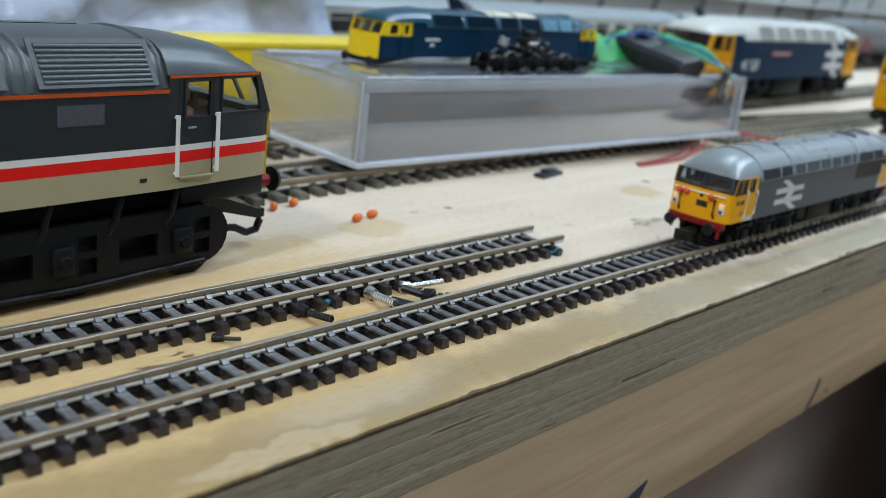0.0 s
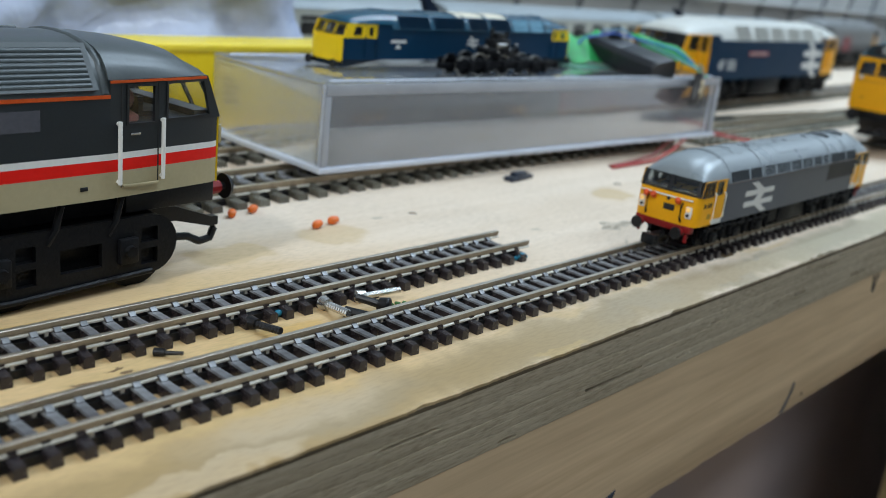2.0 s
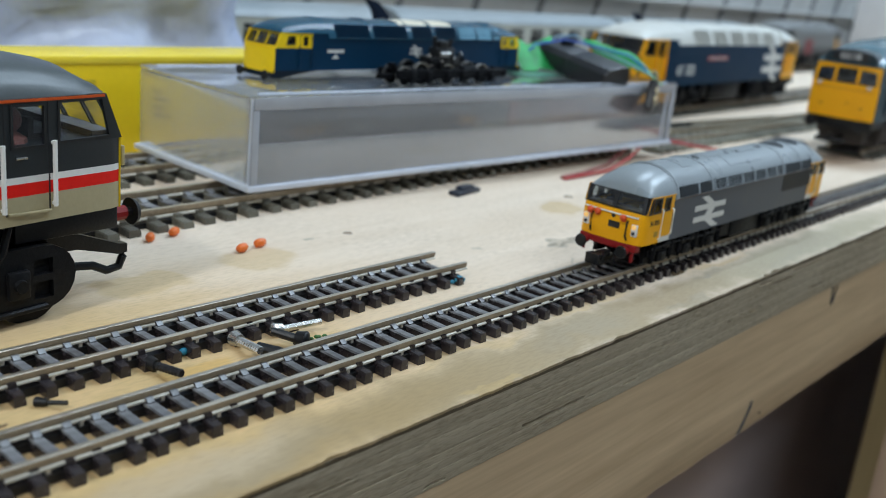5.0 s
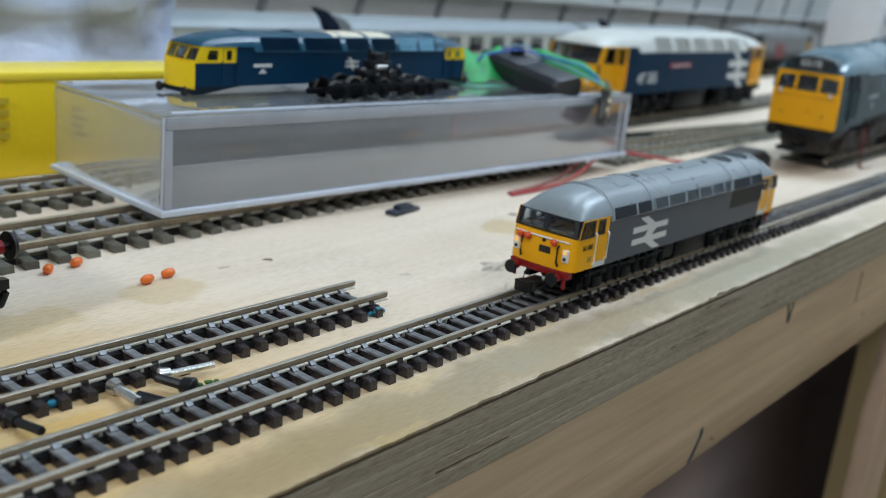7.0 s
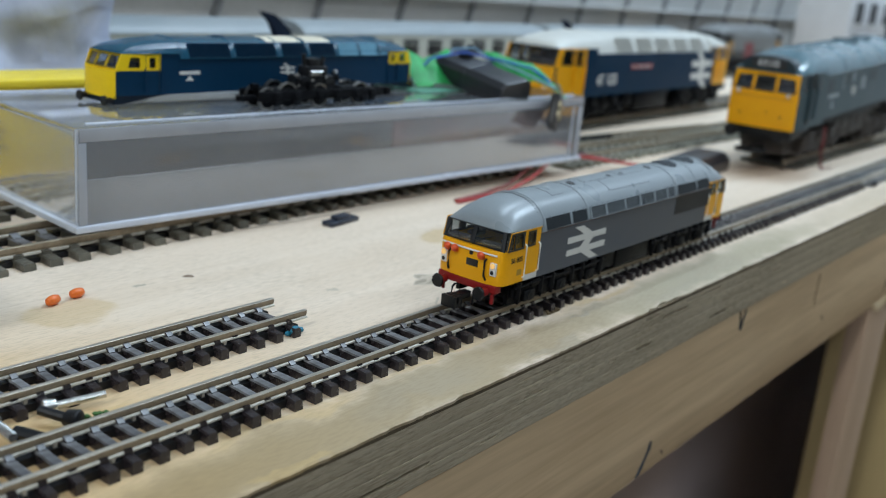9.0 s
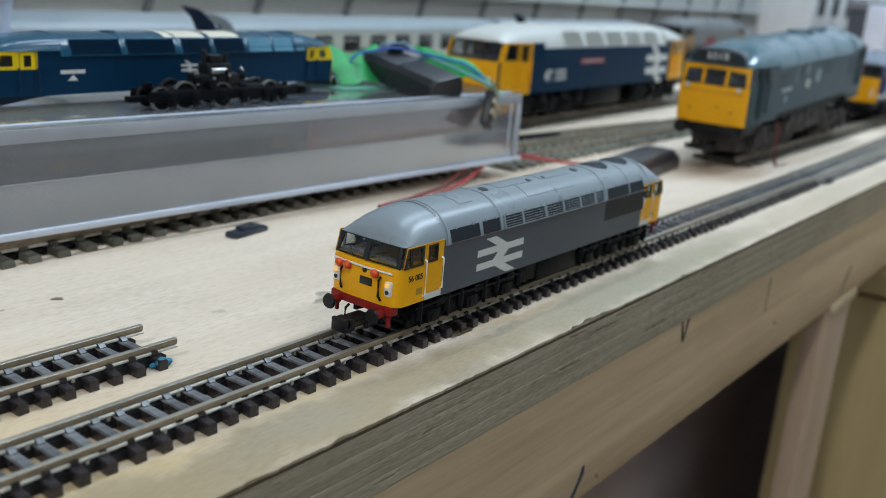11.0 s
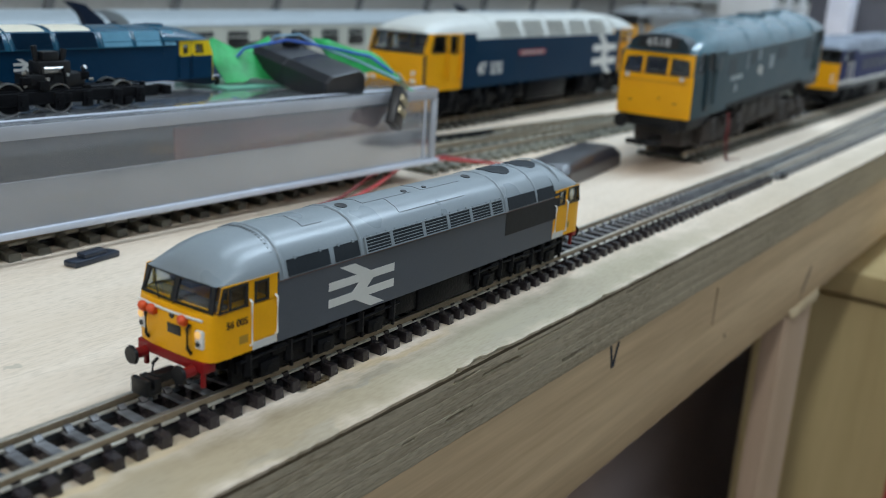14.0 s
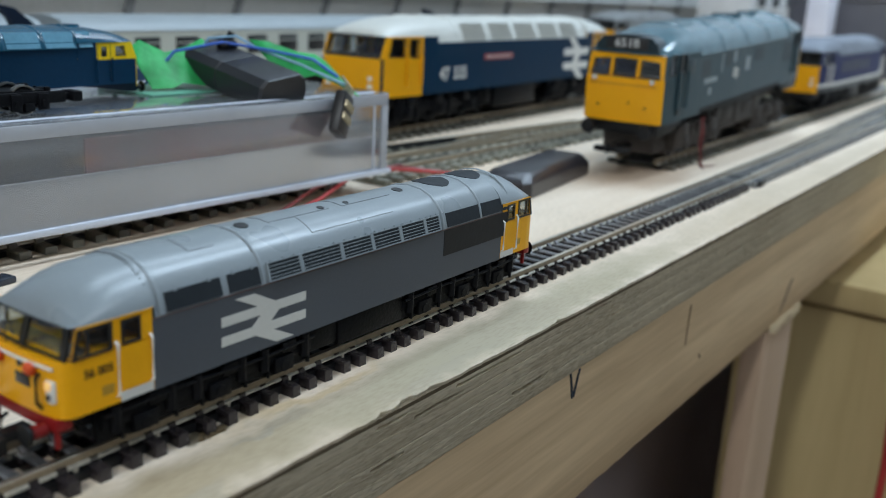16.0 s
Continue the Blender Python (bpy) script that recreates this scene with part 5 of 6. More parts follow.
for s in (-1, 1):
    for e, f in ((0, lambda v: v), (1, lambda v: 240 - v)):
        bm = B()
        sheet(bm, [(2.5, 14.4), (29.5, 14.4), (29.5, 31), (2.5, 31)], [], lambda u, v, q: Vector((f(u), s * (17.62 - 2.2 * max(0, min(1, (40 - u) / 39)) + q), v)) * K47, 0.12)
        part("yellow_cab_side", bm, M_YEL, bl, "yellow cab side", None)
        part("blue_cab_side", sheet(B(), [(29.6, 30.6), (40, 30.6), (40, 39.6), (29.6, 39.6)], [], lambda u, v, q: Vector((f(u), s * (17.62 - 2.2 * max(0, min(1, (40 - u) / 39)) + q), v)) * K47, 0.12), M_BLUE, bl, "", None)
    bm = B()
    arrows(bm, 33, 23, lambda u, v, q: Vector((187.5 + u * (1 if s < 0 else -1), s * (17.58 + q), 25.2 + v)) * K47, 0.12)
    part("arrow_emblem", bm, M_WHITE, bl, "large white two-way arrow emblem", None)
    part("nameplate", box(B(), 87, 117, *sorted((s * 18.6, s * 18.95)), 29.6, 32.6), surface("dull_nameplate_red", (0.34, 0.06, 0.07), 0.5), bl, "red nameplate with unreadable lettering")
    bm = B()
    for i in range(12):
        box(bm, 89 + i * 2.2, 90.3 + i * 2.2, *sorted((s * 18.9, s * 19.05)), 30.5, 31.7)
    part("nameplate_lettering", bm, M_LOGO, bl, "pale bars", None)
    flip = Euler((radians(90), 0, 0 if s < 0 else radians(180))).to_matrix().to_4x4()
    text("running_number", "47", 8.4, M_WHITE, bl, Matrix.Translation((49.5 * MM, s * 18.75 * MM, 24.0 * MM)) @ flip, 0.04, "white running number")
    text("running_number", "535", 8.4, M_WHITE, bl, Matrix.Translation((64.0 * MM, s * 18.75 * MM, 24.0 * MM)) @ flip, 0.04, "white running number")

# small dark blue body shell on the clear box
M_NAVYB = surface("dark_navy_valance", (0.004, 0.012, 0.024), 0.45, vary=0.1, spec=0.2)
NK = 0.53
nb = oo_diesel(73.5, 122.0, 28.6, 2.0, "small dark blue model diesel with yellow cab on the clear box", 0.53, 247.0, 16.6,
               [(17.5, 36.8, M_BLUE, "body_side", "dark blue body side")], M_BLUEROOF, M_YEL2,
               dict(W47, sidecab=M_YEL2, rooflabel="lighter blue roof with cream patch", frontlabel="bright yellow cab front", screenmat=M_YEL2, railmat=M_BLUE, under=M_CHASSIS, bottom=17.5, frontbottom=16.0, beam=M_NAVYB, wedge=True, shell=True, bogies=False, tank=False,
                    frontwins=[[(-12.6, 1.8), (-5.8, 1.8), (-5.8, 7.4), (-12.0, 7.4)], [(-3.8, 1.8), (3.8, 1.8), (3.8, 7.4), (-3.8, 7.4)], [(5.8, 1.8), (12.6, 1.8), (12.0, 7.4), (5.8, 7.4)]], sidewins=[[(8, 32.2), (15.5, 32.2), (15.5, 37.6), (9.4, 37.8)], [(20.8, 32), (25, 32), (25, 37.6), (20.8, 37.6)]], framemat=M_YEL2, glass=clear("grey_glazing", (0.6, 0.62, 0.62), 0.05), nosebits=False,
                    roofpanels=[(46, 76, M_BLUE, True), (80, 112, M_BLUE, True), (117, 138, M_BLUE, True), (141, 164, M_BLUE, True), (168, 186, M_BSHEEN, False), (189, 206, M_BSHEEN, False), (208, 216, M_BSHEEN, False)],
                    vents=((80, 0, 4, M_BLUE), (214, 0, 6, M_BLUEROOF)), ribs=(40.6, 78.5, 115, 139.5, 166, 188, 206)))
bm = B()
for u0, u1 in ((108, 137), (141, 164)):
    pr = W47["roof"][3:] + [(-a, b) for a, b in W47["roof"][3:-1][::-1]]
    loft(bm, [[Vector((u, a * 0.96, b + 0.35)) * 0.53 for a, b in pr] for u in (u0, u1)], cap=False)
part("cream_roof_patch", bm, M_CREAMP, nb, "unpainted cream roof panels", 50)
for s in (-1, 1):
    for f in (lambda v: v, lambda v: 247 - v):
        part("blue_cab_side", sheet(B(), [(28, 30.6), (40, 30.6), (40, 39.6), (28, 39.6)], [], lambda u, v, q: Vector((f(u), s * (16.62 - 2.2 * max(0, min(1, (40 - u) / 39)) + q), v)) * NK, 0.12), M_BLUE, nb, "", None)
    bm = B()
    sheet(bm, [(40, 28), (54, 28), (54, 30), (40, 30)], [], lambda u, v, q: Vector((u, s * (16.6 + q), v)) * 0.53, 0.15)
    sheet(bm, [(44, 24.5), (50, 24.5), (47, 27.5)], [], lambda u, v, q: Vector((u, s * (16.6 + q), v)) * 0.53, 0.15)
    part("crest", bm, M_LOGO, nb, "pale bars and shield", None)
    bm = B()
    arrows(bm, 12, 8, lambda u, v, q: Vector((122 + u * (1 if s < 0 else -1), s * (16.6 + q), 29 + v)) * 0.53, 0.2)
    part("arrow_emblem", bm, M_LOGO, nb, "small pale two-way arrow emblem", None)

K25 = 1.06
M_SIDEG = surface("dark_grey_blue_grille", (0.016, 0.036, 0.046), 0.5)
# grey-blue with a flat yellow front and a headcode box
W25 = dict(bottom=15.5, waist=31.8, cant=38.6, cabtop=40.4, cab=32.0, rake=1.6, taper=1.0, roof=[(-17.4, 38.6), (-16.9, 41.0), (-15.4, 44.0), (-12.6, 46.8), (-8.6, 48.9), (-4.4, 49.9), (0, 50.2)],
           frontbottom=15.4, sidewins=[[(4.0, 33.6), (9.6, 33.6), (9.6, 40.4), (5.0, 40.4)], [(14.2, 33.6), (18.6, 33.6), (18.6, 40.4), (14.2, 40.4)]],
           frontwins=[[(-13.6, 0.6), (-6.4, 0.6), (-6.4, 6.5), (-12.8, 5.9)], [(-4.2, 0.6), (4.2, 0.6), (4.2, 6.7), (-4.2, 6.7)], [(6.4, 0.6), (13.6, 0.6), (12.8, 5.9), (6.4, 6.5)]],
           rails=(12.4, 20.4), railz=(20.0, 34.0), door=(12.8, 20.0), pivot=46.0, axles=(-17, 17), wheel=7.4, ribs=(32.4, 60, 92, 124, 157.6), framemat=M_RUBBER, nosebits=False, tankx=(66, 126))
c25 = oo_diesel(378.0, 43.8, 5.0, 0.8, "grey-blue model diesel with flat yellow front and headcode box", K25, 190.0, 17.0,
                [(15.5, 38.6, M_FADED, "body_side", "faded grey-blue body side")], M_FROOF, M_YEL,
                dict(W25, sidecab=M_FADED, rooflabel="glossy grey-blue roof, light from above in its colour", frontlabel="flat yellow cab front", screenmat=M_YEL, railmat=M_FADED, under=M_BROWNU,
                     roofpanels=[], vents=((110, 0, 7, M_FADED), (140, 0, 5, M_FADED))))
bm = B()
loft(bm, [[(u * K25, a * K25, b * K25) for a, b in ((-12.5, 41.3), (-12.0, 44.2), (-9.6, 46.4), (-4, 47.3), (0, 47.5), (4, 47.3), (9.6, 46.4), (12.0, 44.2), (12.5, 41.3))] for u in (0.6, 9.0)])
part("headcode_box", bm, surface("dark_blue_headcode", (0.010, 0.026, 0.036), 0.35), c25, "rounded headcode box", 40)
bm = B()
box(bm, 0.1, 1.0, -8.8, 8.8, 44.5, 49.6, 0.3)
part("headcode_panel", bm, M_RUBBER, c25, "black headcode panel")
text("headcode", "6518", 4.7, surface("dim_white_figures", (0.46, 0.47, 0.47), 0.5), c25, Matrix.Translation((0.02 * MM, 0, 47.0 * MM)) @ Euler((radians(90), 0, radians(-90))).to_matrix().to_4x4(), 0.03, "white headcode figures", 1.1)
for yy, zz, rr in ((-12.2, 33.0, 1.0), (12.2, 33.0, 1.0), (-10, 22.5, 0.4), (10, 22.5, 0.4), (-3, 24.0, 0.35)):
    part("front_light" if rr > 0.9 else "front_stud", rod(B(), (-0.7, yy, zz), (-1.5, yy, zz), rr), M_LOGO if rr > 0.9 else M_BROWNU, c25, "small pale front light" if rr > 0.9 else "small dark stud")
for s in (-1, 1):
    part("door_recess", box(B(), 13.4, 15.6, *sorted((s * 17.7, s * 18.1)), 19, 42.5), M_RUBBER, c25, "dark door slot")
    part("side_window", box(B(), 20.5, 30, *sorted((s * 17.8, s * 18.12)), 34.6, 40.4, 0.2), M_SIDEG, c25, "dull side window")
    bm = B()
    arrows(bm, 8, 5.6, lambda u, v, q: Vector((84 + u * (1 if s < 0 else -1), s * (17.98 + q), 30 + v)), 0.15)
    part("arrow_emblem", bm, M_LOGO, c25, "small pale two-way arrow emblem", None)
    # shadow along the body's lower edge, laid on as a black strip
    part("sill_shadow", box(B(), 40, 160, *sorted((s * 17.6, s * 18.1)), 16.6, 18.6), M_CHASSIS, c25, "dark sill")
    for u, w, z0, z1 in ((66, 8, 6, 15), (76, 14, 8.5, 14), (93, 9, 5.5, 15.5), (104, 16, 9, 13.5), (122, 8, 6, 14.5)):
        part("tank_box", box(B(), u, u + w, *sorted((s * 15.6, s * 16.8)), z0, z1, 0.5), M_BROWNU, c25, "weathered underfloor box")
part("front_seam", box(B(), -1.1, -0.7, -14.2, 14.2, 30.8, 31.3), surface("yellow_shadow_seam", (0.55, 0.25, 0.01), 0.5), c25, "seam across the yellow front")
for s in (-1, 1):
    bm = B()
    for u0, u1, v0, v1 in ((40, 55, 27, 29), (46, 49, 22, 25), (92, 98, 28, 34), (75, 78, 33, 38), (60, 61, 30, 38)):
        sheet(bm, [(u0, v0), (u1, v0), (u1, v1), (u0, v1)], [], lambda u, v, q: Vector((u, s * (16.98 + q), v)) * K25, 0.1)
    part("faded_markings", bm, surface("faded_marking", (0.30, 0.35, 0.37), 0.5), c25, "faded pale markings", None)
    for u0, u1, v0, v1 in ((36, 46, 30, 36.5), (64, 72, 32, 37.5), (150, 168, 27, 36.5), (104, 118, 31, 37)):
        part("side_grille", sheet(B(), [(u0, v0), (u1, v0), (u1, v1), (u0, v1)], [], lambda u, v, q: Vector((u, s * (16.98 + q), v)) * K25, 0.12), M_SIDEG, c25, "dark body-side grille", None)
bm = B()
tube(bm, [(44, -18.2, 16.5), (44.4, -18.8, 11), (43.8, -18.6, 5), (45, -20, -4.6), (52, -24, -5.2)], 0.45)
tube(bm, [(45.4, -18.2, 16.5), (45.8, -18.9, 11), (46.4, -18.8, 6), (46, -19, -4.6), (40, -23, -5.2)], 0.45)
part("loose_wire", bm, surface("dull_red_wire", (0.16, 0.03, 0.03), 0.5), c25, "dull red loose wires")

# its body is clipped down at the nose and rides high at the tail
HINGE = Matrix.Translation((0, 0, 16.4 * MM))
ride = HINGE @ Euler((0, radians(-2.6), 0)).to_matrix().to_4x4() @ HINGE.inverted()
for ob in c25.children:
    if not ob.name.startswith(("bogie", "coupling", "pilot", "loose_wire")):
        ob.matrix_basis = ride @ ob.matrix_basis

# lilac and white one behind it
M_LILAC = surface("lilac_blue", (0.030, 0.038, 0.115), 0.6, vary=0.3, broad=40, spec=0.15)
M_PALE = surface("pale_lilac_roof", (0.17, 0.19, 0.23), 0.5, vary=0.2, spec=0.3)
nw = oo_diesel(640.0, 47.0, 5.0, 1.0, "lilac blue model diesel with a white stripe", 0.95, 230.0, 17.2,
               [(13.5, 17.0, M_ICDARK, "sill", "dark sill"), (17.0, 19.0, M_WHITE, "white_stripe", "white stripe"), (19.0, 36.8, M_LILAC, "body_side", "lilac blue body side")], M_PALE, M_YEL,
               dict(W47, sidecab=M_LILAC, rooflabel="pale grey roof", frontlabel="yellow cab front", screenmat=M_ICDARK, railmat=M_WHITE, under=M_CHASSIS, bottom=13.5, frontbottom=13.4, roofpanels=[(60, 80, M_PALE, False), (90, 120, M_PALE, False)]))
for s in (-1, 1):
    for u in (58, 74, 90, 106, 122, 138):
        part("window", box(B(), u * 0.95, (u + 7) * 0.95, *sorted((s * 16.2, s * 16.5)), 25 * 0.95, 32 * 0.95, 0.2), M_RUBBER, nw, "dark body-side window")

# ---- coaches ----
M_CGREY = surface("coach_pale_grey", (0.50, 0.52, 0.47), 0.45, vary=0.05)
M_CROOF = surface("coach_roof_grey", (0.30, 0.34, 0.36), 0.4, vary=0.08)
M_CBLUE = surface("coach_blue", (0.012, 0.045, 0.10), 0.45, vary=0.08)
M_NAVY = surface("navy_plastic", (0.006, 0.014, 0.034), 0.6, vary=0.1, spec=0.15)


def coach(x, y, z, rz, L=262.0):
    t = thing("model_passenger_coach", x, y, z, rz, "blue and pale grey model passenger coach with grey roof", "model coach", "passenger coaches")
    prof = [(-17.9, 37.4), (-17.2, 38.9), (-15, 40.8), (-11.5, 42.6), (-6, 43.8), (0, 44.2)]
    prof += [(-a, b) for a, b in prof[-2::-1]]
    bm = B()
    loft(bm, [[(u, a, b) for a, b in prof] for u in (0, L)])
    part("roof", bm, M_CROOF, t, "smooth grey roof", 50)
    part("lower_side", box(B(), 0, L, -17.6, 17.6, 11.5, 21.0, 0.3), M_CBLUE, t, "dark blue lower body")
    part("upper_side", box(B(), 0.2, L - 0.2, -17.5, 17.5, 21.0, 37.3), M_CGREY, t, "pale grey window band")
    part("underframe", box(B(), 8, L - 8, -13, 13, 6.5, 11.6, 0.5), M_CHASSIS, t, "black underframe")
    for u in (0, L):
        a, b = (u - 4.5, u + 0.2) if u == 0 else (u - 0.2, u + 4.5)
        bm = B()
        box(bm, a, b, -8.5, 8.5, 12, 39, 0.6)
        part("gangway", bm, M_NAVY, t, "dark corridor connection")
    us = [10, 19] + [36 + 25.0 * i for i in range(8)] + [238, 247]
    for s in (-1, 1):
        for u in us:
            w = 4.6 if u in (10, 19, 238, 247) else 15.0
            win = part("window", box(B(), u, u + w, *sorted((s * 17.4, s * 17.65)), 25.4, 34.6, 0.3), M_RUBBER, t, "dark carriage window")
            bm = B()
            box(bm, u - 0.2, u + w + 0.2, *sorted((s * 17.5, s * 17.85)), 31.6, 32.1)
            part("vent_bar", bm, M_CGREY, win, "")
    for c in (42, L - 42):
        running_gear(t, c, (-17, 17), 34, 6.6, 15.0, M_CHASSIS, 1.0)
    return t


ca = coach(270.0, 270.0, 5.0, 4.0)
copy_thing(ca, at_mm(-2.0, 251.0, 5.0, 4.0))
copy_thing(ca, at_mm(542.0, 289.0, 5.0, 4.0))
for fx, fy in ((248, 238), (566, 268)):
    bm = B()
    prof = [(-7, 28), (8, 28), (5, 38), (-1, 47), (-9, 53), (-17, 54.5), (-11, 49), (-7, 41)]
    sheet(bm, prof, [], lambda u, v, w: Vector((u, w, v)), 4.0)
    box(bm, -7, 7, -1, 5, 0, 28.2, 0.6)
    solid("dark_plastic_fin", bm, M_NAVY, at_mm(fx, fy, 0), "dark navy plastic fin standing upright beside the coaches", "plastic fin", "plastic fins")

# ---- back of the layout ----
M_RETAIN = surface("grey_retaining_wall", (0.43, 0.43, 0.42), 0.8, grain=250, broad=18, vary=0.16, bump=0.4, stretch=(1, 1, 3))
# buttress grey is darkened to hold the shadow beside each one
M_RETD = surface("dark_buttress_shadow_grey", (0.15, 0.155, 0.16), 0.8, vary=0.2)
rw = thing("backscene_wall", 0, 0, 0, label="long grey card retaining wall backscene with slim buttresses", category="backscene", kind="structure")
bm = B()
box(bm, 150, 2190, 372, 378, 0, 170)
part("wall_panel", bm, M_RETAIN, rw, "", None)
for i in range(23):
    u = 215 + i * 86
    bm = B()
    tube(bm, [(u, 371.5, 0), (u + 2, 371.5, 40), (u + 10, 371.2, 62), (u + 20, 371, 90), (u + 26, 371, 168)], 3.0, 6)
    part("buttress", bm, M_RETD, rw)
bm = B()
box(bm, 150, 2190, 364, 372, 60, 64, 1.0)
part("ledge", bm, M_RETAIN, rw)

M_FILM = surface("crumpled_clear_film", (0.60, 0.65, 0.82), 0.16, grain=45, broad=14, vary=0.3, bump=0.5, other=(0.31, 0.36, 0.50), depth=0.004)
bm = B()
rows = []
for i in range(26):
    v = i / 25
    row = []
    for j in range(40):
        u = j / 39
        p = Vector((u * 9, v * 6, 2.0))
        d = 12 * noise.noise(p) + 8 * noise.noise(p * 2.7) + 4 * noise.noise(p * 6)
        row.append((-260 + u * 405, 214 + d + v * 40, v * 150 + 0.4 * d))
    rows.append(row)
loft(bm, rows, cap=False)
film = solid("plastic_bag", bm, M_FILM, None, "crumpled pale lilac plastic bag standing behind the yellow box", "plastic bag", smooth=180)
md = film.modifiers.new("thick", "SOLIDIFY")
md.thickness = 0.0006

M_BOXY = surface("yellow_card", (0.88, 0.62, 0.01), 0.4, grain=800, vary=0.04, bump=0.03)
yb = thing("yellow_carton", 0, 0, 0, label="long bright yellow card box lying behind the clear box", category="carton")
part("carton_body", box(B(), -170, 150, 172, 196, 1.0, 34.0, 0.8), M_BOXY, yb)
part("carton_lid_edge", box(B(), -170.4, 150.4, 171.5, 196.5, 31.8, 34.6, 0.6), surface("yellow_card_lid", (0.95, 0.72, 0.05), 0.35, vary=0.03), yb, "paler yellow lid rim")
part("carton_foot", box(B(), -169, 149, 172.6, 195, 0.0, 1.6, 0.2), M_RUBBER, yb, "dark bottom edge")
bm = B()
for i in range(4):
    box(bm, 38 + (i % 2) * 3, 46, 171.2, 171.6, 14 + i * 3.6, 16 + i * 3.6)
part("faint_print", bm, surface("dull_yellow_print", (0.55, 0.40, 0.02), 0.5), yb, "faint unreadable printed bars", None)

# ---- the clear box and what lies on it ----


def plastic(name, tint, haze, rough, gloss=0.05):
    """Clear moulded plastic: mostly see-through, a little milky, with a sharp reflection."""
    m = bpy.data.materials.new(name)
    m.use_nodes = True
    nt = m.node_tree
    nt.nodes.remove(nt.nodes["Principled BSDF"])
    thin, milk, shine = nt.nodes.new("ShaderNodeBsdfTransparent"), nt.nodes.new("ShaderNodeBsdfDiffuse"), nt.nodes.new("ShaderNodeBsdfGlossy")
    thin.inputs["Color"].default_value = (0.93, 0.94, 0.96, 1)
    milk.inputs["Color"].default_value = (*tint, 1)
    shine.inputs["Roughness"].default_value = rough
    no = nt.nodes.new("ShaderNodeTexNoise")
    no.inputs["Scale"].default_value, no.inputs["Detail"].default_value = 35.0, 4.0
    amount = nt.nodes.new("ShaderNodeMapRange")
    amount.inputs["To Min"].default_value, amount.inputs["To Max"].default_value = haze * 0.7, haze * 1.3
    link(nt, no.outputs["Fac"], amount.inputs["Value"])
    edge_on, fr = nt.nodes.new("ShaderNodeLayerWeight"), nt.nodes.new("ShaderNodeMath")
    edge_on.inputs["Blend"].default_value = 0.5
    power = nt.nodes.new("ShaderNodeMath")
    power.operation, fr.operation = "POWER", "MULTIPLY_ADD"
    link(nt, edge_on.outputs["Facing"], power.inputs[0])
    power.inputs[1].default_value = 1.7
    link(nt, power.outputs[0], fr.inputs[0])
    fr.inputs[1].default_value, fr.inputs[2].default_value = 1 - gloss, gloss
    m1, m2 = nt.nodes.new("ShaderNodeMixShader"), nt.nodes.new("ShaderNodeMixShader")
    link(nt, amount.outputs["Result"], m1.inputs[0])
    link(nt, thin.outputs[0], m1.inputs[1])
    link(nt, milk.outputs[0], m1.inputs[2])
    link(nt, fr.outputs[0], m2.inputs[0])
    link(nt, m1.outputs[0], m2.inputs[1])
    link(nt, shine.outputs[0], m2.inputs[2])
    link(nt, m2.outputs[0], nt.nodes["Material Output"].inputs["Surface"])
    return m


M_CLEAR = plastic("clear_plastic", (0.40, 0.405, 0.42), 0.18, 0.14, 0.06)
M_MILKY = plastic("milky_clear_plastic", (0.60, 0.63, 0.68), 0.21, 0.12, 0.09)
M_ENDP = plastic("hazy_end_plastic", (0.75, 0.75, 0.71), 0.28, 0.10, 0.05)
cb = thing("clear_plastic_box", 49.5, 92.5, 6.9, -2.2, "upturned clear plastic storage box lying across the tracks", "plastic box")
L, W, Hh, T = 229.0, 62.0, 27.5, 1.5
for nm, d in (("top_panel", (0, L, 0, W, Hh - T, Hh)), ("front_panel", (0, L, 0, T, 0, Hh - T)), ("back_panel", (0, L, W - T, W, 0, Hh - T)),
              ("end_panel", (0, T, T, W - T, 0, Hh - T)), ("end_panel", (L - T, L, T, W - T, 0, Hh - T))):
    ob = part(nm, box(B(), *d, r=0.5), {"end_panel": M_ENDP, "top_panel": M_MILKY}.get(nm, M_CLEAR), cb, "clear plastic panel")
    ob.visible_shadow = False
M_RIM = surface("frosted_rim", (0.56, 0.60, 0.68), 0.25, vary=0.05)
for nm, d in (("rim_strip", (-1.2, L + 1.2, -1.2, 0.4, 0, 1.8)), ("rim_strip", (-1.2, L + 1.2, W - 0.4, W + 1.2, 0, 1.8)), ("rim_strip", (-1.2, 0.4, 0, W, 0, 1.8)), ("rim_strip", (L - 0.4, L + 1.2, 0, W, 0, 1.8))):
    part(nm, box(B(), *d, r=0.4), M_RIM, cb, "frosted rim")
bm = B()
for u0, u1, yy in ((4, L - 4, 3.2), (4, L - 4, W - 3.2)):
    tube(bm, [(u0, yy, Hh - 0.1), (u1, yy, Hh - 0.1)], 0.45)
tube(bm, [(0.3, 1, 1), (0.3, 0.6, Hh - 0.8)], 0.5)
tube(bm, [(L - 0.3, 1, 1), (L - 0.3, 0.6, Hh - 0.8)], 0.5)
tube(bm, [(L - 7, 0.1, 2), (L - 7, 0.1, Hh - 3)], 0.35)
part("moulded_edge", bm, M_RIM, cb, "frosted moulded edges")
# highlights along the plastic's top and corner edges, laid on as pale strips
M_BAND = surface("edge_highlight", (0.38, 0.40, 0.44), 0.2, grain=60, broad=18, vary=0.15)
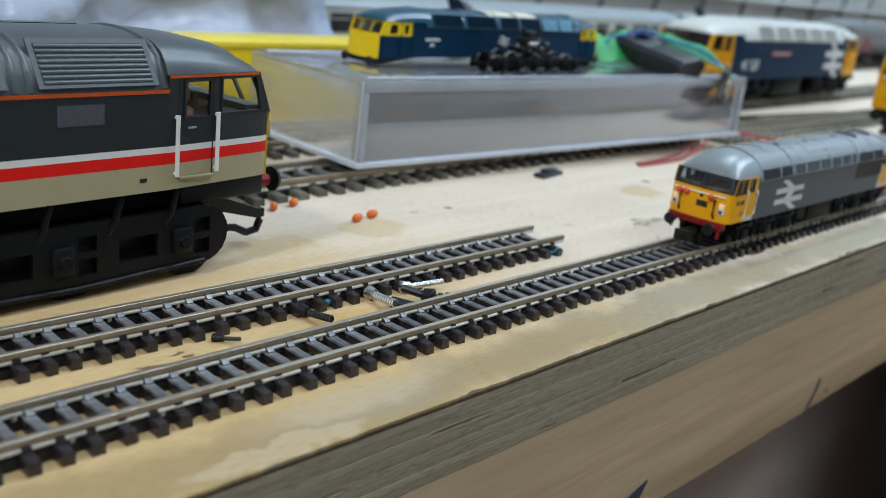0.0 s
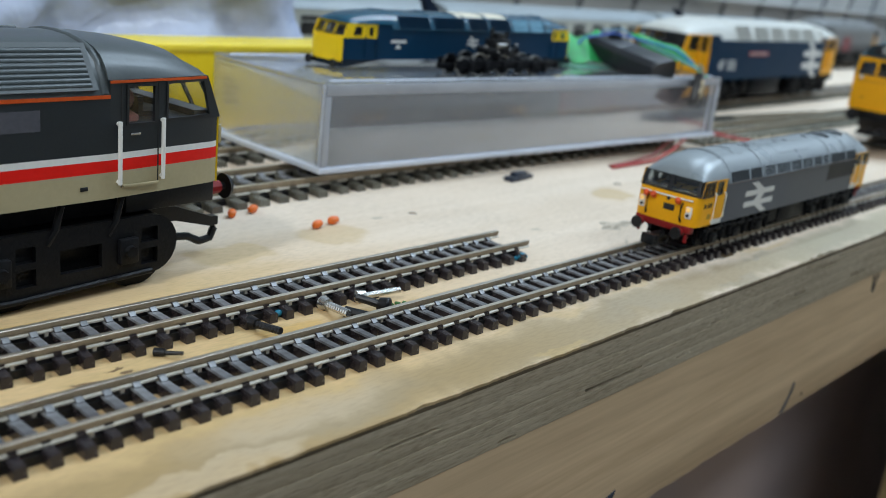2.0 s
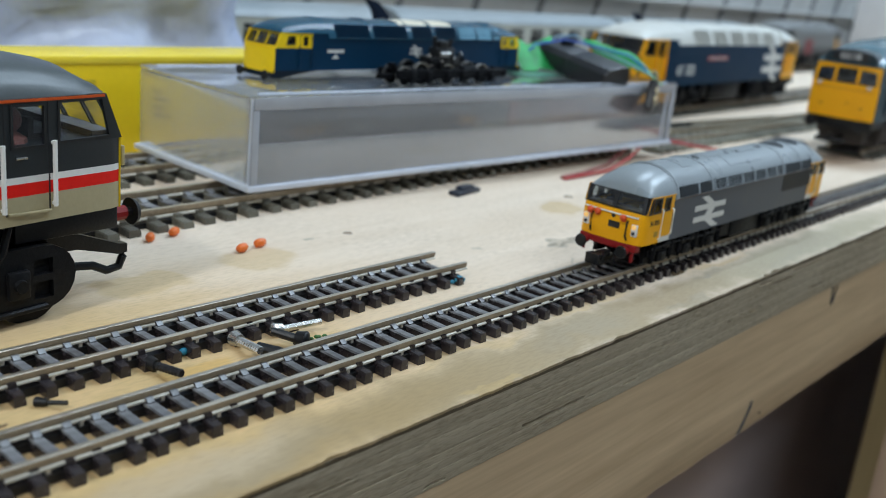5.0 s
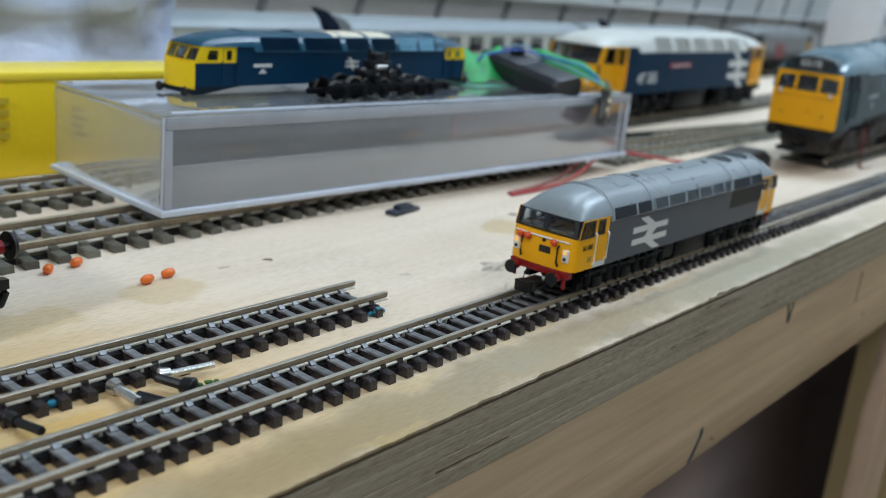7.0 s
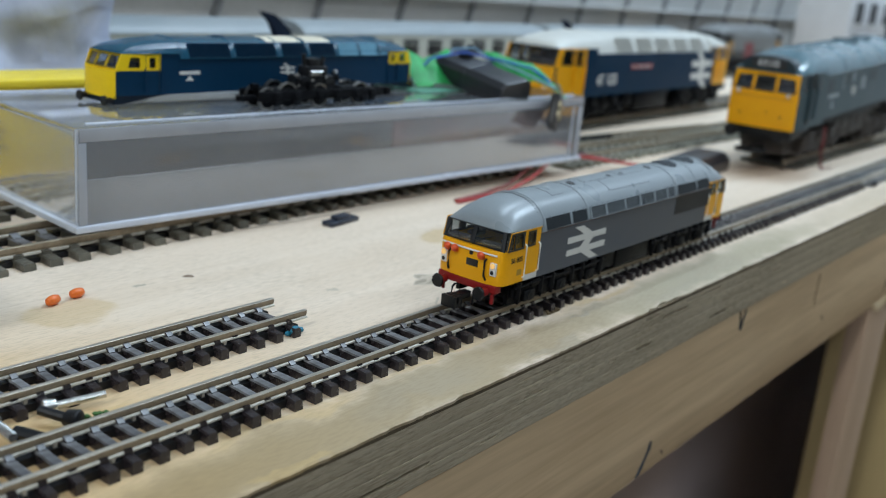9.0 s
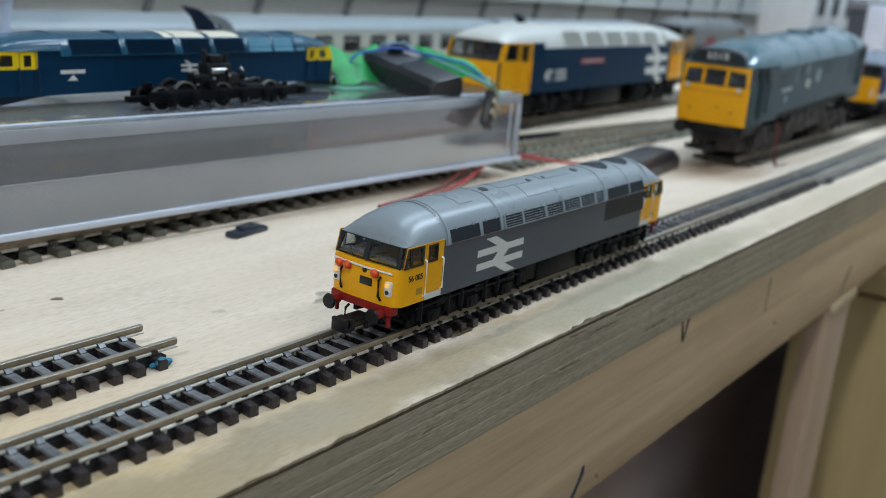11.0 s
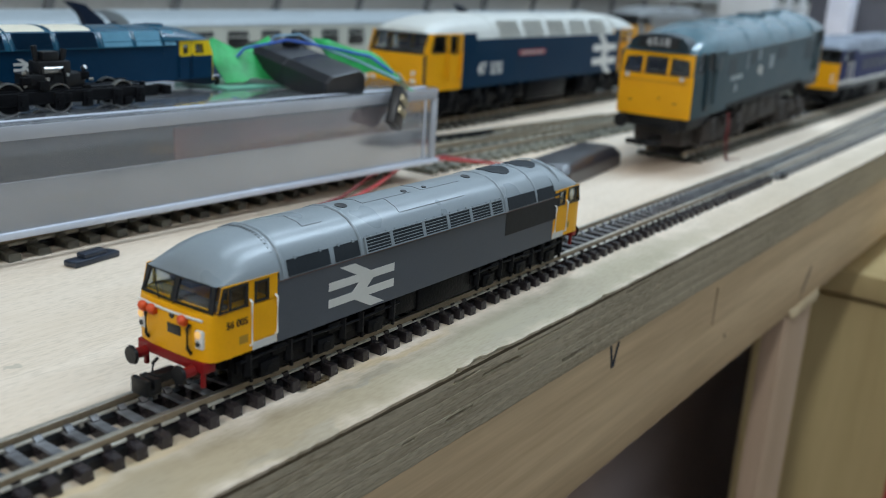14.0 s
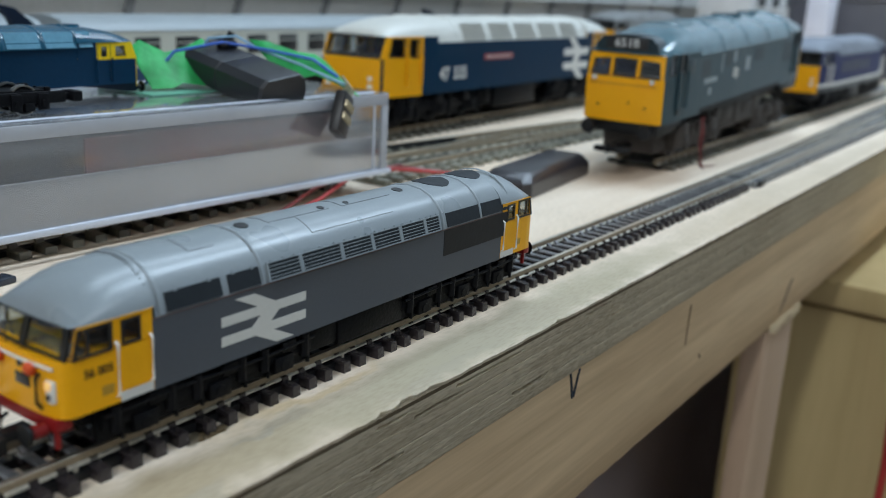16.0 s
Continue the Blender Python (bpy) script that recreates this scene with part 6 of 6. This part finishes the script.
for d in ((0.6, L - 0.6, -0.3, 0.1, Hh - 4.0, Hh - 0.6), (0.1, 2.4, -0.32, 0.1, 1.8, Hh - 4.2), (L - 3.4, L - 0.4, -0.32, 0.1, 1.8, Hh - 4.2)):
    part("frosted_edge", box(B(), *d, r=0.1), M_BAND, cb, "edge band with the highlight put into its colour")
# made-up folded sheet inside: the bright reflection low on the front panel
bm = B()
box(bm, 2.4, L - 2.4, 2.6, 3.4, 0.2, 13.0, 0.3)
box(bm, 2.4, L - 2.4, 3.4, W - 30, 0.2, 0.9, 0.2)
solid("paper_insert", bm, surface("pale_grey_reflection", (0.46, 0.45, 0.44), 0.6, grain=80, broad=20, vary=0.1), at_mm(49.5, 92.5, 6.9, -2.2), "added pale grey sheet for the bright lower half of the clear box front", "paper insert")
# made-up sheet behind it for the darker reflection higher up
bm = B()
box(bm, 2.8, L - 2.8, 6.2, 7.0, 0.9, 25.4, 0.3)
solid("grey_card_insert", bm, surface("mid_grey_reflection", (0.09, 0.094, 0.102), 0.6, grain=80, broad=14, vary=0.2), at_mm(49.5, 92.5, 6.9, -2.2), "added mid grey sheet for the dark reflection in the clear box front", "card insert")
# made-up sheet: the red reflection in the front panel
bm = B()
box(bm, 118, 212, 4.4, 5.2, 0.9, 21.5, 0.3)
solid("red_card_insert", bm, surface("dull_red_reflection", (0.33, 0.11, 0.10), 0.6, grain=60, broad=28, other=(0.17, 0.14, 0.14)), at_mm(49.5, 92.5, 6.9, -2.2), "added dull red sheet for the reflection in the clear box front", "card insert")

ZT = 34.4
M_TYRE = surface("dull_nickel_tyre", (0.34, 0.33, 0.31), 0.34, 1.0, vary=0.15)
pb = thing("power_bogie", 110.0, 102.5, ZT, -0.5, "loose black and nickel model power bogie on the clear box", "model bogie")
pb.scale = (0.88, 0.88, 0.88)
bm = B()
box(bm, 6, 58, -4.6, 4.6, 2.6, 7.0, 0.5)
box(bm, 2, 64, -5.6, -4.2, 3.0, 6.4, 0.4)
box(bm, 2, 64, 4.2, 5.6, 3.0, 6.4, 0.4)
for u in (10, 19, 30, 39, 49, 57):
    box(bm, u - 1.6, u + 1.6, -6.2, -5.0, 1.4, 6.0, 0.3)
    rod(bm, (u, -5.5, 3.4), (u, -6.8, 3.4), 0.9)
box(bm, 60, 70, -1.2, 1.2, 3.0, 5.0, 0.3)
box(bm, 68, 71, -3, 3, 2.6, 5.6, 0.3)
box(bm, -3, 4, -1.2, 1.2, 2.6, 4.6, 0.3)
part("bogie_frame", bm, M_CHASSIS, pb, "black bogie frame")
for u, r in ((7, 3.8), (16, 4.6), (31, 4.2), (52, 4.2)):
    bm = spindle(u, r, [(3.0, 0.7), (3.02, r * 0.86), (4.1, r * 0.86)])
    wheel = part("wheelset", bm, M_CHASSIS, pb, "dark wheelset")
    for sgn in (-1, 1):
        bm = B()
        sheet(bm, [(r * math.cos(a), r * math.sin(a)) for a in (2 * math.pi * i / 28 for i in range(28))], [[(r * 0.9 * math.cos(a), r * 0.9 * math.sin(a)) for a in (2 * math.pi * i / 28 for i in range(28))]],
              lambda p, q, w: Vector((u + p, sgn * (2.9 + w), r + q)), 1.6)
        part("tyre", bm, M_TYRE, wheel, "bright nickel tyre", 40)
bm = B()
box(bm, 22, 40, -3.4, 3.4, 6.6, 11.0, 0.5)
box(bm, 26, 36, -2.8, 2.8, 10.8, 14.4, 0.5)
box(bm, 28, 33, -2, 2, 14.2, 17.0, 0.4)
rod(bm, (27, 0, 13.5), (26.4, 0, 18.6), 0.8)
rod(bm, (34, -1, 13.5), (35, -1, 17.6), 0.9)
part("motor_block", bm, M_BLACK, pb, "black motor block")
rc = random.Random(12)
for i in range(60):
    u = rc.uniform(3, 62)
    hh = 10.5 if 18 < u < 44 else 7.2
    v, w = rc.uniform(-5.6, 5.6), rc.uniform(2, hh)
    d = rc.uniform(0.4, 1.5)
    if i % 3:
        part("bracket", box(B(), u - d, u + d, v - d * 0.6, v + d * 0.6, w - d * 0.8, w + d * 0.8, 0.12), M_CHASSIS, pb, "small black bracket")
    else:
        part("pin", rod(B(), (u, v, w - 1.5 * d), (u + rc.uniform(-1, 1), v, w + 1.5 * d), 0.45), M_CHASSIS, pb, "small black pin")
M_DNICK = surface("dull_nickel", (0.42, 0.41, 0.39), 0.32, 1.0, vary=0.15)
for i in range(18):
    u, v = rc.uniform(20, 42), rc.uniform(-4.2, 1.0)
    w = rc.uniform(8.0, 12.5)
    part("screw_head", rod(B(), (u, v, w), (u + rc.uniform(-0.8, 0.8), v - 0.9, w + rc.uniform(-0.4, 0.7)), rc.uniform(0.35, 0.9)), M_DNICK, pb, "bright nickel screw head")
part("worm_shaft", rod(B(), (27, -3.0, 12.0), (33, -3.0, 12.0), 1.0, None, 14), M_DNICK, pb, "nickel shaft")

M_TANKB = surface("satin_dark_grey_plastic", (0.013, 0.014, 0.018), 0.35, grain=1200, vary=0.12)
tk = thing("speaker_enclosure", 234.5, 109.0, ZT + 5.6, -94, "dark grey plastic speaker enclosure lying askew on the clear box", "plastic enclosure", rx=8, ry=10)
tk.scale = (0.93, 0.88, 0.88)
bm = B()
pr = [(-9.5, -4.5), (9.5, -4.5), (10.5, -1), (10.0, 3.5), (7.2, 5.6), (-7.2, 5.6), (-10.0, 3.5), (-10.5, -1)]
loft(bm, [[(u, a * w, b * w) for a, b in pr] for u, w in ((-23, 0.93), (-22, 1.0), (-0.5, 1.0), (-0.2, 0.97), (0.2, 0.97), (0.5, 1.0), (22, 1.0), (23, 0.93))], True)
part("enclosure_body", bm, M_TANKB, tk)
for u in (-14, 16):
    bm = B()
    rod(bm, (u, -6, -4.4), (u, -6, -7.0), 0.8)
    part("peg", bm, M_BLACK, tk, "black peg")
M_GREEN = surface("green_tape", (0.02, 0.34, 0.085), 0.5, grain=200, broad=60, vary=0.35, bump=0.5, depth=0.001, spec=0.3)


def strip_of(name, pts, width, mat, label, cat, lean=0.3, thick=0.35):
    """A creased band along points."""
    bm = B()
    rings = []
    for i, p in enumerate(pts):
        p = Vector(p)
        w = width * (1 + 0.25 * math.sin(i * 2.1))
        d = 0.8 * math.sin(i * 1.7)
        rings.append([p + Vector((d, -lean * w, -w / 2)), p + Vector((0, 0, 0)), p + Vector((-d, lean * w, w / 2)), p + Vector((-d, lean * w + thick, w / 2)), p + Vector((0, thick, 0)), p + Vector((d, thick - lean * w, -w / 2))])
    loft(bm, rings, True)
    return solid(name, bm, mat, None, label, cat, smooth=60)


strip_of("green_tape", [(210, 125, 41), (215, 124, 42.4), (221, 123, 41.2), (228, 121, 41.5), (235, 119, 43)], 11, M_GREEN, "crumpled translucent green tape beside the enclosure", "tape", 0.5)
strip_of("green_tape", [(246, 110, 45.5), (250, 104, 44.4), (253, 98, 43.6), (256, 92, 42.2), (258, 87, 39.6)], 8.5, M_GREEN, "crumpled translucent green tape over the box end", "tape", 0.7)
solid("green_sheet", box(B(), 204, 252, 112, 138, ZT + 0.02, ZT + 0.5, 0.1), surface("pale_green_film", (0.12, 0.34, 0.24), 0.3, vary=0.2), None, "thin pale green film on the clear box", "film")
bm = B()
tube(bm, [(214, 128, 36), (222, 124, 46), (236, 118, 49), (247, 108, 47), (254, 96, 45), (257, 88, 40)], 0.5)
solid("cable", bm, surface("blue_wire", (0.03, 0.12, 0.55), 0.4), None, "thin blue wire over the enclosure", "cable", "loose wires")
bm = B()
tube(bm, [(228, 130, 36), (234, 122, 50), (240, 116, 51), (246, 112, 47), (252, 99, 43), (256, 84, 38)], 0.45)
solid("cable", bm, surface("pale_blue_wire", (0.25, 0.45, 0.62), 0.4), None, "thin pale blue wire over the enclosure", "cable", "loose wires")
bm = B()
ball(bm, (239, 119, 48), 3.0, 1.3, 1.0, 0.8)
rod(bm, (239, 119, 49), (240, 118, 52), 1.2)
solid("black_blob_connector", bm, M_BLACK, None, "small black plug among the wires", "plug")
hc = thing("hanging_connector", 253.0, 81.6, 35.0, 20, "small dark connector with brassy pins hanging over the box edge", "connector", ry=28)
part("connector_body", box(B(), -4.2, 4.2, -2, 1.6, -13, 0.5, 0.6), surface("brown_black_plastic", (0.011, 0.010, 0.011), 0.4), hc)
bm = B()
for i in range(3):
    for j in range(2):
        box(bm, -3.2 + i * 2.6, -1.6 + i * 2.6, -2.6, -1.6, -4.5 - j * 4, -2.2 - j * 4, 0.1)
for i in range(5):
    tube(bm, [(-3 + i * 1.4, -0.5, 0.2), (-2.6 + i * 1.6, -1.2 + 0.4 * (i % 2), 3.0), (-1 + i * 1.2, 1.5, 6.0)], 0.4)
part("connector_pins", bm, surface("dull_brass", (0.48, 0.42, 0.28), 0.35, 0.8), hc, "dull brassy pins")

# ---- loose things on the board ----
bk = thing("black_plastic_pad", 336.0, 56.0, 0, 7, "low shiny black plastic pad lying on the board", "plastic pad")
bm = B()
loft(bm, [[(a * w, b * w2, zz) for a, b in ((-32, -7), (-29, -9.5), (29, -9.5), (32, -7), (32, 7), (29, 9.5), (-29, 9.5), (-32, 7))] for zz, w, w2 in ((0, 0.98, 0.96), (1, 1, 1), (5.2, 1, 1), (8.2, 0.9, 0.78), (8.6, 0.86, 0.7))], True)
part("pad_body", bm, surface("satin_black_plastic", (0.022, 0.020, 0.024), 0.32, grain=1500, vary=0.15), bk)
M_RWIRE = surface("red_wire", (0.42, 0.03, 0.028), 0.4, vary=0.1)
bm = B()
tube(bm, [(188, 77.5, 0.7), (203, 77, 1.0), (220, 77.5, 1.2), (243, 82.5, 3.0), (264, 88, 6.4), (286, 87, 6.8), (306, 81, 4.0), (318, 70, 2.2), (322, 62, 2.0)], 0.7, 7)
solid("cable", bm, M_RWIRE, None, "red wire curling across the board to the pad", "cable", "loose wires", smooth=60)
bm = B()
tube(bm, [(189, 79.5, 0.7), (206, 80, 1.0), (226, 82, 2.0), (246, 87, 5.6), (268, 91, 7.4), (292, 89, 6.8), (310, 82, 3.0), (323, 71, 2.0), (326, 62, 2.0)], 0.65, 7)
solid("cable", bm, surface("dark_red_wire", (0.22, 0.025, 0.02), 0.4), None, "dark red wire curling across the board to the pad", "cable", "loose wires", smooth=60)
cl = thing("plastic_clip", 133.0, 81.5, 0, 8, "small dark blue-grey plastic clip on the board", "plastic clip")
bm = B()
box(bm, -7, 7, -2.2, 2.2, 0, 1.6, 0.4)
box(bm, -3.5, 3.5, -1.6, 1.6, 1.4, 2.8, 0.4)
part("clip_body", bm, surface("blue_black_plastic", (0.02, 0.028, 0.045), 0.3), cl)

M_SCREW = surface("zinc_screw", (0.66, 0.66, 0.64), 0.26, 0.9, vary=0.15)


def screw(x, y, rz, length, mat, label, d=2.6, thread=True):
    t = thing("loose_screw", x, y, d * 0.9, rz, label, "screw", "loose screws", ry=-6)
    bm = B()
    rod(bm, (-1.6, 0, 0), (0.4, 0, 0), d * 0.95, d * 0.7, 14)
    ball(bm, (-1.5, 0, 0), d * 0.95, 0.5, 1, 1, 12)
    part("screw_head", bm, mat, t, "domed head")
    bm = B()
    rod(bm, (0.2, 0, -0.1), (length, 0, -0.1), d * 0.45, d * 0.42, 10)
    part("screw_shank", bm, mat, t)
    if thread:
        bm = B()
        n = int(length / 0.8)
        for i in range(n):
            rod(bm, (1 + i * 0.8, 0, -0.1), (1.3 + i * 0.8, 0, -0.1), d * 0.55, d * 0.45, 8)
        part("screw_thread", bm, mat, t)
    return t


screw(1.6, 18.2, -20, 8.6, M_SCREW, "bright zinc screw lying between the tracks", 1.6, False)
screw(-8.8, 18.0, -96, 7.4, M_SCREW, "bright zinc screw lying askew between the tracks", 1.7)
screw(0.6, 11.8, 118, 5.4, M_BLACK, "black screw with large head lying between the tracks", 2.0, False)
screw(-27.2, 17.6, -82, 6.4, surface("blackened_steel", (0.03, 0.03, 0.032), 0.4, 0.6), "black threaded screw between the tracks", 1.5)
bm = B()
rod(bm, (-7.6, 13.6, 1.2), (-5.6, 8.6, 1.2), 1.2, None, 10)
solid("dark_peg", bm, M_BLACK, None, "short black peg lying between the tracks", "peg", "loose pegs")
screw(-48.0, 16.2, -50, 3.6, M_BLACK, "short black screw lying between the tracks", 0.9, False)
M_BEAD = surface("orange_plastic", (0.78, 0.16, 0.02), 0.35, vary=0.1)
for bx, by, bz in ((27.7, 66, 20), (34.2, 67.2, 10), (13.0, 84.5, 50), (20.8, 85.8, 30)):
    bm = B()
    loft(bm, [[(u, r * math.cos(a), 1.15 + r * math.sin(a)) for a in (2 * math.pi * i / 12 for i in range(12))] for u, r in ((-1.8, 0.5), (-1.5, 0.9), (-0.5, 1.15), (0.5, 1.15), (1.5, 0.9), (1.8, 0.5))], True)
    solid("orange_bead", bm, M_BEAD, at_mm(bx, by, 0, bz), "tiny orange plastic bead on the board", "bead", "orange beads", smooth=50)
bm = B()
rg2 = random.Random(3)
for i in range(16):
    c = Vector((5.6 + rg2.uniform(-2.4, 2.4), 11.2 + rg2.uniform(-1.3, 1.3), 0.6 + rg2.uniform(-0.4, 0.6)))
    ball(bm, c, 0.55, 1, 1, 0.6, 6)
solid("moss_tuft", bm, surface("moss_green", (0.05, 0.13, 0.03), 0.8), None, "tiny tuft of green scenic moss", "moss")
M_TEAL = surface("teal_paint", (0.008, 0.17, 0.27), 0.5)
for bx, by in ((57.8, 19.2), (-97, 22.5), (-19.5, 20.5)):
    bm = B()
    ball(bm, (0, 0, 1.0), 0.9, 1.3, 0.9, 0.9, 8)
    ball(bm, (1.3, 0.4, 0.6), 0.7, 1.4, 0.9, 0.8, 8)
    ball(bm, (-1.0, 0.6, 0.5), 0.6, 1.4, 0.9, 0.8, 8)
    solid("teal_putty_blob", bm, M_TEAL, at_mm(bx, by, 0) @ Matrix.Scale(1.25 if bx > 50 else 0.9, 4), "small blob of teal putty by the sleepers", "putty")
bm = B()
for i in range(26):
    a = rg2.uniform(0, 6.28)
    r = rg2.uniform(0, 1) ** 0.7
    d = rg2.uniform(0.15, 0.5)
    m = at_mm(0, 0, 0, rg2.uniform(0, 360), rg2.uniform(-20, 20)).to_3x3().to_4x4()
    box(bm, -d, d, -d * 0.7, d * 0.6, -d * 0.4, d * 0.4, 0, Matrix.Translation((119 + 3.4 * r * math.cos(a), -8.4 + 1.0 * r * math.sin(a), 0.2)) @ m)
solid("dirt_crumbs", bm, surface("brown_dirt", (0.09, 0.06, 0.025), 0.85), None, "small heap of brown dirt beside the track", "dirt", kind="stuff")

# ---- diverging track at the far end ----
pt = thing("model_turnout", 392, 0, 0, 0, "small model turnout with dark sleepers leading off", "model turnout", "small-gauge tracks")
for y0, y1 in ((-5, -5), (5, 5)):
    part("rail", rail(B(), [(0, y0), (120, y1), (420, y1)], 0.5, 1.8, 0.75, 2.4), [M_RWEB, M_RAIL, M_RSIDE], pt, "", None)
for y0, y1 in ((-4.2, 9), (5.4, 18.5)):
    part("diverging_rail", rail(B(), [(8, y0), (90, y0 + 1.5), (200, y0 + 5), (420, y1)], 0.5, 1.8, 0.75, 2.4), [M_RWEB, M_RAIL, M_RSIDE], pt, "", None)
for i in range(84):
    u = 3 + i * 5.0
    w = 8.5 + max(0, (u - 60)) * 0.038
    bm = B()
    box(bm, u - 1.0, u + 1.0, -8.5, min(w, 42), 0, 2.4)
    part("sleeper", bm, M_TSLEEP, pt, "", None)
part("web_plate", box(B(), 0, 420, -6.2, 6.2, 0.05, 1.9), M_TSLEEP, pt, "grey plastic webbing")
bm = B()
box(bm, 4, 12, -9.5, 9.0, 0.2, 2.6, 0.3)
part("tie_bar", bm, M_BLACK, pt, "black tie bar")

# ---- under the board ----
lg = thing("support_leg", 0, 0, 0, label="sawn pine leg under the front beam with torn top edge", category="leg", kind="structure")
part("leg_post", box(B(), 409, 452, -17.2, -8.0, -899, -62.4, 0.5), M_LEG, lg)
bm = B()
rg3 = random.Random(8)
for i in range(46):
    u = 412 + 44 * i / 45
    h = rg3.uniform(1.0, 4.2)
    rod(bm, (u, -17.4 - rg3.uniform(0, 0.4), -59.5 - rg3.uniform(0, 1.5)), (u + rg3.uniform(-1.5, 1.5), -17.9 - rg3.uniform(0, 0.9), -62.2 - 0.9 * h), 0.6, 0.1, 5)
part("splinters", bm, surface("pale_split_wood", (0.62, 0.50, 0.32), 0.7), lg, "pale torn wood splinters")
cbn = thing("pine_cabinet", 0, 0, 0, label="pale pine cabinet with overhanging top standing under the board", category="cabinet")
part("cabinet_top", box(B(), 568, 1250, -560, 45, -93, -78.2, 1.2), M_CAB, cbn, "pale pine top")
part("cabinet_body", box(B(), 574, 1240, -548, 41, -899, -96.5, 1.0), M_CAB, cbn, "pine side panel")
bm = B()
tube(bm, [(564, -50, -100), (563, -53, -170), (561, -53.6, -200), (558, -54, -330), (562, -56, -520), (566, -60, -880)], 2.2, 8)
solid("cable", bm, M_RWIRE, None, "red cable hanging down beside the cabinet", "cable", "loose wires", smooth=60)
solid("under_board_panel", box(B(), -1700, 1300, 120, 126, -899, -19), surface("pale_brown_hardboard", (0.50, 0.41, 0.39), 0.7, vary=0.3, broad=6), None, "pale brown hardboard panel closing the space below", "panel", kind="structure", smooth=None)

# ---- pen marks on the beam ----
M_INK = surface("dark_ink", (0.02, 0.03, 0.05), 0.7)


def mark(name, pts, material, label, cat, group):
    """A stroke on the beam's face through rows of x, height and half width."""
    bm = B()
    loft(bm, [[(u - w, -17.83, v), (u + w, -17.83, v + 0.1), (u + w, -17.2, v + 0.1), (u - w, -17.2, v)] for u, v, w in pts], True)
    solid(name, bm, material, None, label, cat, group, smooth=None)


for pts, lab in (([(169.8, -50.4, 0.5), (169.4, -53, 1.0), (167.2, -56, 0.8), (165.2, -58.6, 1.2), (163.4, -60.2, 0.9)], "dark slanting pen stroke on the beam"),
                 ([(231.2, -21.9, 0.3), (229.9, -25.4, 0.4), (228.8, -28.8, 0.5)], "dark pen tick on the beam"),
                 ([(226.2, -21.7, 0.25), (227.4, -25.4, 0.35), (228.3, -28.9, 0.4)], "dark pen tick on the beam"),
                 ([(61, -51.2, 0.3), (56.5, -53.2, 3.8), (53, -55.8, 5.4), (51, -59.6, 5.8)], "broad dark pen blot on the beam edge")):
    mark("pen_mark", pts, M_INK, lab, "pen mark", "pen marks")
M_SMUDGE = surface("brown_wood_smudge", (0.25, 0.165, 0.105), 0.7)
for pts, lab in (([(437, -44, 0.8), (434, -47, 2.6), (428, -53, 2.4), (424, -57, 0.6)], "brown smudge on the beam"), ([(309.6, -24.5, 0.25), (309.0, -30, 0.35), (308.6, -38, 0.25)], "faint brown stroke on the beam"),
                 ([(323.6, -45.6, 0.3), (324.4, -46.6, 0.9), (324.9, -47.6, 0.3)], "small brown knot on the beam"), ([(178.4, -56.6, 0.4), (179.2, -57.4, 0.9), (179.8, -58.2, 0.3)], "small brown knot on the beam")):
    mark("beam_mark", pts, M_SMUDGE, lab, "wood mark", "wood marks")

# ---- far right of the layout ----
M_DGREY = surface("dull_grey_paint", (0.16, 0.165, 0.165), 0.6, vary=0.15)
fg = oo_diesel(880.0, 300.0, 5.0, 3.0, "dull grey model diesel with yellow cab and dark red panel", 1.05, 200.0, 17.4,
               [(14.5, 22.0, M_ICDARK, "lower_side", "dark lower body"), (22.0, 36.8, M_DGREY, "body_side", "dull grey body side")], M_DGREY, M_YEL,
               dict(W47, sidecab=M_DGREY, rooflabel="dull grey roof", frontlabel="yellow cab front", screenmat=M_RUBBER, railmat=M_YEL, under=M_CHASSIS, roofpanels=[(60, 80, M_DGREY, False), (95, 120, M_DGREY, False)], ribs=(40.6, 80, 120, 159)))
for s in (-1, 1):
    part("red_panel", box(B(), 70, 98, *sorted((s * 18.2, s * 18.5)), 16, 32), surface("dull_dark_red", (0.17, 0.03, 0.035), 0.5), fg, "dull dark red panel")
bd = thing("model_building", 1180, 250, 0, -8, "white model building with dark windows at the layout's end", "model building")
part("building_wall", box(B(), 0, 260, 0, 70, 0, 120, 1), surface("white_render", (0.70, 0.70, 0.71), 0.7, vary=0.06), bd)
part("building_roof", box(B(), -6, 266, -6, 76, 120.2, 128, 1), surface("slate_grey", (0.20, 0.21, 0.23), 0.6), bd)
for i in range(6):
    for k in range(2):
        w = part("window", box(B(), 16 + i * 40, 36 + i * 40, -0.8, 0.6, 26 + k * 40, 52 + k * 40), M_RUBBER, bd, "dark window")
        part("sill", box(B(), 14 + i * 40, 38 + i * 40, -2.2, 0.2, 23.5 + k * 40, 26 + k * 40), M_WHITE, w)
solid("lilac_carton", box(B(), 1040, 1075, 128, 150, 0, 84, 2), surface("pale_lilac_card", (0.72, 0.72, 0.82), 0.5, vary=0.1), None, "pale lilac card box standing at the layout's end", "carton")
gb = thing("grey_storage_box", 1090, 60, 0, 4, "dark grey storage box with a lid at the layout's end", "storage box")
part("box_body", box(B(), 0, 200, 0, 120, 0, 78, 3), surface("dark_grey_plastic", (0.09, 0.09, 0.11), 0.4, vary=0.1), gb)
part("box_lid", box(B(), -4, 204, -4, 124, 78.2, 88, 2), surface("grey_plastic_lid", (0.22, 0.22, 0.26), 0.35, vary=0.1), gb)
